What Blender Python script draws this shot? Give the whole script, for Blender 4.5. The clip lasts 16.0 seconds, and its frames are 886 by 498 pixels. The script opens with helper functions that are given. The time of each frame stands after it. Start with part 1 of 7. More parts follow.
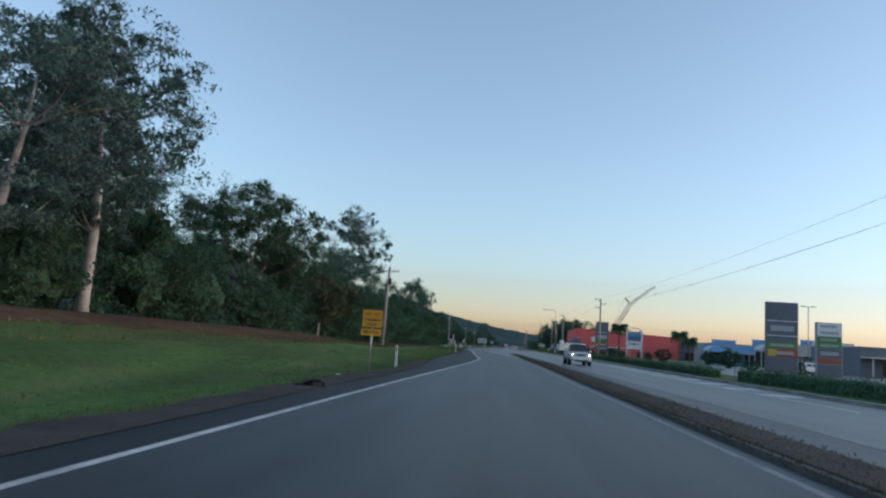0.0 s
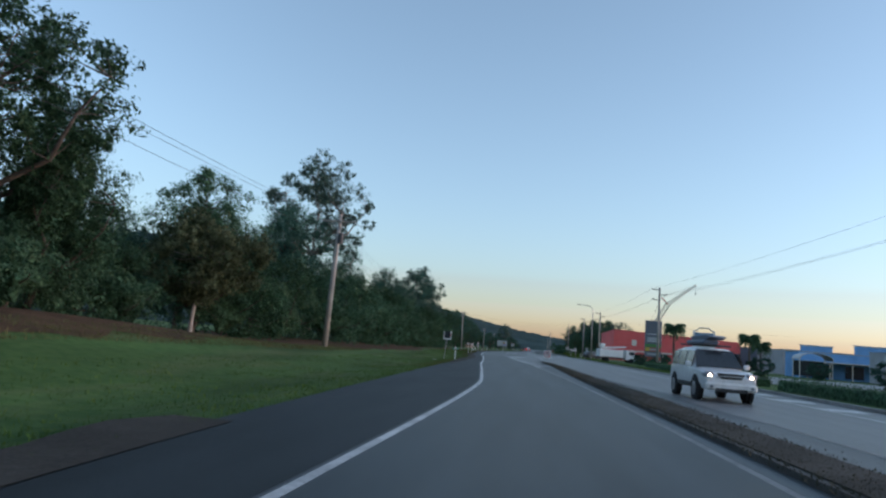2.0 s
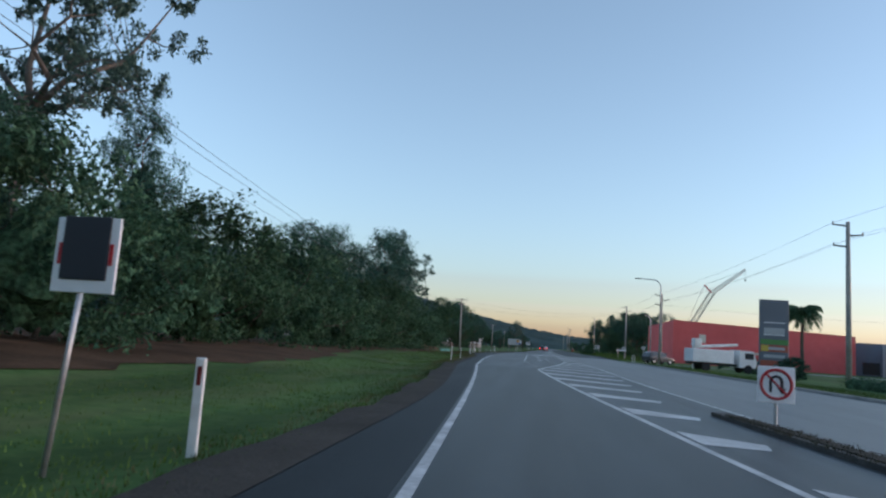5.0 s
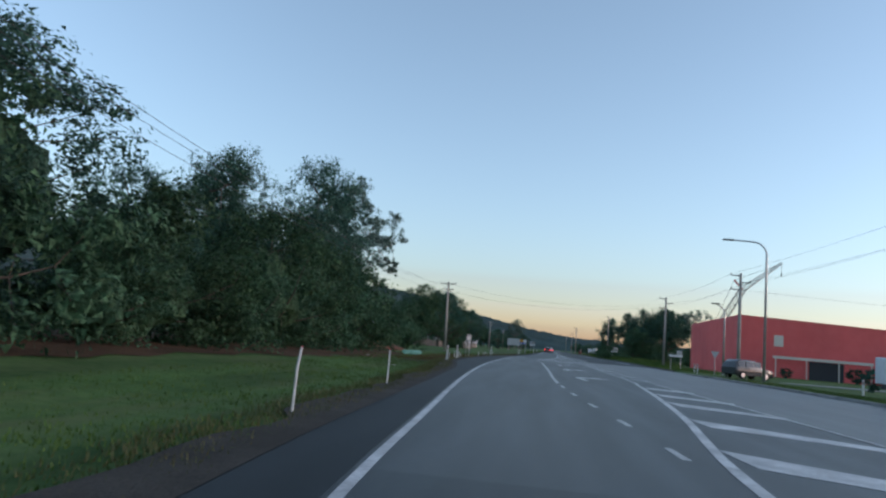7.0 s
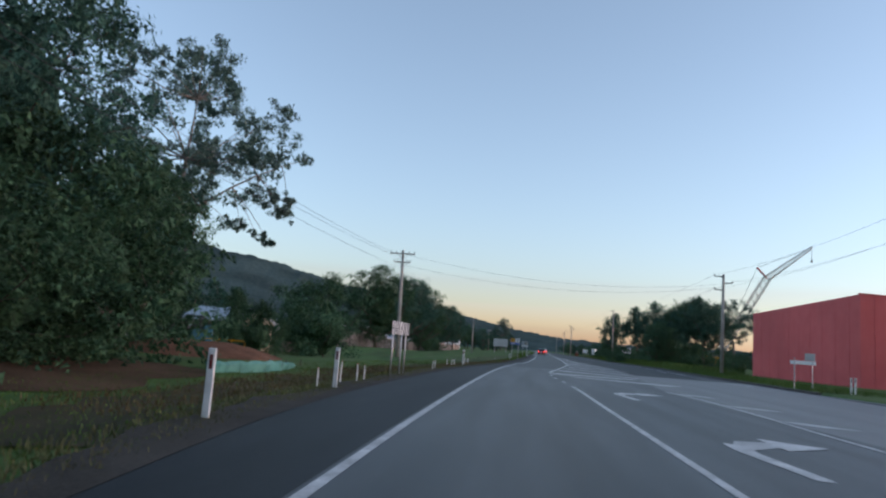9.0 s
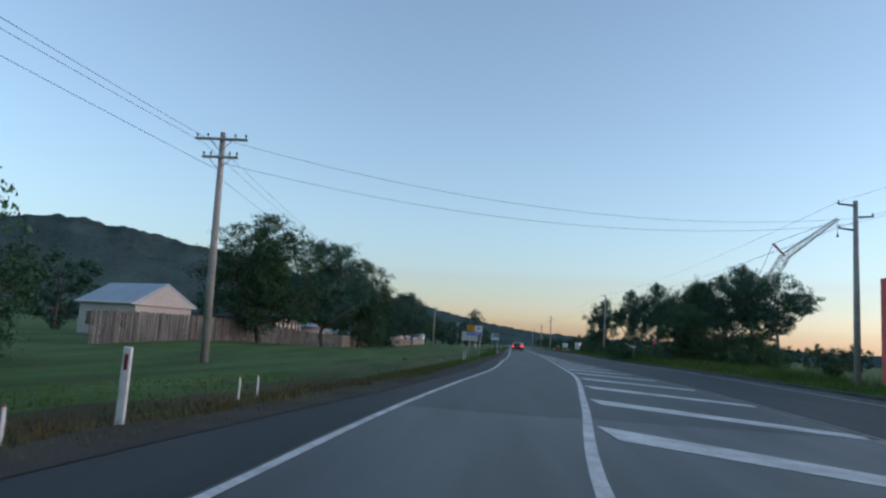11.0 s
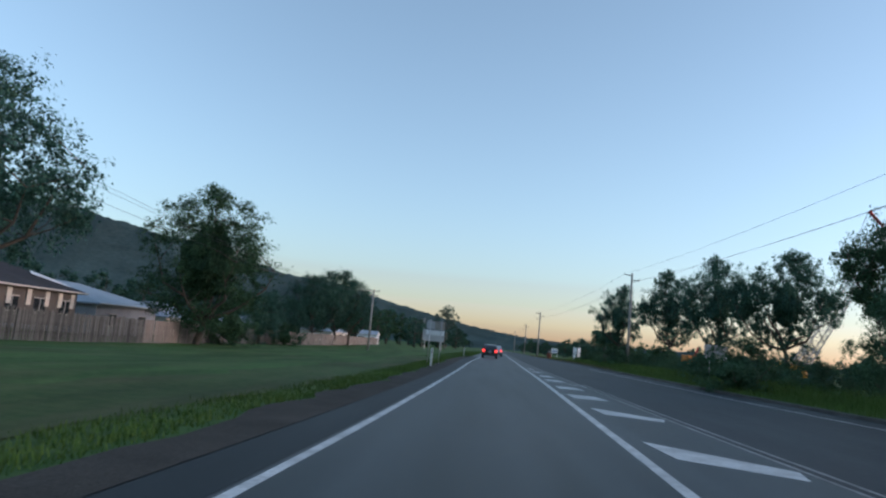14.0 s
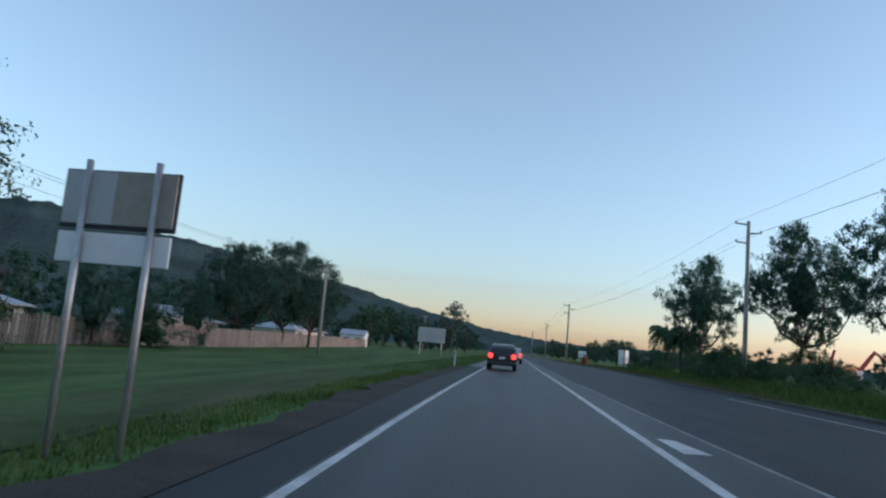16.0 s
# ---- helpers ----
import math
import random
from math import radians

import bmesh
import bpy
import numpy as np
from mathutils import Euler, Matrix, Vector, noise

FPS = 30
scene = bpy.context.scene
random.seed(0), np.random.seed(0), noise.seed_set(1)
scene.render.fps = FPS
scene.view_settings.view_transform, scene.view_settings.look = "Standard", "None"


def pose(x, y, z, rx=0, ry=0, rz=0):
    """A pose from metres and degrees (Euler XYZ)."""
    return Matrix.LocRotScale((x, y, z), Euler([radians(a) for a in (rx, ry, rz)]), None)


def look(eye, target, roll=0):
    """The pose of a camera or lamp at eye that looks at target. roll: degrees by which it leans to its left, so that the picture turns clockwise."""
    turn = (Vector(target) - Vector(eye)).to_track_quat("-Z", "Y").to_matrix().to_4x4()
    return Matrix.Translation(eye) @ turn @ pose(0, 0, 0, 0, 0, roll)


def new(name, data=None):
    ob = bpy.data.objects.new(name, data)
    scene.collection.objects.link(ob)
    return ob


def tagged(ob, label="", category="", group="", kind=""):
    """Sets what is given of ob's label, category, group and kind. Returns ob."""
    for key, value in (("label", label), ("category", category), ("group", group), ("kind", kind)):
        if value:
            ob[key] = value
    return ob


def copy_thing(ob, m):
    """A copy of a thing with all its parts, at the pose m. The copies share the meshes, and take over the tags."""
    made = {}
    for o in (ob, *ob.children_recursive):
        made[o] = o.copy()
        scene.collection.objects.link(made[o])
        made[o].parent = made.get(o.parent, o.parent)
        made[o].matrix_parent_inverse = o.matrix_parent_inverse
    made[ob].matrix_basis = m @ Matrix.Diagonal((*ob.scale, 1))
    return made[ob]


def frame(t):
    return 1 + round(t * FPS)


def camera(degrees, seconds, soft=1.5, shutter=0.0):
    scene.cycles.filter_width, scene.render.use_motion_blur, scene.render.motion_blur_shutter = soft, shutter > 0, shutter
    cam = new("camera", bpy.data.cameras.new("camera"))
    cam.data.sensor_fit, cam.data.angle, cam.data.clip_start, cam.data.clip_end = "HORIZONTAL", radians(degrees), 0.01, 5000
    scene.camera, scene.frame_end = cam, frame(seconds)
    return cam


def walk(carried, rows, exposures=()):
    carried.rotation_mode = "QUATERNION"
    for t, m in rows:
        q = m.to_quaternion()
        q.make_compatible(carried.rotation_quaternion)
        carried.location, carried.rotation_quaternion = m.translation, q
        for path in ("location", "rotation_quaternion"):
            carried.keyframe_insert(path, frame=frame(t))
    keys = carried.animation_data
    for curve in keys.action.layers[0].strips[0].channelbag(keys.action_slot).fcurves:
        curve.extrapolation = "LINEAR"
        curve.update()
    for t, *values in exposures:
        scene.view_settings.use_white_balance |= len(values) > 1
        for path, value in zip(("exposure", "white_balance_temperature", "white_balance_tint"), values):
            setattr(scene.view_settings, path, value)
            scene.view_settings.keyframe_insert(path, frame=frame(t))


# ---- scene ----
cam = camera(65.0, 16.0, soft=2.35, shutter=0.05)
# seconds, eye, target, roll
PATH = [
    (0, (0.00, -0.00, 1.3), (-0.951, 9.868, 2.608), 3.80),
    (0.5, (0.01, 8.84, 1.3), (-1.004, 18.700, 2.652), 4.02),
    (1, (-0.09, 17.53, 1.3), (-1.237, 27.375, 2.640), 4.12),
    (1.5, (-0.27, 26.11, 1.3), (-1.467, 35.951, 2.599), 4.24),
    (2, (-0.54, 34.70, 1.3), (-1.802, 44.530, 2.617), 4.54),
    (2.5, (-0.85, 43.28, 1.3), (-2.170, 53.108, 2.580), 4.49),
    (3, (-1.16, 51.97, 1.3), (-2.460, 61.798, 2.603), 4.62),
    (3.5, (-1.48, 60.89, 1.3), (-2.768, 70.725, 2.593), 4.38),
    (4, (-1.92, 69.85, 1.3), (-3.279, 79.672, 2.622), 3.86),
    (4.5, (-2.48, 78.79, 1.3), (-3.858, 88.603, 2.620), 3.66),
    (4.7, (-2.68, 82.43, 1.3), (-4.058, 92.252, 2.603), 3.76),
    (6.8, (-4.79, 120.52, 1.3), (-6.254, 130.320, 2.631), 4.61),
    (7, (-4.94, 124.15, 1.3), (-6.324, 133.973, 2.592), 4.84),
    (7.5, (-5.31, 133.28, 1.3), (-6.684, 143.098, 2.593), 4.67),
    (8, (-5.70, 142.46, 1.3), (-7.037, 152.281, 2.621), 4.63),
    (8.5, (-6.02, 151.67, 1.3), (-7.291, 161.501, 2.630), 4.53),
    (9, (-6.25, 160.92, 1.3), (-7.430, 170.757, 2.634), 4.24),
    (9.5, (-6.29, 170.44, 1.3), (-7.363, 180.287, 2.656), 4.00),
    (10, (-6.17, 179.96, 1.3), (-7.199, 189.823, 2.583), 3.99),
    (10.2, (-6.08, 183.72, 1.3), (-7.056, 193.597, 2.544), 3.98),
    (12.5, (-3.57, 226.08, 1.3), (-4.210, 235.963, 2.699), 3.67),
    (13, (-3.24, 235.53, 1.3), (-3.873, 245.420, 2.627), 4.58),
    (13.5, (-2.86, 245.28, 1.3), (-3.497, 255.168, 2.635), 5.24),
    (14, (-2.48, 255.21, 1.3), (-3.078, 265.107, 2.638), 5.33),
    (14.5, (-2.13, 265.34, 1.3), (-2.758, 275.227, 2.638), 5.25),
    (15, (-1.84, 275.51, 1.3), (-2.537, 285.397, 2.645), 5.34),
    (15.5, (-1.67, 285.71, 1.3), (-2.402, 295.593, 2.630), 5.35),
    (16, (-1.54, 296.06, 1.3), (-2.344, 305.936, 2.660), 5.20),
]
walk(cam, [(t, look(eye, target, roll)) for t, eye, target, roll in PATH], exposures=[(0.0, 1.75, 6800, 29), (3.0, 1.75, 6700, 28), (4.5, 1.80, 6750, 29), (7.0, 1.8, 6850, 30), (8.0, 1.84, 7000, 33), (8.8, 1.84, 7100, 35), (9.5, 1.75, 6900, 31), (10.0, 1.65, 6700, 28), (12.5, 1.77, 6700, 28), (14.0, 1.79, 6700, 28), (16.0, 1.74, 6700, 28)])

# ---- light ----
SUN_AZ = 86.0        # degrees from +y towards +x
SUN_EL = 4.5
world = bpy.data.worlds.new("world")
scene.world = world
world.use_nodes = True
wn = world.node_tree
sky = wn.nodes.new("ShaderNodeTexSky")
sky.sky_type = "NISHITA"
sky.sun_disc = False
sky.sun_elevation = radians(SUN_EL)
sky.sun_rotation = radians(SUN_AZ)
sky.altitude = 0
sky.air_density = 1.0
sky.dust_density = 0.9
sky.ozone_density = 3.2
wn.nodes["Background"].inputs["Strength"].default_value = 0.15
soft_sky = wn.nodes.new("ShaderNodeHueSaturation")
soft_sky.inputs["Hue"].default_value = 0.476
soft_sky.inputs["Saturation"].default_value = 0.81
wn.links.new(sky.outputs["Color"], soft_sky.inputs["Color"])
wn.links.new(soft_sky.outputs["Color"], wn.nodes["Background"].inputs["Color"])

sun_data = bpy.data.lights.new("sun", "SUN")
sun_data.energy = 0.42
sun_data.angle = radians(40)
sun_data.color = (1.0, 0.93, 0.86)
sun = new("sun", sun_data)
sd = Vector((math.sin(radians(SUN_AZ)) * math.cos(radians(SUN_EL + 3)), math.cos(radians(SUN_AZ)) * math.cos(radians(SUN_EL + 3)), math.sin(radians(SUN_EL + 3))))
sun.matrix_world = Matrix.Translation((0, 0, 60)) @ (-sd).to_track_quat("-Z", "Y").to_matrix().to_4x4()


# ---- materials ----
def material(name, color, rough=0.8, metal=0.0, grain=None, grain_scale=8.0, stain_scale=0.4, stain=0.25, bump=0.0, bump_scale=30.0,
             random_by="", stretch=1.0, emit=None, emit_strength=0.0, spec=0.5, coat=0.0, spread=(0.82, 1.2)):
    """A principled material: base colour varied by fine grain and by broad stains, with relief."""
    m = bpy.data.materials.new(name)
    m.use_nodes = True
    nt = m.node_tree
    n, l = nt.nodes, nt.links
    b = n["Principled BSDF"]
    b.inputs["Roughness"].default_value = rough
    b.inputs["Metallic"].default_value = metal
    b.inputs["Specular IOR Level"].default_value = spec
    b.inputs["Coat Weight"].default_value = coat
    tc = n.new("ShaderNodeTexCoord")
    dark = [c * (1 - stain) for c in color]
    second = grain or [min(1, c * 1.25) for c in color]
    fine = n.new("ShaderNodeTexNoise")
    fine.inputs["Scale"].default_value = grain_scale
    fine.inputs["Detail"].default_value = 4
    broad = n.new("ShaderNodeTexNoise")
    broad.inputs["Scale"].default_value = stain_scale
    broad.inputs["Detail"].default_value = 5
    l.new(tc.outputs["Object"], fine.inputs["Vector"])
    if stretch != 1.0:
        mp = n.new("ShaderNodeMapping")
        mp.inputs["Scale"].default_value = (1, stretch, 1)
        l.new(tc.outputs["Object"], mp.inputs["Vector"])
        l.new(mp.outputs["Vector"], broad.inputs["Vector"])
    else:
        l.new(tc.outputs["Object"], broad.inputs["Vector"])
    r1 = n.new("ShaderNodeValToRGB")
    r1.color_ramp.elements[0].position, r1.color_ramp.elements[1].position = 0.3, 0.7
    r1.color_ramp.elements[0].color, r1.color_ramp.elements[1].color = (*color, 1), (*second, 1)
    l.new(fine.outputs["Fac"], r1.inputs["Fac"])
    r2 = n.new("ShaderNodeValToRGB")
    r2.color_ramp.elements[0].position, r2.color_ramp.elements[1].position = 0.35, 0.65
    r2.color_ramp.elements[0].color, r2.color_ramp.elements[1].color = (1 - stain, 1 - stain, 1 - stain, 1), (1, 1, 1, 1)
    l.new(broad.outputs["Fac"], r2.inputs["Fac"])
    mix = n.new("ShaderNodeMixRGB")
    mix.blend_type = "MULTIPLY"
    mix.inputs["Fac"].default_value = 1
    l.new(r1.outputs["Color"], mix.inputs["Color1"])
    l.new(r2.outputs["Color"], mix.inputs["Color2"])
    out = mix.outputs["Color"]
    if random_by:
        if random_by == "island":
            rnd = n.new("ShaderNodeNewGeometry").outputs["Random Per Island"]
        else:
            rnd = n.new("ShaderNodeObjectInfo").outputs["Random"]
        hsv = n.new("ShaderNodeHueSaturation")
        mr = n.new("ShaderNodeMapRange")
        mr.inputs["To Min"].default_value, mr.inputs["To Max"].default_value = spread
        l.new(rnd, mr.inputs["Value"])
        l.new(mr.outputs["Result"], hsv.inputs["Value"])
        l.new(out, hsv.inputs["Color"])
        out = hsv.outputs["Color"]
    l.new(out, b.inputs["Base Color"])
    if bump:
        bn = n.new("ShaderNodeTexNoise")
        bn.inputs["Scale"].default_value = bump_scale
        bn.inputs["Detail"].default_value = 3
        l.new(tc.outputs["Object"], bn.inputs["Vector"])
        bp = n.new("ShaderNodeBump")
        bp.inputs["Strength"].default_value = bump
        bp.inputs["Distance"].default_value = 0.02
        l.new(bn.outputs["Fac"], bp.inputs["Height"])
        l.new(bp.outputs["Normal"], b.inputs["Normal"])
    if emit:
        b.inputs["Emission Color"].default_value = (*emit, 1)
        b.inputs["Emission Strength"].default_value = emit_strength
    return m


def plain(name, color, rough=0.5, metal=0.0, **k):
    return material(name, color, rough, metal, grain=[min(1, c * 1.08) for c in color], stain=0.12, **k)


def leaf_material(name, low, high):
    """Leaves vary one by one, from clump to clump and from tree to tree; a little light passes through them."""
    m = material(name, low, 0.8, grain=high, grain_scale=0.9, stain_scale=0.3, stain=0.3, random_by="island", spec=0.18, bump=0.9, bump_scale=5.5)
    n, l = m.node_tree.nodes, m.node_tree.links
    b, out = n["Principled BSDF"], n["Material Output"]
    src = b.inputs["Base Color"].links[0].from_socket
    for node in n:
        if node.type == "BUMP":
            node.inputs["Distance"].default_value = 0.14
    # leaf-scale mottling; shade between small leaves is painted in as dark noise
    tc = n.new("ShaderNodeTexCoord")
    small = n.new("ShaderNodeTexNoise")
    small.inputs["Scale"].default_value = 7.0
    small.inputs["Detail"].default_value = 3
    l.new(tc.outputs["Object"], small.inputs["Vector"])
    leaf_shade = n.new("ShaderNodeValToRGB")
    leaf_shade.color_ramp.elements[0].position, leaf_shade.color_ramp.elements[1].position = 0.38, 0.62
    leaf_shade.color_ramp.elements[0].color, leaf_shade.color_ramp.elements[1].color = (0.45, 0.45, 0.45, 1), (1.3, 1.3, 1.3, 1)
    l.new(small.outputs["Fac"], leaf_shade.inputs["Fac"])
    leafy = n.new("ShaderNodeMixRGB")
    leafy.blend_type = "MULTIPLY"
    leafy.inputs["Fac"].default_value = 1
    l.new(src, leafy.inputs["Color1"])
    l.new(leaf_shade.outputs["Color"], leafy.inputs["Color2"])
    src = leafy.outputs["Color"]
    each = n.new("ShaderNodeObjectInfo")
    tree = n.new("ShaderNodeHueSaturation")
    for key, lo, hi in (("Value", 0.80, 1.25), ("Hue", 0.488, 0.508)):
        mr = n.new("ShaderNodeMapRange")
        mr.inputs["To Min"].default_value, mr.inputs["To Max"].default_value = lo, hi
        l.new(each.outputs["Random"], mr.inputs["Value"])
        l.new(mr.outputs["Result"], tree.inputs[key])
    l.new(src, tree.inputs["Color"])
    l.new(tree.outputs["Color"], b.inputs["Base Color"])
    tr = n.new("ShaderNodeBsdfTranslucent")
    l.new(tree.outputs["Color"], tr.inputs["Color"])
    mix = n.new("ShaderNodeMixShader")
    mix.inputs["Fac"].default_value = 0.34
    l.new(b.outputs["BSDF"], mix.inputs[1])
    l.new(tr.outputs["BSDF"], mix.inputs[2])
    l.new(mix.outputs["Shader"], out.inputs["Surface"])
    return m


def grass_material(name, green, pale, dry, dry_share=0.5, bump=0.8):
    """Mown grass: fine grain, long streaks along the road and patches where it has dried."""
    m = material(name, green, 0.9, grain=pale, grain_scale=3.5, stain_scale=0.5, stain=0.45, stretch=0.16, bump=bump, bump_scale=16, spec=0.12)
    n, l = m.node_tree.nodes, m.node_tree.links
    b = n["Principled BSDF"]
    src = b.inputs["Base Color"].links[0].from_socket
    tc = n.new("ShaderNodeTexCoord")
    mp = n.new("ShaderNodeMapping")
    mp.inputs["Scale"].default_value = (0.55, 0.11, 1)
    l.new(tc.outputs["Object"], mp.inputs["Vector"])
    patch = n.new("ShaderNodeTexNoise")
    patch.inputs["Scale"].default_value = 1.0
    patch.inputs["Detail"].default_value = 6
    patch.inputs["Roughness"].default_value = 0.65
    l.new(mp.outputs["Vector"], patch.inputs["Vector"])
    ramp = n.new("ShaderNodeValToRGB")
    ramp.color_ramp.elements[0].position, ramp.color_ramp.elements[1].position = 0.48, 0.68
    ramp.color_ramp.elements[0].color, ramp.color_ramp.elements[1].color = (0, 0, 0, 1), (dry_share, dry_share, dry_share, 1)
    l.new(patch.outputs["Fac"], ramp.inputs["Fac"])
    mix = n.new("ShaderNodeMixRGB")
    mix.inputs["Color2"].default_value = (*dry, 1)
    l.new(ramp.outputs["Color"], mix.inputs["Fac"])
    l.new(src, mix.inputs["Color1"])
    l.new(mix.outputs["Color"], b.inputs["Base Color"])
    return m


ASPHALT_NEW = material("asphalt_recent", (0.030, 0.038, 0.042), 0.48, grain=(0.052, 0.062, 0.066), grain_scale=45, stain_scale=1.3, stain=0.5, stretch=0.07, bump=0.22, bump_scale=70, spec=0.26)
ASPHALT = material("asphalt", (0.052, 0.062, 0.066), 0.5, grain=(0.082, 0.094, 0.098), grain_scale=45, stain_scale=1.3, stain=0.5, stretch=0.07, bump=0.22, bump_scale=70, spec=0.35)
# base colour lifted for the glare veil on the right-hand side
ASPHALT_OLD_GLARE = material("asphalt_worn_glare", (0.098, 0.103, 0.104), 0.48, grain=(0.140, 0.145, 0.145), grain_scale=45, stain_scale=1.1, stain=0.3, stretch=0.07, bump=0.25, bump_scale=70)
PAINT = material("road_paint", (0.48, 0.49, 0.485), 0.6, grain=(0.70, 0.71, 0.70), grain_scale=14, stain_scale=1.5, stain=0.4, bump=0.2)
ASPHALT_DARK = material("asphalt_new", (0.022, 0.028, 0.031), 0.6, grain=(0.040, 0.048, 0.051), grain_scale=45, stain_scale=0.9, stain=0.35, stretch=0.15, bump=0.3, bump_scale=70, spec=0.12)
GRASS_GROUND = grass_material("grass_ground", (0.045, 0.116, 0.030), (0.092, 0.172, 0.050), (0.135, 0.138, 0.064))
GRASS_BLADE = material("grass_blades", (0.052, 0.120, 0.022), 0.8, grain=(0.098, 0.165, 0.036), grain_scale=1.2, stain_scale=0.2, stain=0.35, random_by="island", spec=0.2)
DRY_GRASS = material("dry_grass", (0.15, 0.135, 0.068), 0.9, grain=(0.11, 0.13, 0.05), grain_scale=1.5, stain_scale=0.2, stain=0.3, random_by="island", spec=0.1)
MULCH = material("leaf_litter", (0.085, 0.045, 0.028), 0.95, grain=(0.14, 0.085, 0.05), grain_scale=9, stain_scale=0.5, stain=0.45, bump=1.0, bump_scale=14, spec=0.1)
DIRT = material("gravel_dirt", (0.050, 0.046, 0.040), 0.95, grain=(0.088, 0.080, 0.068), grain_scale=25, stain_scale=0.7, stain=0.35, bump=0.8, bump_scale=40, spec=0.15)
CONCRETE = material("kerb_concrete", (0.26, 0.255, 0.245), 0.85, grain=(0.36, 0.35, 0.335), grain_scale=12, stain_scale=0.8, stain=0.35, bump=0.3)
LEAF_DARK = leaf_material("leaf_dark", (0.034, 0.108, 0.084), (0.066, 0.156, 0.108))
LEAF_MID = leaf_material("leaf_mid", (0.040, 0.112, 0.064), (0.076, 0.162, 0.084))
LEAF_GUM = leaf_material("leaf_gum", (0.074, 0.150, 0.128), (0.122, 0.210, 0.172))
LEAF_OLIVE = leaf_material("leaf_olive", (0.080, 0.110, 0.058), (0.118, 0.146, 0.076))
BARK_PALE = material("bark_pale", (0.30, 0.27, 0.24), 0.85, grain=(0.44, 0.41, 0.37), grain_scale=3, stain_scale=1.2, stain=0.4, bump=0.4, bump_scale=12)
BARK_GUM = material("bark_grey", (0.13, 0.115, 0.10), 0.9, grain=(0.20, 0.185, 0.165), grain_scale=4, stain_scale=1.2, stain=0.4, bump=0.5, bump_scale=12)
BARK_DARK = material("bark_dark", (0.07, 0.055, 0.042), 0.95, grain=(0.12, 0.10, 0.08), grain_scale=6, stain_scale=1.2, stain=0.4, bump=0.8, bump_scale=16)
# distance haze is mixed into the forest's base colours
HILL_FOREST_HAZED = material("hill_forest_hazed", (0.044, 0.080, 0.080), 1.0, grain=(0.074, 0.112, 0.108), grain_scale=0.16, stain_scale=0.012, stain=0.35, bump=1.0, bump_scale=0.22, spec=0.0)
POLE_WOOD = material("pole_wood", (0.29, 0.275, 0.25), 0.9, grain=(0.40, 0.38, 0.35), grain_scale=7, stain_scale=0.6, stain=0.35, bump=0.5, bump_scale=20)
STEEL = material("galvanised_steel", (0.42, 0.43, 0.44), 0.45, 0.7, grain=(0.52, 0.53, 0.54), grain_scale=20, stain_scale=2, stain=0.25)
DARK_STEEL = material("dark_steel", (0.05, 0.052, 0.055), 0.55, 0.4, stain=0.3)
WIRE = plain("wire", (0.03, 0.03, 0.032), 0.6, 0.2)
WHITE_PLASTIC = material("white_plastic", (0.72, 0.72, 0.70), 0.5, grain=(0.80, 0.80, 0.78), grain_scale=10, stain_scale=3, stain=0.25)
RED_WALL = material("red_wall", (0.78, 0.115, 0.11), 0.75, grain=(0.82, 0.135, 0.13), grain_scale=0.8, stain_scale=0.12, stain=0.16, bump=0.1, bump_scale=6)
CREAM = plain("cream_paint", (0.62, 0.57, 0.50), 0.7)
GREY_WALL = material("grey_wall", (0.30, 0.31, 0.33), 0.8, grain=(0.36, 0.37, 0.39), grain_scale=1, stain_scale=0.2, stain=0.2)
BLUE_WALL = material("blue_wall", (0.09, 0.30, 0.58), 0.6, grain=(0.12, 0.35, 0.64), grain_scale=0.8, stain_scale=0.2, stain=0.2)
PAINT_WORN = material("road_paint_worn", (0.22, 0.22, 0.217), 0.75, grain=(0.36, 0.36, 0.35), grain_scale=10, stain_scale=1.2, stain=0.45, bump=0.2)


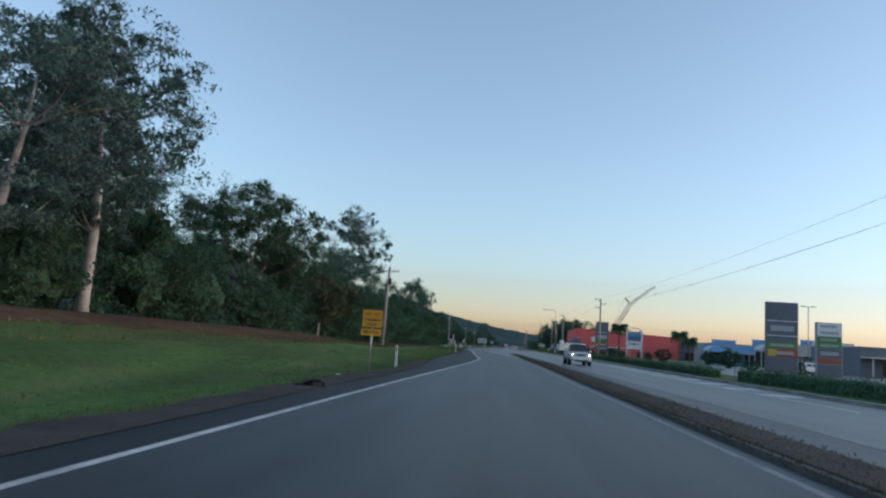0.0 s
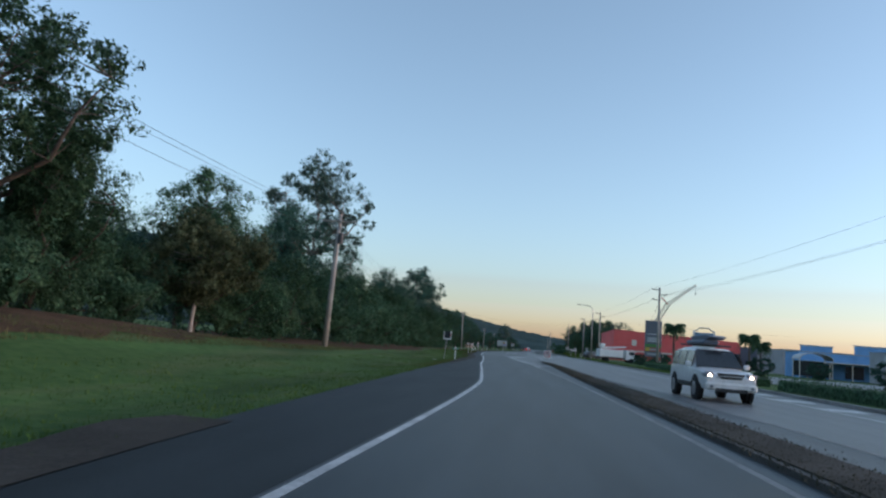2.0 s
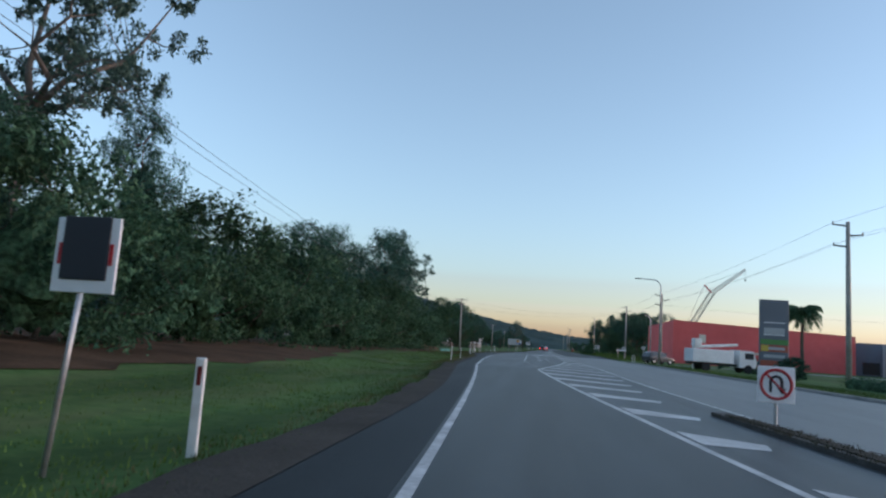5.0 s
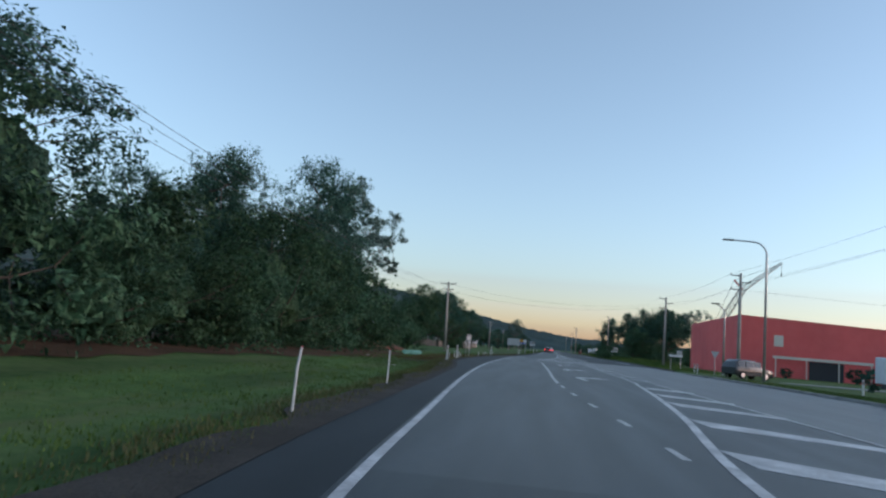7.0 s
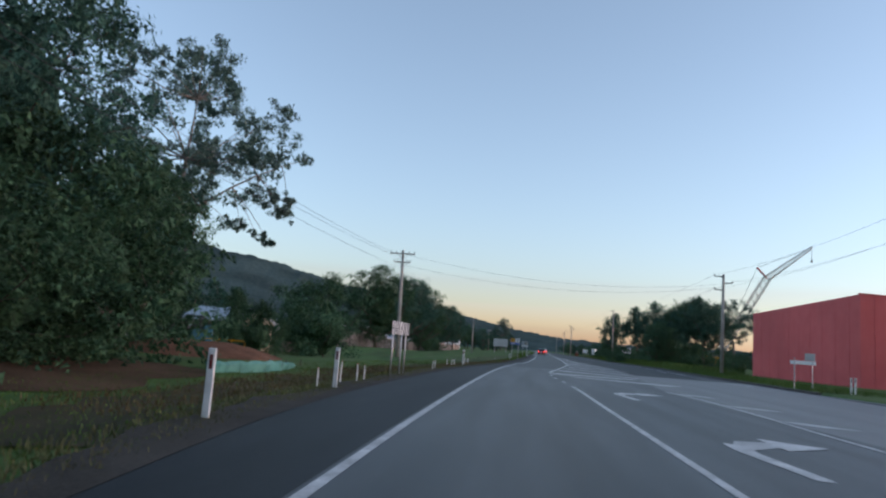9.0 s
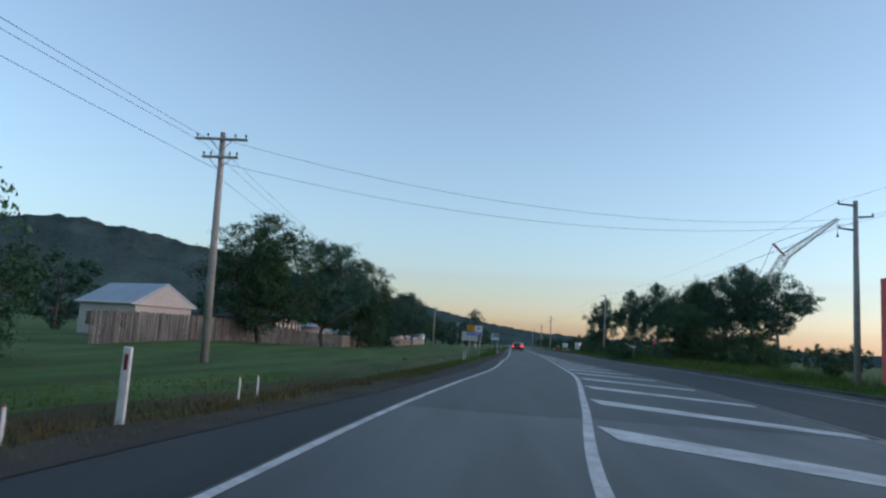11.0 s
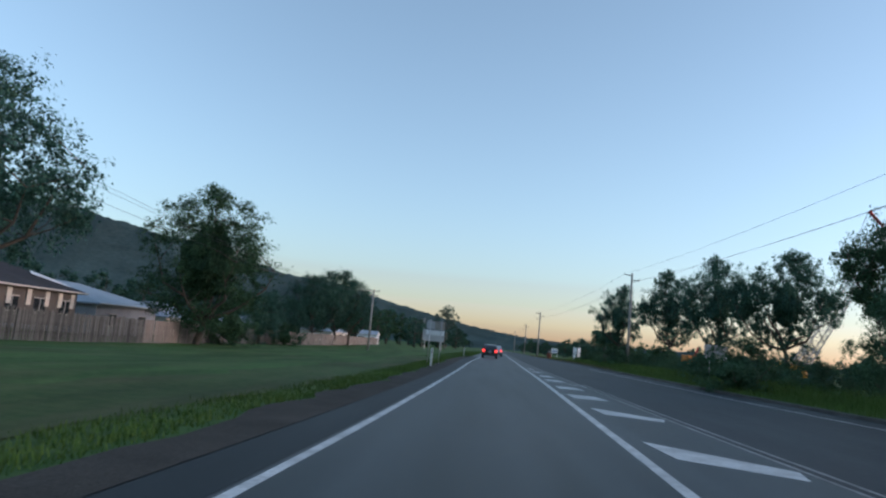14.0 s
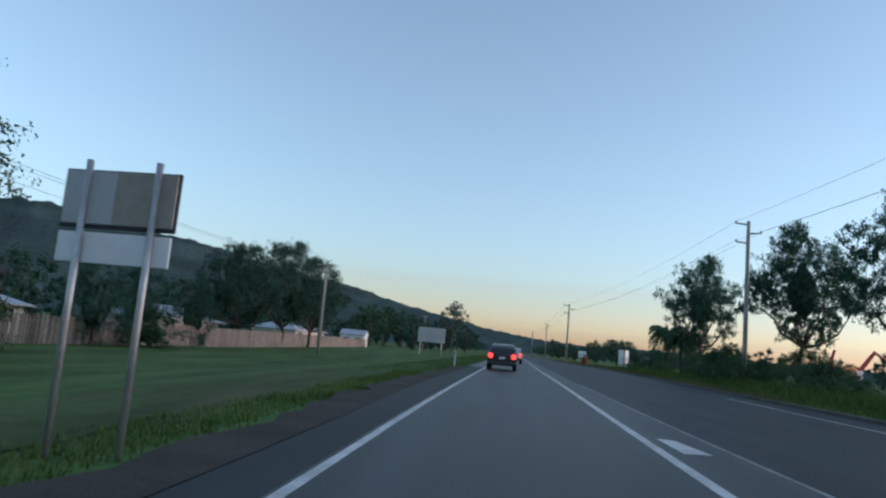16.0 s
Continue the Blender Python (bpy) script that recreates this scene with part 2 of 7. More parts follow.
# ---- building blocks ----
class Shape:
    """Collects vertices and faces of one mesh."""

    def __init__(self):
        self.v, self.f = [], []

    def add(self, verts, faces):
        k = len(self.v)
        self.v.extend([tuple(p) for p in verts])
        self.f.extend([tuple(i + k for i in q) for q in faces])
        return self

    def box(self, cx, cy, cz, sx, sy, sz, m=None, chamfer=0.0):
        """A box, its edges chamfered when asked."""
        bm = bmesh.new()
        bmesh.ops.create_cube(bm, size=1, matrix=Matrix.Diagonal((sx, sy, sz, 1)))
        if chamfer:
            bmesh.ops.bevel(bm, geom=bm.edges[:], offset=chamfer, segments=1, affect="EDGES")
        bm.verts.index_update()
        move = Matrix.Translation((cx, cy, cz)) if m is None else m @ Matrix.Translation((cx, cy, cz))
        self.add([move @ v.co for v in bm.verts], [[v.index for v in f.verts] for f in bm.faces])
        bm.free()
        return self

    def tube(self, points, radii, sides=8, caps=True):
        """A tube through points; radii one for each, or one number."""
        pts = [Vector(p) for p in points]
        rr = [radii] * len(pts) if isinstance(radii, (int, float)) else radii
        verts, faces = [], []
        side = None
        for i, p in enumerate(pts):
            d = (pts[min(i + 1, len(pts) - 1)] - pts[max(i - 1, 0)]).normalized()
            if side is None:
                side = d.cross(Vector((0.3, 0.9, 0.1))).normalized()
                if side.length < 0.5:
                    side = d.cross(Vector((1, 0, 0))).normalized()
            side = (side - d * side.dot(d)).normalized()
            up = d.cross(side)
            for k in range(sides):
                a = 2 * math.pi * k / sides
                verts.append(p + (side * math.cos(a) + up * math.sin(a)) * rr[i])
        for i in range(len(pts) - 1):
            for k in range(sides):
                k2 = (k + 1) % sides
                faces.append((i * sides + k, i * sides + k2, (i + 1) * sides + k2, (i + 1) * sides + k))
        if caps:
            faces.append(tuple(range(sides))[::-1])
            faces.append(tuple((len(pts) - 1) * sides + k for k in range(sides)))
        return self.add(verts, faces)

    def prism(self, outline, depth, m=None):
        """An outline in x, z drawn out along y by depth (centred)."""
        m = m or Matrix()
        n = len(outline)
        verts = [m @ Vector((x, -depth / 2, z)) for x, z in outline] + [m @ Vector((x, depth / 2, z)) for x, z in outline]
        faces = [tuple(range(n)), tuple(range(n, 2 * n))[::-1]] + [((k + 1) % n, k, n + k, n + (k + 1) % n) for k in range(n)]
        return self.add(verts, faces)

    def mesh(self, name, mat, smooth=False):
        me = bpy.data.meshes.new(name)
        me.from_pydata(self.v, [], self.f)
        me.materials.append(mat)
        if smooth:
            me.polygons.foreach_set("use_smooth", [True] * len(me.polygons))
        me.validate()
        me.update()
        return me


def part(name, shape, mat, parent=None, label="", smooth=False):
    """One mesh object, under a thing or a part when that is given."""
    ob = new(name, shape.mesh(name, mat, smooth))
    if parent:
        ob.parent = parent
    return tagged(ob, label)


def thing(name, label, category, group="", kind="", at=(0, 0, 0), turn=0):
    """An empty at the base of a thing."""
    ob = new(name)
    ob.empty_display_size = 0.2
    ob.matrix_basis = pose(*at, 0, 0, turn)
    return tagged(ob, label, category, group, kind)


def curve(*knots):
    """A smooth function through knots (y, value)."""
    ys = np.array([k[0] for k in knots], float)
    vs = np.array([k[1] for k in knots], float)
    slope = np.gradient(vs, ys)

    def at(y):
        y = min(max(y, ys[0]), ys[-1])
        i = int(min(np.searchsorted(ys, y, side="right") - 1, len(ys) - 2))
        h = ys[i + 1] - ys[i]
        s = (y - ys[i]) / h
        return ((2 * s**3 - 3 * s**2 + 1) * vs[i] + (s**3 - 2 * s**2 + s) * h * slope[i]
                + (-2 * s**3 + 3 * s**2) * vs[i + 1] + (s**3 - s**2) * h * slope[i + 1])

    return at


def steps(a, b, step):
    n = max(1, int(math.ceil((b - a) / step)))
    return [a + (b - a) * i / n for i in range(n + 1)]


def smooth01(v):
    v = min(max(v, 0.0), 1.0)
    return v * v * (3 - 2 * v)


# ---- plan of the road ----
left_line = curve((-120, -4.3), (5, -3.68), (21, -3.17), (36, -2.58), (47, -2.2), (53, -2.06), (60, -2.06), (67, -2.45), (75, -2.95), (84.6, -3.58), (91, -3.87), (103, -4.5), (126, -6.1), (130, -6.43), (136, -6.75), (150, -7.45), (167, -7.93),
                  (178, -7.95), (188, -7.85), (200, -7.6), (212, -7.1), (222, -6.35), (232, -5.5), (242, -5.0), (251, -4.72), (259, -4.34), (266, -4.05), (274, -3.8), (283, -3.55), (297, -3.22), (308, -3.0), (344, -1.9), (420, 0.4), (520, 2.6), (900, 6))
asphalt_left = curve((-120, -5.0), (6, -4.7), (20, -4.45), (31, -4.1), (42, -4.6), (57, -4.98), (66, -5.2), (75, -5.35), (88, -5.4), (95, -5.5), (107, -5.8), (120, -6.9), (130, -7.8), (148, -8.55), (160, -9.1), (172, -10.3), (188, -10.3),
                     (205, -9.3), (220, -7.7), (233, -6.65), (246, -6.1), (263, -5.3), (276, -4.8), (302, -4.25), (322, -4.0), (344, -3.1), (420, -0.9), (520, 1.4), (900, 4.8))
lane_right = curve((-120, 3.6), (8, 3.3), (19, 3.05), (31, 2.6), (50, 2.2), (58, 1.95), (66, 1.62), (75, 1.12), (80, 0.85), (86, 0.5), (90, 0.24), (100, -0.6), (113, -1.7), (128, -2.68), (135, -2.9), (139, -3.17), (143, -3.47), (150, -3.85),
                   (168, -3.97), (180, -4.08), (188, -4.15), (192, -4.3), (198.5, -4.52), (204, -4.35), (215, -3.2), (233, -1.45), (243, -1.0), (263, -0.18), (272, 0.12), (294, 0.8), (310, 1.2), (329, 1.75), (352, 2.3), (420, 4.4), (520, 6.4), (900, 10))
kerb_right = curve((-120, 15.5), (25, 12.8), (50, 12.2), (80, 11.8), (110, 11.0), (140, 10.4), (165, 10.3), (200, 9.7), (225, 10.2), (257, 11.6), (290, 10.9), (318, 11.2), (343, 12.0), (360, 12.8), (390, 13.0), (430, 12.3), (520, 14.5), (900, 19))
bank = curve((-150, 1.4), (40, 1.4), (60, 1.2), (75, 0.55), (100, 0.5), (150, 0.3), (190, 0.0), (225, -0.5), (240, -0.15), (256, -0.05), (268, -0.2), (283, -0.6), (296, -0.9), (315, -1.0), (400, -1.0), (900, -1.0))


def ground_z(x, y):
    """Height of the ground beside the road, below the asphalt under it."""
    e, k = asphalt_left(y), kerb_right(y)
    if x < e:
        d = e - x
        dip = -0.16 * smooth01(d / 2.5) * (1 - smooth01((d - 3) / 5))
        return -0.03 + dip + (bank(y) + 0.03) * smooth01((d - 2.0) / 12.0) + 0.05 * noise.noise((x * 0.3, y * 0.3, 0)) * smooth01(d)
    if x > k:
        d = x - k
        return 0.10 * smooth01(d / 0.4) + 0.04 * noise.noise((x * 0.3, y * 0.3, 3)) * smooth01(d - 1)
    return -0.12


# ground: one sheet to the horizon, fine beside the road
xs_left = [-3600, -1800, -900, -450, -220, -120, -80, -60, -48, -40, -35, -31, -28, -25, -22]
shape = Shape()
ys = [-3600, -1500, -600, -250, -150] + steps(-110, 460, 3.0) + [480, 520, 580, 660, 760, 900, 1200, 1800, 3000, 4300]
cols = []
for y in ys:
    e, k = asphalt_left(y), kerb_right(y)
    row = list(xs_left) + [e - d for d in (13, 11, 9.5, 8, 6.8, 5.6, 4.6, 3.7, 2.9, 2.2, 1.6, 1.0, 0.5, 0.0)] + [e + 1.0, (e + k) / 2, k - 1.0] + [k + d for d in (0, 0.25, 0.5, 1, 2, 3.5, 5, 8, 12, 18, 26, 40)] + [100, 200, 450, 1000, 2000, 3600]
    row.sort()
    cols.append([(x, y, ground_z(x, min(max(y, -110), 900))) for x in row])
nx = len(cols[0])
shape.add([p for r in cols for p in r], [(j * nx + i, j * nx + i + 1, (j + 1) * nx + i + 1, (j + 1) * nx + i) for j in range(len(ys) - 1) for i in range(nx - 1)])
tagged(part("ground", shape, GRASS_GROUND, smooth=True), "mown green verge and level grassy land", "ground", kind="structure")


def strip(name, fa, fb, y0, y1, z, mat, label, category, thick=0.0, step=3.0, kind="structure", parent=None, over_ground=False, cells=1):
    """A ribbon between two edges along the road; with thickness it is a slab."""
    sh = Shape()
    rows = steps(y0, y1, step)
    verts, faces = [], []
    for y in rows:
        a, b = fa(y), fb(y)
        for i in range(cells + 1):
            x = a + (b - a) * i / cells
            verts.append((x, y, (ground_z(x, y) if over_ground else 0) + z))
    w = cells + 1
    for j in range(len(rows) - 1):
        for i in range(cells):
            faces.append((j * w + i, j * w + i + 1, (j + 1) * w + i + 1, (j + 1) * w + i))
    if thick:
        n = len(verts)
        verts += [(x, y, zz - thick) for x, y, zz in verts]
        for j in range(len(rows) - 1):
            faces.append((j * w, (j + 1) * w, n + (j + 1) * w, n + j * w))
            faces.append(((j + 1) * w + cells, j * w + cells, n + j * w + cells, n + (j + 1) * w + cells))
        faces.append(tuple(range(w))[::-1] + tuple(n + i for i in range(w)))
        last = (len(rows) - 1) * w
        faces.append(tuple(last + i for i in range(w)) + tuple(n + last + i for i in range(w))[::-1])
    sh.add(verts, faces)
    ob = part(name, sh, mat, parent)
    return tagged(ob, label, category if not parent else "", kind=kind if not parent else "")


def ragged(f, amount, seed):
    return lambda y: f(y) + amount * noise.noise((seed, y * 0.55, 0.3)) + amount * 0.7 * noise.noise((seed, y * 2.3, 5.3))


road = strip("road", ragged(asphalt_left, 0.10, 1.5), lambda y: kerb_right(y) - 0.02, -120, 900, 0.0, ASPHALT, "dark grey asphalt road with white lane lines", "road", thick=0.10, step=1.5, cells=6)


# ---- trees ----
def sphere_points(rng, n):
    v = rng.normal(size=(n, 3))
    return v / np.linalg.norm(v, axis=1)[:, None]


def ball(subdivisions):
    bm = bmesh.new()
    bmesh.ops.create_icosphere(bm, subdivisions=subdivisions, radius=1)
    bm.verts.index_update()
    made = np.array([v.co[:] for v in bm.verts]), [tuple(v.index for v in f.verts) for f in bm.faces]
    bm.free()
    return made


LUMPS = {1: ball(1), 3: ball(3)}


def leaf_cloud(rng, centres, radii, per, size, droop=0.0, squash=0.8, core=0.62, fine=True):
    """Each clump: broad inner leaves, and over them sprays of small pointed leaves that face outwards and up
    and break its outline; far crowns have a ragged inner mass instead."""
    sh = Shape()
    lump_v, lump_f = LUMPS[1]

    def leaves(c, r, p, facing, s, broad):
        axis = np.cross(facing, sphere_points(rng, len(p)))
        axis[:, 2] -= droop
        axis /= np.linalg.norm(axis, axis=1)[:, None] + 1e-9
        side = np.cross(axis, facing)
        side /= np.linalg.norm(side, axis=1)[:, None] + 1e-9
        p = c + p * r * (1, 1, squash)
        a, b = p - axis * s * 0.6, p + axis * s * 0.75
        tri = np.stack([a + side * s * broad, b, a - side * s * broad], 1).reshape(-1, 3)
        k = len(sh.v)
        sh.v.extend(map(tuple, tri))
        sh.f.extend([(k + 3 * i, k + 3 * i + 1, k + 3 * i + 2) for i in range(len(p))])

    def outward(d, spread):
        f = d + sphere_points(rng, len(d)) * spread
        f[:, 2] += 0.35
        return f / (np.linalg.norm(f, axis=1)[:, None] + 1e-9)

    for c, r in zip(centres, radii):
        full = fine and core >= 0.5
        if core > 0.4 and not fine:
            lump = lump_v * (0.16 + 0.46 * core) * (0.55 + 0.75 * rng.random((len(lump_v), 1)))
            sh.add(c + lump * r * (1, 1, squash), lump_f)
        inner = int((62 if fine else 30) * core) + 5
        d = sphere_points(rng, inner)
        s = (0.17 if fine else 0.5) * min(0.8 if fine else 1.0, r) * (0.6 + 0.8 * rng.random((inner, 1)))
        leaves(c, r, d * ((0.25 if fine else 0.45) + (0.55 if fine else 0.42) * rng.random((inner, 1))), outward(d, 0.8), s, 0.40)
        n = int(per * (0.7 + 0.6 * rng.random()))
        sprays = 12 if full else 8
        sc = sphere_points(rng, sprays) * (0.50 + 0.55 * rng.random((sprays, 1)))
        which = rng.integers(0, sprays, n)
        d = sphere_points(rng, n)
        p = sc[which] + d * (0.10 + 0.30 * rng.random((n, 1)))
        out = p / (np.linalg.norm(p, axis=1)[:, None] + 1e-9)
        leaves(c, r, p, outward(out, 0.62 if full else 0.75), size * (0.6 + 0.8 * rng.random((n, 1))), 0.40 if full else 0.33)
    return sh


def make_tree(name, label, leaf, bark, seed, height, base, radius, clumps, per, leaf_size, trunk_r, droop=0.0, tall=False, core=0.62, gaps=0.0, lean=0.0, clump=1.0, fork=0.0, limbs=6, extra=(), heart=0.0):
    """A tree with a tapered trunk, limbs that reach the clumps and a crown of leaf clumps, at the origin.
    With a fork the trunk ends there and splits into main limbs; extra: more clumps (x, y, z, radius)."""
    rng = np.random.default_rng(seed)
    ob = thing(name, label, "tree" if height > 3 else "bush")
    trunk = Shape()
    end = fork if fork else 0.8
    path = [Vector((lean * height * (s * end / 0.8) ** 1.5 + 0.012 * height * math.sin(4 * s + seed), 0.02 * height * math.sin(5 * s + seed * 2) * s, height * end * s)) for s in (0, 0.03, 0.12, 0.3, 0.5, 0.75, 1.0)]
    trunk.tube(path, [trunk_r * q for q in ((1.35, 1.1, 1.0, 0.95, 0.9, 0.85, 0.7) if fork else (1.35, 1.1, 1.0, 0.82, 0.62, 0.36, 0.1))], 9)
    centres, radii = [], []
    while len(centres) < clumps:
        u = sphere_points(rng, 1)[0] * rng.random() ** 0.30
        h = base + (height - base) * (0.5 + 0.5 * u[2])
        s = (h - base) / (height - base)
        wide = radius * (math.sin(math.pi * min(1, 0.16 + 0.80 * s)) ** 0.48)
        if tall:
            wide = radius * (0.45 + 0.55 * math.sin(math.pi * min(1, 0.1 + 0.85 * s)))
        if gaps and noise.noise((u[0] * 2.2 + seed, u[1] * 2.2, h * 0.32)) < gaps - 0.45:
            continue
        c = np.array([u[0] * wide + lean * height * s, u[1] * wide, h])
        r = clump * radius * (0.15 + 0.16 * rng.random())
        c[2] = min(c[2], height - r * 0.7)
        centres.append(c)
        radii.append(r)
    knots = []
    if fork:
        top = path[-1]
        ends = [max(range(len(centres)), key=lambda i: centres[i][2])]
        while len(ends) < limbs:
            ends.append(max(range(len(centres)), key=lambda i: min(np.linalg.norm(centres[i] - centres[j]) for j in ends) if centres[i][2] > base + 0.35 * (height - base) else 0))
        for i in ends:
            tip = Vector(centres[i])
            bow = Vector(((tip.x - top.x) * 0.12, (tip.y - top.y) * 0.12, -0.10 * (tip - top).length))
            way = [top.lerp(tip, q) + bow * math.sin(math.pi * q) + Vector(rng.normal(size=3) * 0.02 * height * (0 < q < 1)) for q in (0, 0.25, 0.5, 0.75, 1.0)]
            way[0] = top - Vector((0, 0, 0.25))
            trunk.tube(way, [trunk_r * q for q in (0.58, 0.46, 0.34, 0.2, 0.07)], 6, caps=False)
            knots += way[1:]
    else:
        knots = path[3:]
    for i, c in enumerate(centres):
        if i % (3 if heart and fork else 1 if fork else max(1, len(centres) // 26)):
            continue
        tip = Vector(c)
        foot = min(knots, key=lambda q: (q - tip).length + (3.0 if q.z > tip.z else 0) * 0.3 * height / 10)
        mid = foot.lerp(tip, 0.5) + Vector((0, 0, -0.05 * (tip - foot).length)) + Vector(rng.normal(size=3) * 0.05 * (tip - foot).length)
        rr = trunk_r * (0.15 if fork else 0.22)
        trunk.tube([foot, mid, tip], [rr, rr * 0.6, rr * 0.2], 4, caps=False)
    if extra:
        foot = path[4]
        far = max((Vector(q[:3]) for q in extra), key=lambda q: (q - foot).length)
        limb = [foot.lerp(far, q) + Vector((0, 0, 0.5 * math.sin(math.pi * q))) for q in (0, 0.2, 0.4, 0.6, 0.8, 1.0)]
        trunk.tube(limb, [trunk_r * q for q in (0.34, 0.28, 0.22, 0.16, 0.10, 0.04)], 6, caps=False)
        for x, y, z, r in extra:
            tip = Vector((x, y, z))
            near_limb = min(limb, key=lambda q: (q - tip).length)
            trunk.tube([near_limb, near_limb.lerp(tip, 0.5) + Vector((0, 0, 0.15)), tip], [trunk_r * 0.12, trunk_r * 0.08, trunk_r * 0.03], 5, caps=False)
            centres.append(np.array((x, y, z)))
            radii.append(r)
    part("trunk", trunk, bark, ob, smooth=True)
    crown = leaf_cloud(rng, centres, radii, per, leaf_size, droop, core=core, fine=clumps > 36)
    # the dense ragged foliage deep inside the crown
    if heart:
        inside_v, inside_f = LUMPS[3]
        deep = []
        for u in inside_v:
            s = 0.5 + 0.5 * u[2]
            wide = radius * (math.sin(math.pi * min(1, 0.16 + 0.80 * s)) ** 0.6) * heart
            lump = 0.94 + 0.36 * noise.noise(Vector(u) * 3.0 + Vector((seed, 0, 0))) + 0.24 * (rng.random() - 0.5)
            mid = base + (height - base) * 0.47
            deep.append((u[0] * wide * lump + lean * height * s, u[1] * wide * lump, mid + u[2] * 0.5 * (height - base) * (0.30 + 0.55 * heart) * lump))
        crown.add(deep, inside_f)
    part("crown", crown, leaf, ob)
    return ob


TREES = {}


def plant(kind, x, y, s=1.0, turn=0.0, sz=None, z=None, label="", group=""):
    """Puts a tree of that kind on the ground: the first is built, the others are copies of it."""
    m = pose(x, y, ground_z(x, y) - 0.05 if z is None else z, 0, 0, turn) @ Matrix.Diagonal((s, s, sz or s, 1))
    if kind not in TREES:
        TREES[kind] = make_tree(*KINDS[kind][:4], **KINDS[kind][4])
        ob = TREES[kind]
        ob.matrix_basis = m
    else:
        source = TREES[kind]
        keep = source.matrix_basis.copy()
        ob = copy_thing(source, Matrix())
        ob.matrix_basis = m
        source.matrix_basis = keep
    return tagged(ob, label, group=group)


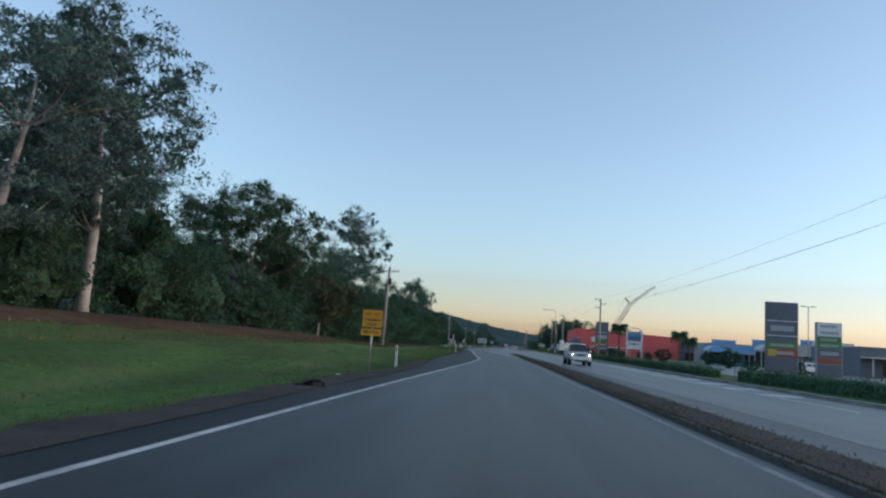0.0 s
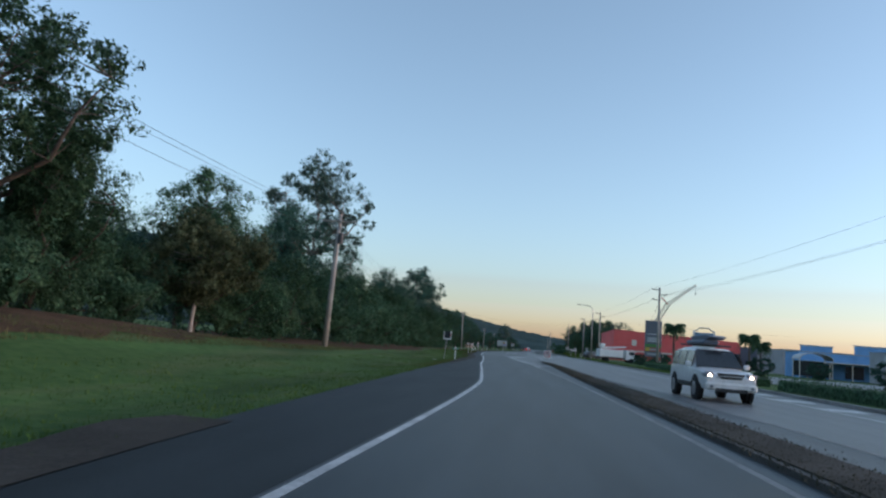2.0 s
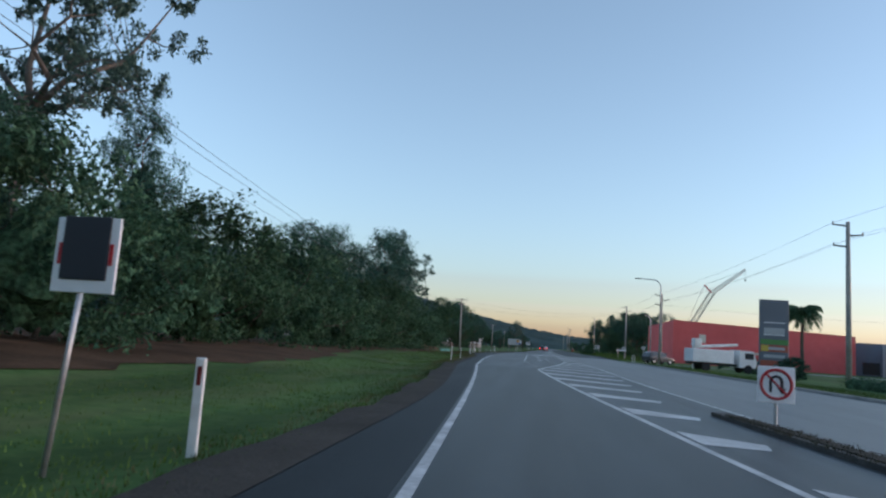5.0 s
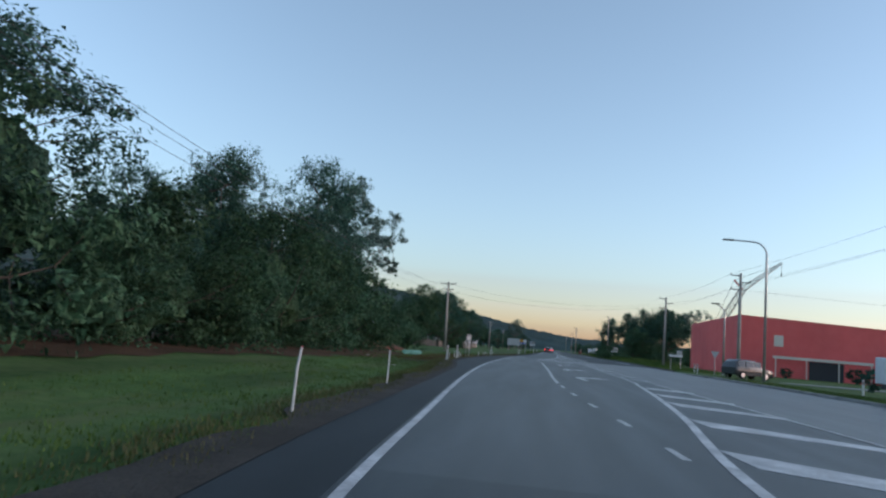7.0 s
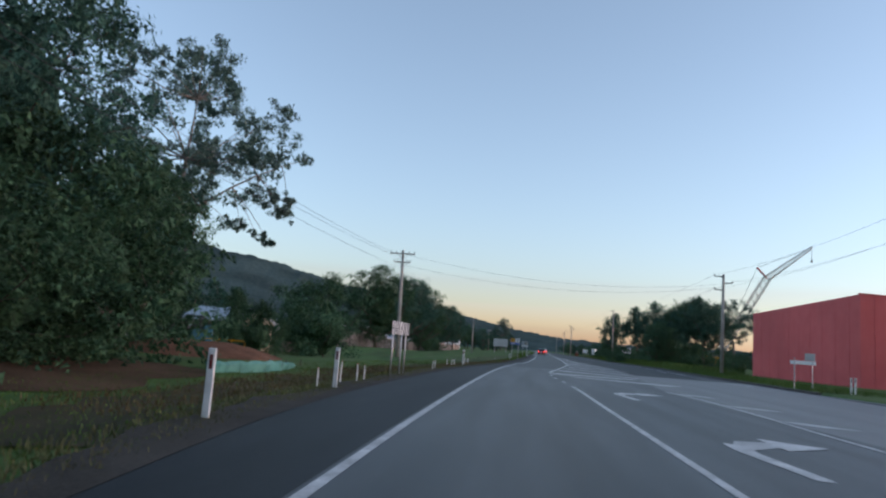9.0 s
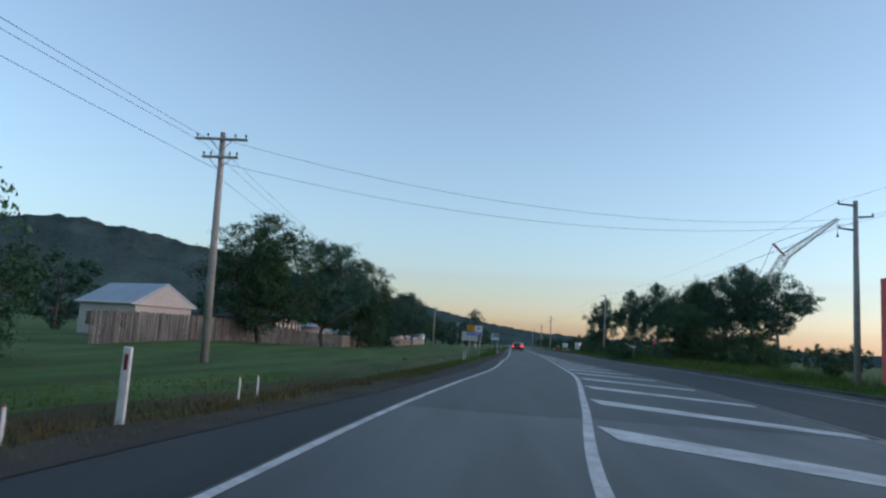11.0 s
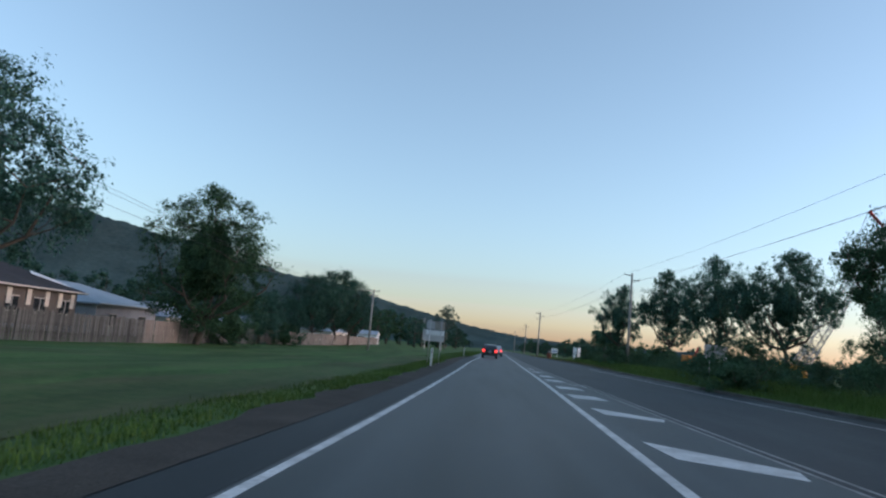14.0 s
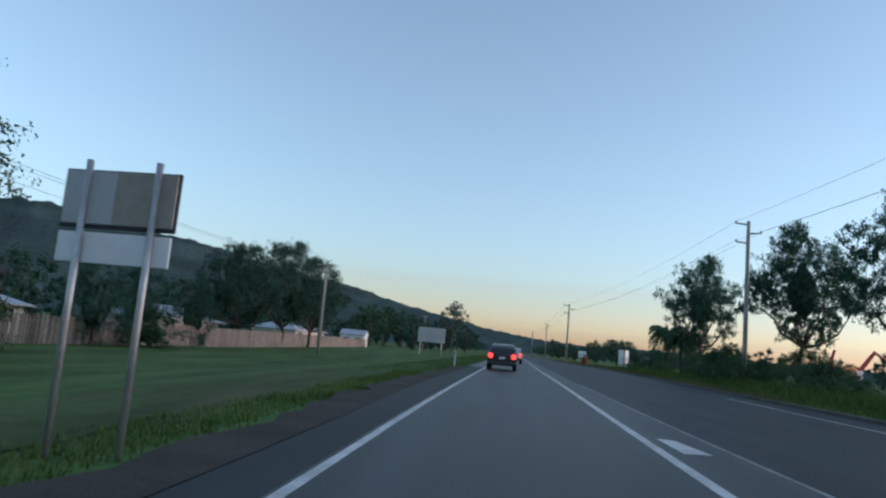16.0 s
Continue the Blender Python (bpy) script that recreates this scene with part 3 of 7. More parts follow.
KINDS = {
    "gum": ("gum_tree", "tall gum tree with pale trunk and drooping grey-green leaves", LEAF_GUM, BARK_PALE,
            dict(seed=11, height=20, base=5.0, radius=5.6, clumps=105, per=175, leaf_size=0.20, trunk_r=0.30, droop=0.7, tall=True, core=0.42, gaps=0.26, lean=0.03)),
    "gum_b": ("gum_tree", "tall open-crowned gum tree with bare forks", LEAF_GUM, BARK_GUM,
              dict(seed=23, height=20, base=7.2, radius=6.5, clumps=105, per=190, leaf_size=0.18, trunk_r=0.30, droop=0.7, tall=True, core=0.14, gaps=0.34, clump=0.75, fork=0.46, limbs=8)),
    "gum_c": ("gum_tree", "tall gum tree with a long branch reaching out over the verge", LEAF_GUM, BARK_GUM,
              dict(seed=29, height=19, base=8.5, radius=6.0, clumps=100, per=200, leaf_size=0.17, trunk_r=0.28, droop=0.7, tall=True, core=0.14, gaps=0.34, clump=0.75,
                   extra=((2.8, 2.6, 12.0, 0.8), (4.0, 3.4, 12.4, 0.8), (5.2, 4.0, 12.7, 0.8), (6.0, 4.3, 12.8, 0.6), (2.6, 2.4, 9.6, 0.9), (3.6, 3.2, 9.6, 0.9), (4.6, 3.8, 9.4, 0.9), (5.1, 4.0, 8.8, 0.6),
                          (3.4, 3.0, 10.5, 0.8), (4.3, 3.5, 10.2, 0.8), (5.2, 3.9, 9.9, 0.6), (3.6, 3.3, 7.5, 0.55), (4.3, 3.6, 7.2, 0.5), (2.7, 2.8, 7.9, 0.6), (1.6, 3.0, 8.2, 0.7)))),
    "broad": ("broadleaf_tree", "dense dark green broadleaf tree", LEAF_DARK, BARK_DARK,
              dict(seed=31, height=13, base=-0.6, radius=5.5, clumps=102, per=164, leaf_size=0.155, trunk_r=0.28, core=0.7, gaps=0.0, heart=0.42)),
    "broad_b": ("broadleaf_tree", "spreading green broadleaf tree with light gaps in its crown", LEAF_DARK, BARK_DARK,
                dict(seed=37, height=12, base=2.5, radius=5.8, clumps=165, per=170, leaf_size=0.14, trunk_r=0.26, core=0.55, gaps=0.04, clump=0.84, heart=0.38, fork=0.2, limbs=8)),
    "shade": ("broadleaf_tree", "full rounded green shade tree with a short trunk", LEAF_MID, BARK_DARK,
              dict(seed=71, height=13, base=0.9, radius=5.6, clumps=162, per=158, leaf_size=0.14, trunk_r=0.28, core=0.58, gaps=0.0, clump=0.88, heart=0.42, fork=0.17, limbs=8)),
    "open": ("broadleaf_tree", "large spreading tree with bare forking limbs under its open crown", LEAF_MID, BARK_DARK,
             dict(seed=61, height=13, base=5.0, radius=6.2, clumps=150, per=165, leaf_size=0.17, trunk_r=0.30, core=0.45, gaps=0.12, clump=0.80, fork=0.30, limbs=9)),
    "feathery": ("roadside_tree", "open feathery tree with thin drooping sprays", LEAF_DARK, BARK_DARK,
                 dict(seed=67, height=12, base=2.8, radius=5.2, clumps=125, per=160, leaf_size=0.17, trunk_r=0.24, core=0.42, gaps=0.10, clump=0.84, heart=0.26, fork=0.28, limbs=8, droop=0.5)),
    "olive": ("wattle_tree", "rounded olive-green wattle tree with pale trunk", LEAF_OLIVE, BARK_PALE,
              dict(seed=41, height=9, base=2.2, radius=4.0, clumps=80, per=190, leaf_size=0.20, trunk_r=0.15, core=0.5, gaps=0.12, droop=0.3, lean=0.1)),
    "bush": ("leafy_bush", "low dense green bush reaching the ground", LEAF_MID, BARK_DARK,
             dict(seed=43, height=5.5, base=-1.2, radius=3.6, clumps=48, per=116, leaf_size=0.135, trunk_r=0.075, core=0.7, heart=0.38, clump=1.15, droop=0.2, fork=0.16, limbs=6)),
    "far": ("roadside_tree", "distant dark green roadside tree", LEAF_DARK, BARK_DARK,
            dict(seed=47, height=12, base=1.0, radius=5.5, clumps=30, per=18, leaf_size=0.38, trunk_r=0.3, core=0.72, gaps=0.1)),
    "far_b": ("roadside_tree", "distant mid-green roadside tree", LEAF_MID, BARK_DARK,
              dict(seed=53, height=12, base=2.0, radius=5.0, clumps=32, per=26, leaf_size=0.45, trunk_r=0.3, core=0.62, gaps=0.25)),
}
LEFT = "trees along the left verge"
# tall gums at the start
plant("gum", -20.8, 26.0, 0.95, 20, 0.63, group=LEFT)
plant("gum", -21.4, 33.6, 0.95, 130, 0.86, group=LEFT)
plant("gum", -27.5, 40.0, 0.95, 250, 0.85, group=LEFT)
plant("bush", -22.5, 41, 1.1, 60, 1.3, group=LEFT)
plant("bush", -22, 29.5, 0.9, 160, 0.9, group=LEFT)
plant("gum", -30, 14, 1.0, 250, 0.7, group=LEFT)
plant("gum", -22, 0, 1.0, 75, 0.8, group=LEFT)
plant("broad", -26, 38, 0.95, 10, group=LEFT)
plant("broad", -25, 46, 0.85, 100, group=LEFT)
plant("open", -21.8, 57.0, 0.95, 10, 0.97, group=LEFT)
plant("shade", -20.9, 61.2, 0.6, 215, 0.74, group=LEFT)
plant("bush", -21, 60, 1.1, 80, group=LEFT)
plant("bush", -20, 53.5, 0.95, 15, 0.9, group=LEFT)
plant("bush", -22, 49, 1.1, 180, group=LEFT)
plant("bush", -25, 52, 1.2, 20, 1.1, group=LEFT)
plant("bush", -24, 67, 1.1, 120, group=LEFT)
plant("bush", -21.5, 68.5, 0.9, 220, 0.8, group=LEFT)
plant("bush", -25, 36, 1.2, 270, group=LEFT)
plant("bush", -25, 28, 1.2, 0, group=LEFT)
plant("olive", -19.9, 73.4, 0.85, 20, 0.84, group=LEFT)
plant("broad", -26, 73, 0.58, 300, group=LEFT)
plant("shade", -22.3, 78.5, 0.76, 200, 0.88, group=LEFT)
plant("bush", -21, 80, 1.2, 30, group=LEFT)
plant("broad", -24, 92, 0.66, 60, group=LEFT)
plant("bush", -20.5, 89, 1.25, 140, group=LEFT)
plant("broad", -27.5, 108, 0.74, 75, 1.0, group=LEFT)
plant("broad", -24.5, 101, 1.0, 160, 1.04, group=LEFT)
plant("bush", -19.5, 99, 1.3, 250, group=LEFT)
plant("broad", -23.0, 109.5, 0.6, 260, 0.69, group=LEFT)
plant("gum_b", -26.9, 116, 1.04, 40, 1.14, group=LEFT)
plant("bush", -18.5, 108, 1.3, 10, group=LEFT)
plant("broad", -22.9, 119.5, 0.48, 15, 0.93, group=LEFT)
plant("bush", -19, 118, 1.3, 110, group=LEFT)
plant("broad", -27, 134, 0.72, 95, group=LEFT)
plant("bush", -20, 128, 1.35, 200, group=LEFT)
plant("broad", -22.6, 143.5, 0.98, 185, 0.78, group=LEFT)
plant("bush", -20, 138, 1.4, 300, group=LEFT)
plant("broad", -23.5, 153, 0.58, 275, 0.62, group=LEFT)
plant("bush", -19.7, 149, 1.3, 60, 1.12, group=LEFT)
plant("broad", -24, 163, 0.8, 5, 0.86, group=LEFT)
plant("bush", -19.5, 160, 1.4, 150, group=LEFT)
plant("broad", -30.5, 178.5, 0.9, 45, 1.22, group=LEFT)
plant("broad", -24.4, 182, 1.0, 225, 1.24, group=LEFT)
plant("bush", -20.5, 171, 1.4, 240, group=LEFT)
plant("bush", -18.6, 144, 0.9, 100, 0.75, group=LEFT)
plant("bush", -18.8, 154.5, 0.9, 200, 0.8, group=LEFT)
plant("bush", -19.3, 165.5, 1.0, 300, 0.9, group=LEFT)
plant("bush", -19.6, 176.5, 1.0, 20, 0.9, group=LEFT)
plant("bush", -20.5, 181, 1.4, 330, group=LEFT)
plant("broad", -26, 190, 0.85, 315, 0.82, group=LEFT)
plant("bush", -34, 216, 1.0, 140, 0.48, group=LEFT)
plant("bush", -38, 224, 1.2, 250, 0.55, group=LEFT)
plant("bush", -26.8, 196.6, 0.75, 20, 1.05, group=LEFT)
plant("shade", -23.6, 189.5, 0.62, 20, 0.72, group=LEFT)
plant("broad", -27.4, 197.5, 0.6, 30, 0.8, group=LEFT)
plant("gum_c", -27, 200, 1.0, 0, group=LEFT)
plant("bush", -21.5, 214.5, 1.12, 190, 1.22, group=LEFT)
plant("bush", -26, 222, 1.2, 90, 1.2, group=LEFT)
plant("bush", -25.5, 206.5, 0.60, 40, 0.80, group=LEFT)
plant("bush", -27.6, 212.5, 0.5, 300, 0.72, group=LEFT)
plant("bush", -28.0, 215.2, 0.42, 120, 0.36, group=LEFT)
plant("bush", -20.4, 197.6, 0.5, 70, 0.56, group=LEFT)
plant("shade", -27.6, 263, 1.12, 40, 0.97, group=LEFT)
plant("broad_b", -26.8, 284.5, 1.06, 140, 1.13, group=LEFT)
plant("shade", -29.4, 322, 1.2, 220, 1.24, group=LEFT)
plant("bush", -36, 336, 0.9, 60, 0.75, group=LEFT)
plant("bush", -29, 330, 1.0, 220, 1.0, group=LEFT)
plant("broad", -31.0, 346, 0.5, 70, 0.55, group=LEFT)
plant("broad", -32.0, 354, 0.52, 160, 0.6, group=LEFT)
plant("broad", -31.0, 363, 0.45, 250, 0.52, group=LEFT)
plant("bush", -29.0, 351, 0.7, 250, 0.6, group=LEFT)
plant("broad_b", -31.5, 377, 0.95, 20, 1.05, group=LEFT)
plant("broad_b", -30.2, 390, 1.0, 320, 1.25, group=LEFT)
plant("broad_b", -29.5, 402, 0.95, 60, 1.2, group=LEFT)


# ---- road markings ----
def flat(name, corners, z, mat, parent, label=""):
    """A painted patch on the asphalt, given by its corners in plan."""
    sh = Shape()
    n = len(corners)
    sh.add([(x, y, z) for x, y in corners] + [(x, y, z - 0.004) for x, y in corners],
           [tuple(range(n))] + [((k + 1) % n, k, n + k, n + (k + 1) % n) for k in range(n)])
    return part(name, sh, mat, parent, label)


def line(name, f, y0, y1, width, z=0.006, step=1.5, wobble=0.012, mat=PAINT):
    strip(name, lambda y: f(y) - width / 2 + wobble * noise.noise((3.1, y * 1.7, 1)), lambda y: f(y) + width / 2 + wobble * noise.noise((9.2, y * 1.7, 1)), y0, y1, z, mat, "", "", parent=road, step=step)


med_right = curve((-120, 5.6), (10, 4.8), (30, 4.4), (48, 3.9), (63, 3.5), (71, 3.05), (80, 2.8), (91, 2.5), (97, 2.15), (105, 1.5))
med_left = curve((-120, 4.0), (10, 3.62), (30, 3.05), (47, 2.7), (61, 2.3), (68, 2.12), (80, 1.9), (90, 1.72), (97, 1.55), (105, 1.1))
opp_left = curve((-120, 7.0), (27, 5.8), (60, 4.7), (84, 3.15), (103, 2.0), (125, 1.5), (140, 1.6), (157, 1.0), (174, 0.45), (189, -0.3), (203, 0.8), (230, 2.5), (245, 2.45), (265, 2.1), (295, 2.3), (310, 2.35), (345, 3.2), (420, 5.2), (520, 7.2), (900, 11))
line("edge_line", left_line, -120, 620, 0.125)
line("lane_line", lane_right, -120, 84, 0.13, mat=PAINT_WORN)
line("lane_line", lane_right, 84, 100, 0.14)
line("lane_line", lane_right, 100, 130.2, 0.16)
line("lane_line", lane_right, 152, 187, 0.13)
line("lane_line", lane_right, 203, 345, 0.17)
line("lane_line", lane_right, 345, 620, 0.12)
for y in range(32):
    y0 = 133.9 + 3.82 * y
    if y0 < 150 or 187 < y0 < 201:
        line("lane_dash", lane_right, y0, y0 + 1.1, 0.12)
# lanes of more recent asphalt and darker sealed shoulders
strip("resealed_lane", lambda y: left_line(y) - 0.1 + 0.05 * noise.noise((4.5, y * 0.4, 0)), lambda y: lane_right(y) + 0.1, -120, 131, 0.003, ASPHALT_NEW, "more recent dark asphalt", "", parent=road)
strip("resealed_lane", lambda y: left_line(y) - 0.1 + 0.05 * noise.noise((4.5, y * 0.4, 0)), lambda y: opp_left(y), 212, 620, 0.003, material("asphalt_mid", (0.026, 0.033, 0.037), 0.5, grain=(0.047, 0.056, 0.060), grain_scale=45, stain_scale=1.3, stain=0.5, stretch=0.07, bump=0.22, bump_scale=70, spec=0.22), "dark grey asphalt", "", parent=road)
strip("sealed_shoulder", lambda y: asphalt_left(y) - 0.04 + 0.06 * noise.noise((2.5, y * 0.6, 0)), lambda y: left_line(y) - 0.12, -120, 132, 0.004, ASPHALT_DARK, "darker new asphalt shoulder", "", parent=road)
strip("sealed_shoulder", lambda y: asphalt_left(y) - 0.04 + 0.06 * noise.noise((2.5, y * 0.6, 0)), lambda y: left_line(y) - 0.12, 132, 345, 0.004, ASPHALT_DARK, "darker asphalt shoulder", "", parent=road)
# opposite carriageway in older asphalt, paled further by glare put into its colour
strip("opposite_lanes", opp_left, lambda y: kerb_right(y) - 0.4, -120, 212, 0.004, ASPHALT_OLD_GLARE, "worn asphalt, paled by glare put into its colour", "", parent=road)
strip("opposite_lanes", opp_left, lambda y: kerb_right(y) - 0.06, 212, 620, 0.004, material("asphalt_fresh", (0.025, 0.031, 0.034), 0.58, grain=(0.042, 0.049, 0.052), grain_scale=45, stain_scale=0.9, stain=0.35, stretch=0.15, bump=0.3, bump_scale=70, spec=0.12), "darker asphalt", "", parent=road)
line("centre_line", lambda y: opp_left(y) + 0.05, 203, 330, 0.09, z=0.009, mat=PAINT_WORN)
line("centre_line", lambda y: opp_left(y) + 0.30, 203, 288, 0.09, z=0.009, mat=PAINT_WORN)
line("centre_line", lambda y: opp_left(y) + 0.1, 105, 160, 0.10, z=0.009)
line("lane_line", lambda y: opp_left(y) + 0.15, -120, 100, 0.11, z=0.009, mat=PAINT_WORN)
for y in range(19):
    line("lane_dash", lambda q: 0.5 * (opp_left(q) + kerb_right(q)), -100 + 12 * y, -97 + 12 * y, 0.11, z=0.009, mat=PAINT_WORN)
line("edge_line", lambda y: kerb_right(y) - 2.3, 22, 100, 0.12, z=0.009)
line("edge_line", lambda y: kerb_right(y) - 1.9, 205, 330, 0.12, z=0.009)
for y in (29.6, 34.0, 38.4, 42.9, 47.3, 51.8, 56.1, 61.0, 65.4, 69.8):
    f = kerb_right(y) - 2.35
    flat("chevron_bar", [(f - 0.1, y + 0.3), (f + 1.6, y + 0.7), (f + 1.55, y - 0.7), (f - 0.05, y - 0.9)][::-1], 0.010, PAINT, road)
# painted island before the junction: slanting bars between its two border lines
isl_left = curve((84, 0.75), (90, 0.45), (100, -0.5), (113, -1.6), (128, -2.65), (132, -2.5), (141, -1.45), (150, -0.65), (158, -0.1))
isl_right = curve((84, 1.2), (90, 1.0), (100, 0.75), (110, 0.7), (125, 1.3), (138, 1.8), (150, 1.8), (158, 1.5))
line("island_line", isl_left, 130, 158, 0.17)
for y in (90.5, 96.0, 100.8, 105.4, 110.4, 115.3, 120.2, 125.2, 130.4, 135.4, 140.7, 146.4, 150.8, 155.6):
    a, b, skew, t = isl_left(y) + 0.08, isl_right(y - 1.5) - 0.05, -0.95, 1.6
    w = b - a
    flat("chevron_bar", [(a, y), (b, y + skew * w * 0.9), (b - 0.15, y + skew * w * 0.9 - t * 0.45), (a + 0.1, y - t)][::-1], 0.007, PAINT, road)
# right-turn lane: border, bars beside it and two turn arrows
turn_right = curve((157, -0.05), (162, 0.08), (168, 0.15), (175, 0.0), (182, 0.12), (188, -0.1), (190, -0.4))
line("turn_lane_line", turn_right, 158, 190, 0.12, z=0.010)
for y in (189.2, 184.0, 179.2, 173.4, 168.5, 163.9):
    a = turn_right(y)
    flat("chevron_bar", [(a + 0.1, y), (a + 0.8, y - 0.35), (a + 1.5, y - 1.1), (a + 0.75, y - 0.95), (a + 0.3, y - 0.6)][::-1], 0.011, PAINT, road)


def turn_arrow(x, y):
    """A right-turn arrow: a stem along the lane, a bent shoulder and a head."""
    stem = [(0, 0), (0.22, 0), (0.05, 2.2), (0.15, 3.0), (-0.20, 3.3), (-0.25, 2.4)]
    bend = [(-0.24, 2.5), (0.1, 2.6), (0.75, 3.3), (0.75, 3.9), (0.1, 3.7)]
    head = [(0.70, 2.8), (1.65, 3.7), (0.70, 4.4)]
    sh = Shape()
    for poly in (stem, bend, head):
        n = len(poly)
        sh.add([(x + u, y + v, 0.007 + 0.002 * len(sh.f)) for u, v in poly], [tuple(range(n))])
    part("turn_arrow", sh, PAINT, road)


turn_arrow(-2.55, 157.1)
turn_arrow(-2.65, 169.9)
turn_arrow(-2.72, 183.0)
# junction: give-way band across and bars of the next island
flat("chevron_bar", [(-4.5, 201.6), (-4.2, 203.6), (0.4, 202.7), (0.3, 202.0)][::-1], 0.008, PAINT, road)
flat("chevron_bar", [(-3.3, 198.9), (-3.5, 199.7), (1.9, 197.4), (1.1, 196.5)], 0.008, PAINT, road)
for y in (210.9, 217.5, 224.1, 230.7, 237.2, 242.9, 248.6, 254.5, 260.5, 267.1, 273.7, 279.0, 284.2, 290.4, 295.6, 302.4, 308.9):
    a, b = lane_right(y) + 0.15 + 0.25 * smooth01((y - 240) / 30), opp_left(y - 2) - 0.05
    q = 1.1 * (b - a)
    if y < 278:
        flat("chevron_bar", [(a, y), (b, y - q), (b - 0.2, y - q - 0.75), (a + 0.08, y - 1.75)][::-1], 0.008, PAINT, road)
    else:
        flat("chevron_bar", [(a - 0.1, y), (b - 0.5, y - 0.1), (b - 0.35, y - 1.7), (a - 0.1, y - 1.8)][::-1], 0.008, PAINT, road)
for y in (240.0, 287.5, 92.4):
    for k in range(11):
        a = (lane_right(y) if y > 100 else isl_left(y)) + 0.3
        b = opp_left(y) if y > 100 else 2.0
        x = a + (b - a) * k / 10
        st = Shape().box(x, y - 0.14 * k, 0.012, 0.16, 0.10, 0.02, chamfer=0.006)
        part("road_stud", st, PAINT, road)

# ---- kerbs, median, verges ----
MEDIAN_DIRT = material("median_dirt", (0.060, 0.055, 0.048), 0.95, grain=(0.098, 0.089, 0.075), grain_scale=14, stain_scale=0.6, stain=0.4, bump=0.9, bump_scale=20, spec=0.1)
KERB_DARK = material("kerb_dirty", (0.070, 0.066, 0.060), 0.9, grain=(0.105, 0.098, 0.090), grain_scale=10, stain_scale=0.7, stain=0.4, bump=0.3)
median = strip("median", med_left, med_right, -120, 105, 0.09, KERB_DARK, "raised median with dirty concrete kerbs and bare brown top", "median", thick=0.2, step=2)
strip("median_top", lambda y: med_left(y) + 0.14, lambda y: med_right(y) - 0.14, -120, 104.5, 0.11, MEDIAN_DIRT, "bare brown soil", "", parent=median, thick=0.05, step=2)
for a, b, face in ((-120, 186, CONCRETE), (201, 620, KERB_DARK)):
    strip("kerb", lambda y: kerb_right(y) - 0.02, lambda y: kerb_right(y) + 0.28, a, b, 0.13, face, "low grey concrete kerb beside the opposite lanes", "kerb", thick=0.25, step=2)
side = Shape().add([(9.4, 186, 0.11), (62, 186, 0.11), (62, 201, 0.11), (9.4, 201, 0.0), (9.4, 186, -0.2), (62, 186, -0.2), (62, 201, -0.2), (9.4, 201, -0.2)],
                   [(0, 1, 2, 3), (4, 5, 1, 0), (6, 7, 3, 2), (5, 6, 2, 1), (7, 4, 0, 3)])
tagged(part("side_road", side, ASPHALT_OLD_GLARE), "worn grey asphalt side road by the red shed, glare-paled", "road", kind="structure")
strip("car_park", lambda y: 17.5, lambda y: 60, -60, 130, 0.03, ASPHALT_OLD_GLARE, "grey asphalt car park beside the shops", "car park", over_ground=True, cells=8)
strip("mulch_bed", ragged(lambda y: -34.0, 1.0, 4), ragged(curve((-110, -12.5), (0, -13.2), (20, -14.0), (32, -12.9), (47, -12.8), (58, -13.2), (69, -15.4), (77, -16.0), (86, -13.6), (96, -13.0), (107, -12.9), (122, -13.5), (137, -15.6), (147, -16.2), (158, -15.3), (175, -14.9), (185, -16)), 1.1, 7), -110, 182, 0.02, MULCH, "reddish-brown leaf litter under the trees", "ground", over_ground=True, cells=14, step=1.5)
strip("dirt_shoulder", ragged(lambda y: asphalt_left(y) - 0.75, 0.35, 12), lambda y: asphalt_left(y) + 0.25, -110, 44, 0.016, DIRT, "grey-brown gravel shoulder", "ground", step=1.0, cells=2)
strip("dirt_shoulder", ragged(lambda y: asphalt_left(y) - 0.6, 0.4, 22), lambda y: asphalt_left(y) + 0.3, 128, 345, 0.012, DIRT, "grey-brown gravel shoulder", "ground", step=1.0, cells=2)
strip("dirt_shoulder", ragged(lambda y: asphalt_left(y) - 0.1 - 0.45 * smooth01((y - 80) / 12), 0.22, 17), lambda y: asphalt_left(y) + 0.25, 80, 128, 0.014, DIRT, "grey-brown gravel shoulder", "ground", step=1.0, cells=2)
DIRT_VERGE = grass_material("dirt_verge", (0.058, 0.062, 0.030), (0.082, 0.068, 0.042), (0.095, 0.066, 0.042), 0.85)
WORN_VERGE = grass_material("worn_verge", (0.050, 0.098, 0.031), (0.094, 0.130, 0.049), (0.112, 0.104, 0.054), 0.7)
strip("worn_verge", ragged(lambda y: asphalt_left(y) - 3.4, 0.8, 35), ragged(lambda y: asphalt_left(y) - 0.4, 0.2, 37), 168, 222, 0.016, DIRT_VERGE, "brown trampled soil with thin dead grass", "ground", over_ground=True, step=1.0, cells=5)
strip("worn_verge", ragged(lambda y: asphalt_left(y) - 5.4, 0.9, 31), ragged(lambda y: asphalt_left(y) - 2.2, 0.35, 33), 222, 330, 0.018, WORN_VERGE, "thin brownish grass along the shallow ditch", "ground", over_ground=True, step=1.0, cells=5)


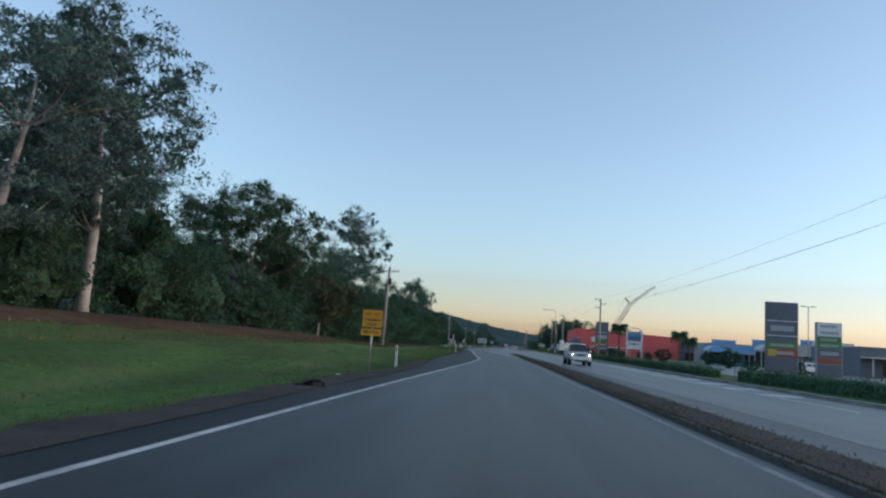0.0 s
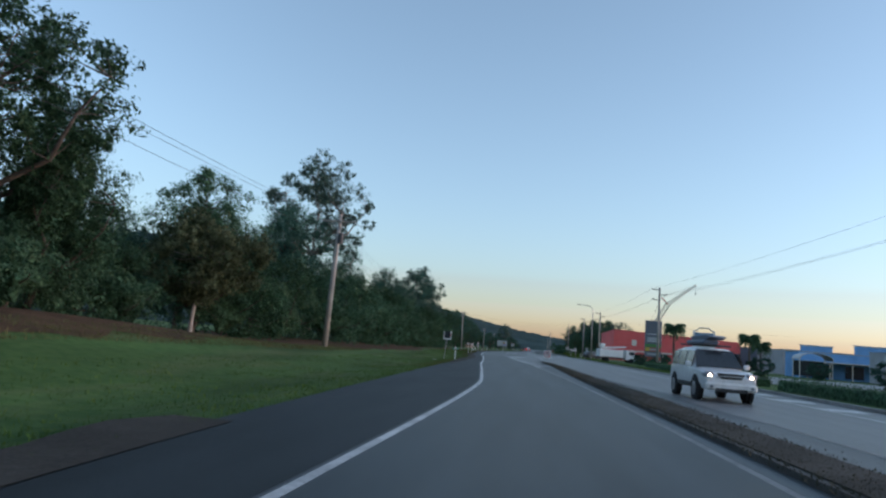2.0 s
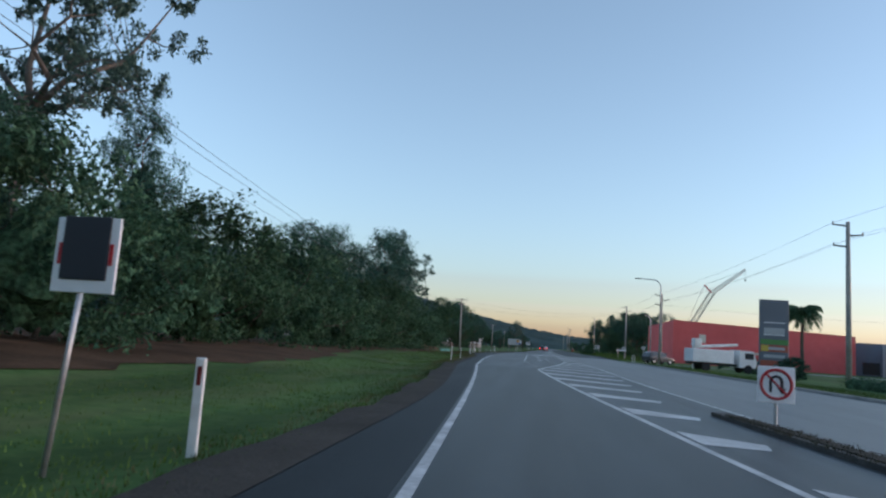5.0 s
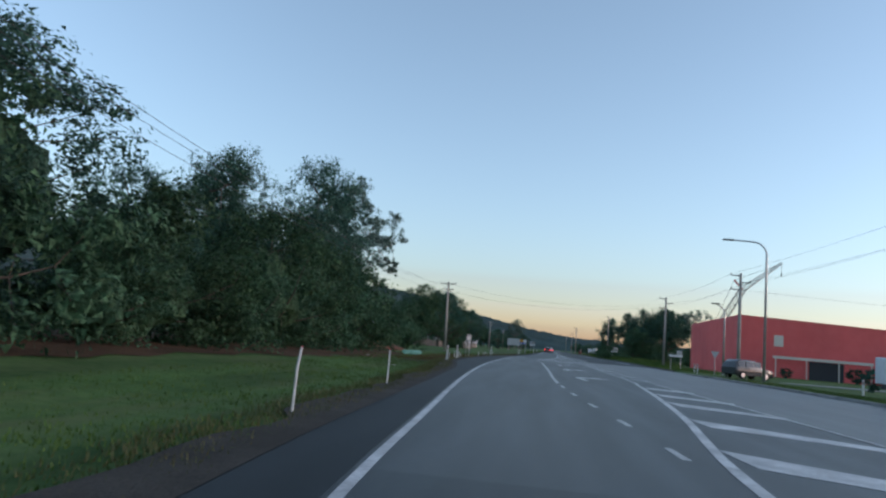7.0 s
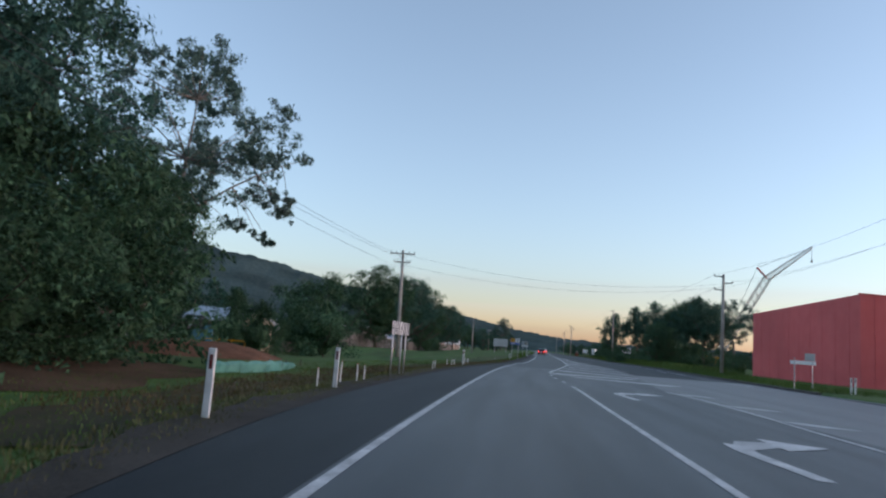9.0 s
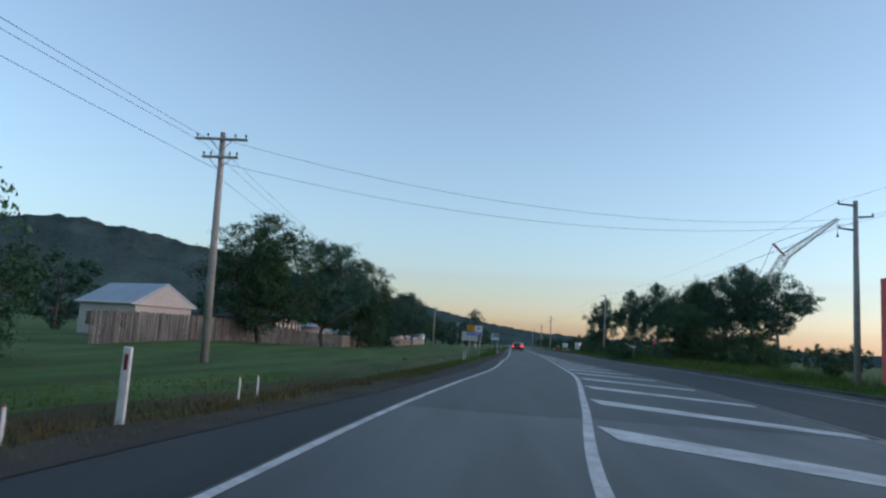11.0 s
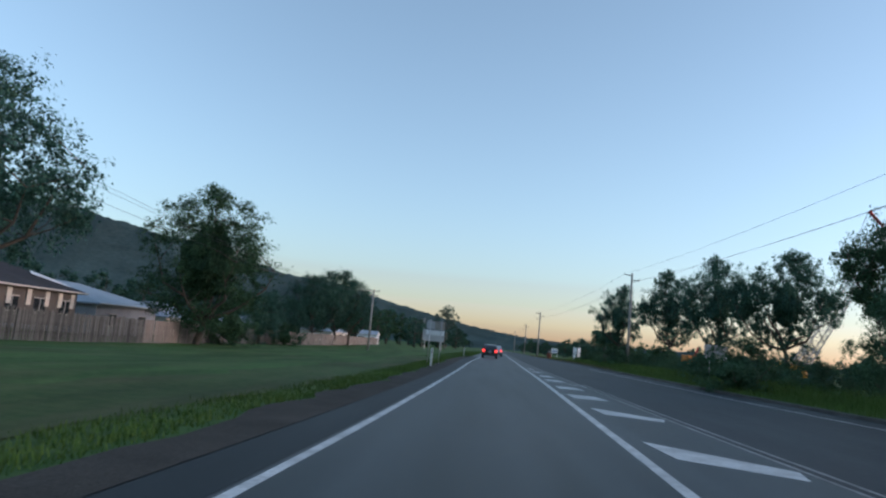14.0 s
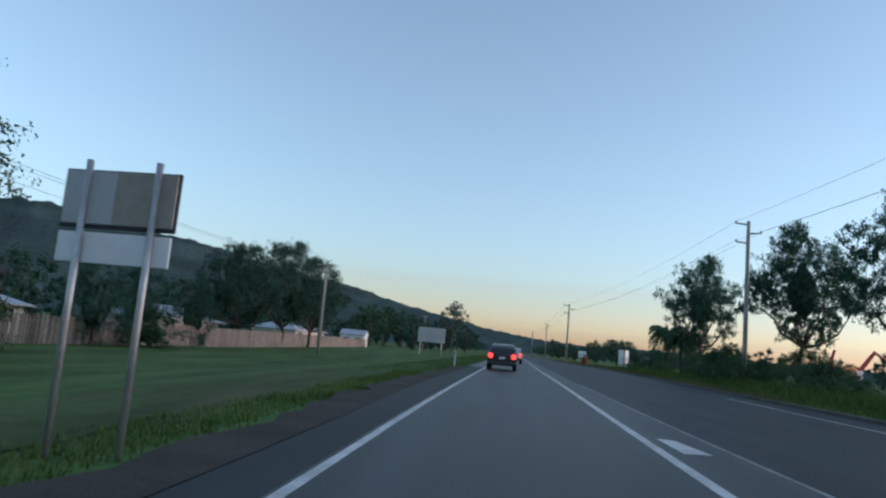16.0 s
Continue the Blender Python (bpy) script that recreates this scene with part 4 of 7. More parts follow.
def blades(name, label, mat, seed, rows, wild=1.0):
    """Tufts of grass: thin bent blades in small fans. rows: (y0, y1, near edge, far edge, tufts, height)."""
    rng = np.random.default_rng(seed)
    sh = Shape()
    for y0, y1, fa, fb, n, h in rows:
        for _ in range(n):
            y = y0 + (y1 - y0) * rng.random()
            a, b = fa(y), fb(y)
            x = a + (b - a) * rng.random() ** 1.3
            z = 0.10 if y < 105 and x > med_left(y) and x < med_right(y) else ground_z(x, y)
            for _ in range(4):
                t = rng.random() * 6.28
                hh = h * (0.5 + rng.random()) * wild
                ox, oy = 0.13 * rng.normal(), 0.13 * rng.normal()
                dx, dy = math.cos(t), math.sin(t)
                w = 0.007 + 0.008 * rng.random()
                bend = hh * (0.2 + 0.7 * rng.random())
                p, q = (x + ox, y + oy), (x + ox + dx * bend, y + oy + dy * bend)
                sh.add([(p[0] - dy * w, p[1] + dx * w, z - 0.01), (p[0] + dy * w, p[1] - dx * w, z - 0.01), (q[0], q[1], z + hh)], [(0, 1, 2)])
    return tagged(part(name, sh, mat), label, "grass", kind="stuff")


near = lambda y: asphalt_left(y) - 0.15
blades("verge_grass", "short mown green grass on the verge", GRASS_BLADE, 5,
       [(-4, 130, near, lambda y: asphalt_left(y) - 6, 14000, 0.05), (130, 222, near, lambda y: asphalt_left(y) - 6, 11000, 0.06), (222, 330, lambda y: asphalt_left(y) - 0.8, lambda y: asphalt_left(y) - 2.3, 9000, 0.09), (330, 460, near, lambda y: asphalt_left(y) - 5, 5000, 0.12)])
blades("dry_edge_grass", "dry straw-coloured grass along the road edge", DRY_GRASS, 6,
       [(72, 130, near, lambda y: asphalt_left(y) - 1.2, 1800, 0.05), (130, 225, near, lambda y: asphalt_left(y) - 1.4, 5000, 0.09), (-4, 90, lambda y: asphalt_left(y) - 7.5, lambda y: asphalt_left(y) - 10.5, 6000, 0.09), (330, 460, lambda y: kerb_right(y) + 0.3, lambda y: kerb_right(y) + 1.6 + 4.5 * smooth01((y - 380) / 20), 6000, 0.2)])
kr = lambda y: kerb_right(y) + 0.3
blades("right_verge_grass", "rough grass beside the far kerb", GRASS_BLADE, 7,
       [(100, 185, kr, lambda y: kerb_right(y) + 3, 5000, 0.12), (202, 330, kr, lambda y: kerb_right(y) + 6, 8000, 0.28), (330, 420, lambda y: kerb_right(y) + 1.2, lambda y: kerb_right(y) + 7, 3000, 0.28)])
blades("tall_weeds", "tall rough weeds by the far roadside", GRASS_BLADE, 8, [(245, 395, lambda y: kerb_right(y) + 2.5, lambda y: kerb_right(y) + 9, 9000, 0.7)])
blades("median_weeds", "dead brown weeds on the median", material("dead_weeds", (0.072, 0.064, 0.046), 0.95, grain=(0.105, 0.096, 0.066), grain_scale=2, stain=0.3, random_by="island", spec=0.1), 9,
       [(-2, 104, lambda y: med_left(y) - 0.02, lambda y: med_left(y) + 0.5, 4000, 0.028), (-2, 104, lambda y: med_right(y) + 0.02, lambda y: med_right(y) - 0.5, 2000, 0.028), (-2, 104, lambda y: med_left(y) + 0.2, lambda y: med_right(y) - 0.2, 2500, 0.028)], wild=1.0)
blades("ditch_grass", "reddish dead grass along the shallow ditch", material("red_dead_grass", (0.10, 0.070, 0.036), 0.95, grain=(0.15, 0.115, 0.06), grain_scale=2, stain=0.3, random_by="island", spec=0.1), 10,
       [(171, 200, lambda y: asphalt_left(y) - 1.6, lambda y: asphalt_left(y) - 4.0, 1800, 0.11), (200, 236, lambda y: asphalt_left(y) - 0.6, lambda y: asphalt_left(y) - 2.4, 1500, 0.14)])


# ---- poles and wires ----
def power_pole(x, y, top, lean=(0, 0), arms=((0.5, 2.4, 1),), z=None, r=0.19, label="weathered timber power pole with cross-arms and insulators", arm_turn=0.0, short=()):
    """A tapered timber pole. arms: (below top, length, 1 for a centred cross-arm). short: one-sided brackets (below top, side, length)."""
    z = ground_z(x, y) if z is None else z
    ob = thing("power_pole", label, "power pole", "power poles along the road", at=(x, y, z), turn=arm_turn)
    h = top - z
    part("pole", Shape().tube([(0, 0, -0.1), (lean[0] * 0.5, lean[1] * 0.5, h * 0.5), (lean[0], lean[1], h)], [r, r * 0.86, r * 0.66], 10), POLE_WOOD, ob, smooth=True)
    for below, length, _ in arms:
        k = (h - below) / h
        cx, cy, cz = lean[0] * k, lean[1] * k, h - below
        part("cross_arm", Shape().box(cx, cy - 0.16, cz, length, 0.10, 0.12, chamfer=0.015), POLE_WOOD, ob)
        for s in (-0.46, -0.26, 0.26, 0.46):
            ins = Shape().tube([(cx + s * length, cy - 0.16, cz + 0.06), (cx + s * length, cy - 0.16, cz + 0.13), (cx + s * length, cy - 0.16, cz + 0.17), (cx + s * length, cy - 0.16, cz + 0.25)], [0.02, 0.02, 0.06, 0.035], 6)
            part("insulator", ins, DARK_STEEL, ob)
        for s in (-1, 1):
            part("brace", Shape().tube([(cx + s * 0.55, cy - 0.16, cz - 0.03), (cx, cy - 0.17, cz - 0.6)], 0.02, 4), STEEL, ob)
    for below, sgn, length in short:
        cz = h - below
        part("bracket", Shape().tube([(lean[0], lean[1], cz - 0.05), (lean[0] + sgn * length, lean[1], cz + 0.03)], [0.07, 0.05], 6), DARK_STEEL, ob)
        part("insulator", Shape().tube([(lean[0] + sgn * length, lean[1], cz), (lean[0] + sgn * (length - 0.02), lean[1], cz + 0.25)], [0.06, 0.04], 6), DARK_STEEL, ob)
    return ob


def wire(a, b, sag, label="thin dark power line", r=0.009):
    """A sagging wire from a to b."""
    pts = []
    for k in range(25):
        s = k / 24
        p = Vector(a).lerp(Vector(b), s)
        pts.append((p.x, p.y, p.z - sag * 4 * s * (1 - s)))
    tagged(part("power_line", Shape().tube(pts, r, 5, caps=False), WIRE), label, "cable", "overhead power lines")


LP = [(-10.5, -62, 10.2), (-14.3, 82.4, 9.7), (-18.2, 229, 10.0), (-20.75, 373, 9.1), (-20, 500, 9.5)]
p1 = power_pole(-14.46, 82.45, 9.75, lean=(0.25, 0), arms=((0.55, 2.4, 1),), z=0.05, r=0.2, label="leaning pale timber power pole with a cross-arm")
box = Shape().tube([(0.42, -0.1, 7.55), (0.42, -0.1, 8.3)], [0.2, 0.2], 10)
part("transformer", box, DARK_STEEL, p1)
part("cable_drop", Shape().tube([(-1.0, -0.15, 9.2), (-1.25, -0.1, 8.9), (-1.1, -0.05, 8.2), (-0.2, 0, 7.9), (0.1, 0, 8.6)], 0.018, 5), WIRE, p1)
part("low_bracket", Shape().tube([(-0.2, 0, 7.9), (0.75, -0.1, 7.75)], 0.04, 6), DARK_STEEL, p1)
power_pole(-18.15, 228.95, 10.15, lean=(-0.25, 0), arms=((0.35, 2.5, 1), (1.2, 1.7, 1)), z=-0.75)
power_pole(-20.7, 373.05, 9.3, arms=((0.3, 2.2, 1), (1.1, 1.6, 1)), z=-0.95)
power_pole(-21.5, 500, 9.3, arms=((0.4, 2.2, 1),))
power_pole(-17.5, 600, 9.3, arms=((0.4, 2.2, 1),))
for k in range(4):
    a, b = LP[k], LP[k + 1]
    for dx, dz in ((-1.1, -0.35), (-0.55, -0.35)):
        wire((a[0] + dx, a[1], a[2] + dz), (b[0] + dx, b[1], b[2] + dz), 2.5)
    wire((a[0] - 0.3, a[1], a[2] - 1.9), (b[0] - 0.3, b[1], b[2] - 1.6), 1.9)
RB = ((0.25, -1, 1.0), (0.95, 1, 1.0), (1.75, -1, 0.95))
RP = [(22.5, 24, 11.6), (18.5, 139.9, 11.6), (16.33, 201.3, 10.95), (15.9, 241.5, 11.2), (18.2, 352.6, 13.3), (12.9, 433, 11.3), (16.2, 530, 11.5), (18, 640, 11.5)]
for x, y, t in RP:
    power_pole(x, y, t, arms=(), short=RB, r=0.2, label="grey timber power pole with short side brackets")
for k in range(len(RP) - 1):
    a, b = RP[k], RP[k + 1]
    for dx, dz in ((-1.0, -0.1), (1.0, -0.8), (-0.95, -1.6)):
        wire((a[0] + dx, a[1], a[2] + dz), (b[0] + dx, b[1], b[2] + dz), 1.0 if b[1] - a[1] > 80 else 0.5)
for dz in (-0.2, -1.3):
    wire((-18.2, 229, 10.0 + dz), (15.9, 241.5, 10.2 + dz * 0.3), 1.5)
wire((16.3, 201.3, 9.2), (62, 205, 8.8), 0.4)


def street_lamp(x, y, h, reach):
    ob = thing("street_lamp", "slim grey steel street lamp with a long curved arm", "street lamp", "street lamps", at=(x, y, ground_z(x, y)))
    pts = [(0, 0, 0), (0, 0, h - 1.2)]
    for k in range(1, 7):
        a = k / 6 * math.pi / 2
        pts.append((-1.0 * (1 - math.cos(a)), 0, h - 1.2 + 1.0 * math.sin(a)))
    pts.append((-reach + 0.6, 0, h - 0.12))
    part("pole", Shape().tube(pts, [0.11, 0.085] + [0.06] * 7, 8), STEEL, ob, smooth=True)
    part("lantern", Shape().box(-reach + 0.25, 0, h - 0.13, 0.85, 0.26, 0.12, chamfer=0.04), DARK_STEEL, ob)
    part("base_plate", Shape().box(0, 0, 0.02, 0.4, 0.4, 0.04, chamfer=0.01), STEEL, ob)


street_lamp(12.82, 181.6, 11.15, 3.2)
street_lamp(14.6, 200.4, 7.5, 1.2)


def twin_lamp(x, y, h):
    ob = thing("street_lamp", "slim grey steel lamp post with two short straight arms", "street lamp", "street lamps", at=(x, y, ground_z(x, y)))
    part("pole", Shape().tube([(0, 0, 0), (0, 0, h)], [0.10, 0.06], 8), STEEL, ob, smooth=True)
    part("base_plate", Shape().box(0, 0, 0.02, 0.4, 0.4, 0.04, chamfer=0.01), STEEL, ob)
    for s in (-1, 1):
        part("arm", Shape().tube([(0, 0, h - 0.06), (s * 0.45, 0, h + 0.02)], 0.04, 6), STEEL, ob)
        part("lantern", Shape().box(s * 0.72, 0, h + 0.03, 0.62, 0.26, 0.10, chamfer=0.03), DARK_STEEL, ob)


twin_lamp(43.0, 104.0, 9.5)


# ---- signs and posts ----
def lettering(text, size, mat, parent, x, y, z, width=None, bold=0.0, face=-1):
    """Letters standing on a sign face that looks towards -y."""
    cu = bpy.data.curves.new("lettering", "FONT")
    cu.body, cu.size, cu.align_x, cu.align_y, cu.extrude, cu.offset = text, size, "CENTER", "CENTER", 0.002, max(bold, 0.012 * size)
    cu.resolution_u = 2
    tmp = new("lettering_curve", cu)
    bpy.context.view_layer.update()
    me = bpy.data.meshes.new_from_object(tmp)
    bpy.data.objects.remove(tmp)
    bpy.data.curves.remove(cu)
    xs = [v.co.x for v in me.vertices]
    k = width / (max(xs) - min(xs)) if width else 1
    me.transform(Matrix.Translation((x, y, z)) @ Matrix.Rotation(radians(90), 4, "X") @ Matrix.Diagonal((k, 1, 1, 1)))
    me.materials.clear()
    me.materials.append(mat)
    ob = new("lettering", me)
    ob.parent = parent
    return ob


BLACK = plain("sign_black", (0.012, 0.012, 0.013), 0.5)
YELLOW = plain("sign_yellow", (0.78, 0.33, 0.012), 0.45)
REFLECTOR = plain("red_reflector", (0.16, 0.012, 0.012), 0.3)
SIGN_WHITE = plain("sign_white", (0.74, 0.75, 0.76), 0.45)
SIGN_BLUE = plain("sign_blue", (0.015, 0.10, 0.42), 0.45)
SIGN_RED = plain("sign_red", (0.48, 0.02, 0.025), 0.45)
SIGN_BACK = plain("sign_back_metal", (0.40, 0.41, 0.42), 0.5, 0.3)
SIGN_DARK = plain("sign_dark_cover", (0.018, 0.022, 0.030), 0.55)


def panel(name, x0, x1, z0, z1, y, mat, parent, label="", thick=0.03):
    return part(name, Shape().box((x0 + x1) / 2, y, (z0 + z1) / 2, x1 - x0, thick, z1 - z0, chamfer=min(0.008, thick / 4)), mat, parent, label)


# yellow bicycle training sign
ob = thing("warning_sign", "yellow bicycle training circuit sign on a thin steel post", "road sign", at=(-5.22, 27.2, ground_z(-5.22, 27.2)), turn=-4)
part("post", Shape().tube([(-0.02, 0.03, -0.05), (0.03, 0.03, 2.42)], 0.03, 8), STEEL, ob, smooth=True)
panel("plate", -0.41, 0.41, 1.72, 2.43, 0, YELLOW, ob, "yellow plate with black border and letters")
for a in ((-0.41, -0.395, 1.72, 2.43), (0.395, 0.41, 1.72, 2.43), (-0.41, 0.41, 1.72, 1.735), (-0.41, 0.41, 2.415, 2.43)):
    panel("border", *a, -0.017, BLACK, ob, thick=0.006)
panel("lower_plate", -0.43, 0.39, 1.41, 1.67, 0, YELLOW, ob, "small yellow distance plate")
lettering("TRAINING", 0.15, BLACK, ob, 0.0, -0.017, 2.02, 0.62, 0.004)
lettering("CIRCUIT", 0.15, BLACK, ob, -0.02, -0.017, 1.84, 0.50, 0.004)
lettering("NEXT 10 km", 0.14, BLACK, ob, -0.02, -0.017, 1.54, 0.66, 0.003)
for cx in (-0.17, 0.18):
    sh = Shape()
    for wx in (-0.075, 0.075):
        ring = [(cx + wx + 0.055 * math.cos(k * 0.5236), -0.018, 2.235 + 0.055 * math.sin(k * 0.5236)) for k in range(13)]
        sh.tube(ring, 0.007, 4, caps=False)
    sh.tube([(cx - 0.075, -0.018, 2.235), (cx - 0.02, -0.018, 2.30), (cx + 0.05, -0.018, 2.30), (cx + 0.075, -0.018, 2.235)], 0.009, 4)
    sh.tube([(cx - 0.03, -0.018, 2.31), (cx + 0.0, -0.018, 2.24)], 0.009, 4)
    part("bicycle_symbol", sh, BLACK, ob)


def delineator(x, y, turn=0, h=1.05, z=None, red=True, lean=0.0):
    """A white roadside guide post with a reflector."""
    if "delineator" not in TREES:
        ob = thing("guide_post", "white plastic roadside guide post with a dark red reflector", "guide post", "guide posts")
        part("post", Shape().box(0, 0, 0.5, 0.115, 0.045, 1.1, chamfer=0.012), WHITE_PLASTIC, ob)
        part("reflector", Shape().box(0, -0.026, 0.86, 0.05, 0.008, 0.2, chamfer=0.002), REFLECTOR, ob)
        TREES["delineator"] = ob
    else:
        ob = copy_thing(TREES["delineator"], Matrix())
    ob.matrix_basis = pose(x, y, ground_z(x, y) - 0.02 if z is None else z, 0, lean, turn) @ Matrix.Diagonal((1, 1, h / 1.05, 1))


for x, y in ((-5.08, 33.1), (-6.5, 95.0), (-10.6, 170.55), (-10.76, 178.1), (-4.94, 294.6), (-4.0, 345), (-9.9, 207)):
    delineator(x, y)
for x, y in ((12.6, 191.1), (12.3, 202.9), (12.7, 203.3), (14.1, 168)):
    delineator(x, y, h=0.95)


def peg(x, y, h, bend=0.0):
    ob = thing("survey_peg", "thin white timber peg in the verge", "peg", "white pegs", at=(x, y, ground_z(x, y)))
    part("stake", Shape().tube([(0, 0, -0.05), (0.01, 0, h * 0.7), (bend, 0, h)], [0.024, 0.024, 0.02], 6), WHITE_PLASTIC, ob)
    part("tip", Shape().tube([(bend, 0, h), (bend * 1.05, 0, h + 0.02)], [0.02, 0.015], 5), SIGN_RED, ob)


for x, y, h, b in ((-8.8, 142.9, 0.95, 0.0), (-8.57, 134.75, 1.05, 0.05), (-11.45, 178.9, 0.52, 0), (-11.2, 180.3, 0.66, 0.02), (-11.0, 181.45, 0.55, 0), (-10.96, 182.25, 0.48, 0), (-7.55, 249.1, 0.72, 0.01), (-7.45, 250.6, 0.76, 0.0), (-10.46, 195.3, 0.42, 0.03), (-10.67, 198.0, 0.45, 0.0), (-10.5, 202.5, 0.42, 0.0), (-10.34, 203.7, 0.42, 0.03), (-10.35, 205.5, 0.42, 0.0), (-10.15, 211.7, 0.45, 0.0), (-10.0, 212.3, 0.45, 0.0)):
    peg(x, y, h, b)

# covered sign with white rim
ob = thing("covered_sign", "dark covered road sign with white rim on a leaning post", "road sign", at=(-7.15, 93.8, ground_z(-7.15, 93.8)), turn=-5)
part("post", Shape().tube([(-0.18, 0.03, -0.1), (0, 0.03, 2.1)], 0.028, 8), STEEL, ob, smooth=True)
panel("plate", -0.34, 0.34, 1.66, 2.36, 0, SIGN_WHITE, ob, "white plate rim")
panel("cover", -0.25, 0.25, 1.78, 2.37, -0.022, SIGN_DARK, ob, "dark cover sheet", thick=0.02)
for s in (-1, 1):
    panel("red_mark", s * 0.275 - 0.02, s * 0.275 + 0.02, 1.92, 2.12, -0.019, SIGN_RED, ob, thick=0.008)

# no-U-turn sign at the median's end
ob = thing("no_u_turn_sign", "white no-U-turn sign with red ring on the median end", "road sign", at=(1.55, 102.0, 0.16), turn=-4)
part("post", Shape().tube([(0, 0.03, 0), (0, 0.03, 1.1)], 0.03, 8), STEEL, ob)
panel("plate", -0.33, 0.33, 0.40, 1.08, 0, SIGN_WHITE, ob, "white square plate")
ring = [(0.27 * math.cos(k * math.pi / 12), -0.02, 0.75 + 0.27 * math.sin(k * math.pi / 12)) for k in range(25)]
part("ring", Shape().tube(ring, 0.03, 5, caps=False), SIGN_RED, ob, "red ring")
ush = [(-0.10, -0.02, 0.60), (-0.10, -0.02, 0.80)] + [(-0.10 * math.cos(k * math.pi / 6), -0.02, 0.80 + 0.10 * math.sin(k * math.pi / 6)) for k in range(1, 6)] + [(0.10, -0.02, 0.80), (0.10, -0.02, 0.68)]
part("symbol", Shape().tube(ush, 0.028, 5).prism([(0.02, 0.68), (0.18, 0.68), (0.10, 0.57)], 0.012, Matrix.Translation((0, -0.022, 0))), BLACK, ob)
part("bar", Shape().tube([(-0.18, -0.026, 0.94), (0.18, -0.026, 0.56)], 0.022, 5), SIGN_RED, ob)

# chevron curve board
gz = ground_z(-10.8, 187)
ob = thing("chevron_board", "black and white chevron board on three posts", "road sign", at=(-10.84, 185.8, gz), turn=87)
L = 2.78
for u in (0.3, 1.74, 2.48):
    part("post", Shape().tube([(u, 0.04, -0.25), (u, 0.04, 1.93 - gz)], 0.032, 8), STEEL, ob, smooth=True)
z0, z1 = 1.49 - gz, 1.96 - gz
zm = (z0 + z1) / 2
panel("board", 0, L, z0, z1, 0, SIGN_WHITE, ob, "white reflective board")
for k in range(9):
    u = 0.14 + 0.298 * k
    if k == 4:
        part("diamond", Shape().prism([(u - 0.07, zm), (u + 0.07, z1 - 0.01), (u + 0.21, zm), (u + 0.07, z0 + 0.01)], 0.008, Matrix.Translation((0, -0.02, 0))), BLACK, ob)
        continue
    d = 0.13 if k > 4 else -0.13
    part("chevron_stripe", Shape().prism([(u, z0 + 0.01), (u + 0.14, z0 + 0.01), (u + 0.14 + d, zm), (u + 0.14, z1 - 0.01), (u, z1 - 0.01), (u + d, zm)], 0.008, Matrix.Translation((0, -0.02, 0))), BLACK, ob)

# end-of-roadwork sign
ob = thing("speed_sign", "end road work and speed seventy sign board on two posts", "road sign", at=(-6.92, 252.6, ground_z(-7, 252.6) - 0.03), turn=-3)
zb = 1.94
for u in (-0.36, 0.46):
    part("post", Shape().tube([(u - 0.04, 0.04, -0.35), (u, 0.04, zb + 0.8)], 0.032, 8), STEEL, ob, smooth=True)
panel("backing_board", -0.58, 0.58, zb + 0.25, zb + 0.77, 0, SIGN_DARK, ob, "dark frame board")
panel("orange_plate", -0.555, -0.01, zb + 0.275, zb + 0.75, -0.022, YELLOW, ob, "orange-yellow plate with black letters", thick=0.02)
panel("white_plate", 0.02, 0.555, zb + 0.275, zb + 0.75, -0.022, SIGN_WHITE, ob, "white plate with black number", thick=0.02)
panel("blue_plate", -0.60, 0.58, zb, zb + 0.24, -0.01, SIGN_BLUE, ob, "blue strip with white letters")
for s, z in (("END", 0.66), ("ROAD", 0.512), ("WORK", 0.365)):
    lettering(s, 0.13, BLACK, ob, -0.28, -0.034, zb + z, 0.31 if s == "END" else 0.41, 0.003)
lettering("70", 0.31, BLACK, ob, 0.29, -0.034, zb + 0.51, 0.30, 0.004)
lettering("DRIVE SAFELY", 0.15, SIGN_WHITE, ob, 0.0, -0.027, zb + 0.115, 1.04, 0.003)
for u in (-0.62, 0.60):
    part("side_rail", Shape().box(u, 0.0, zb + 0.38, 0.025, 0.04, 0.80, chamfer=0.006), STEEL, ob)

# back of a two-plate sign near the end
ob = thing("sign_seen_from_behind", "two-plate road sign on two steel posts, its metal back showing", "road sign", at=(-5.3, 302.6, ground_z(-5.4, 302.6) - 0.02), turn=-4)
for u in (-0.36, 0.40):
    part("post", Shape().tube([(u - 0.04, 0, -0.1), (u - 0.05, 0, 2.92)], 0.035, 8), STEEL, ob, smooth=True)
panel("frame_plate", -0.68, 0.58, 2.23, 2.83, 0.05, SIGN_DARK, ob, "dark framed plate")
panel("back_panel", -0.655, -0.10, 2.27, 2.81, 0.03, SIGN_BACK, ob, "pale metal back panel")
panel("back_panel", -0.095, 0.555, 2.27, 2.81, 0.03, material("sign_back_brown", (0.30, 0.27, 0.235), 0.6, stain=0.3), ob, "brownish back panel")
panel("lower_plate", -0.67, 0.55, 1.88, 2.19, 0.05, SIGN_WHITE, ob, "pale lower plate")

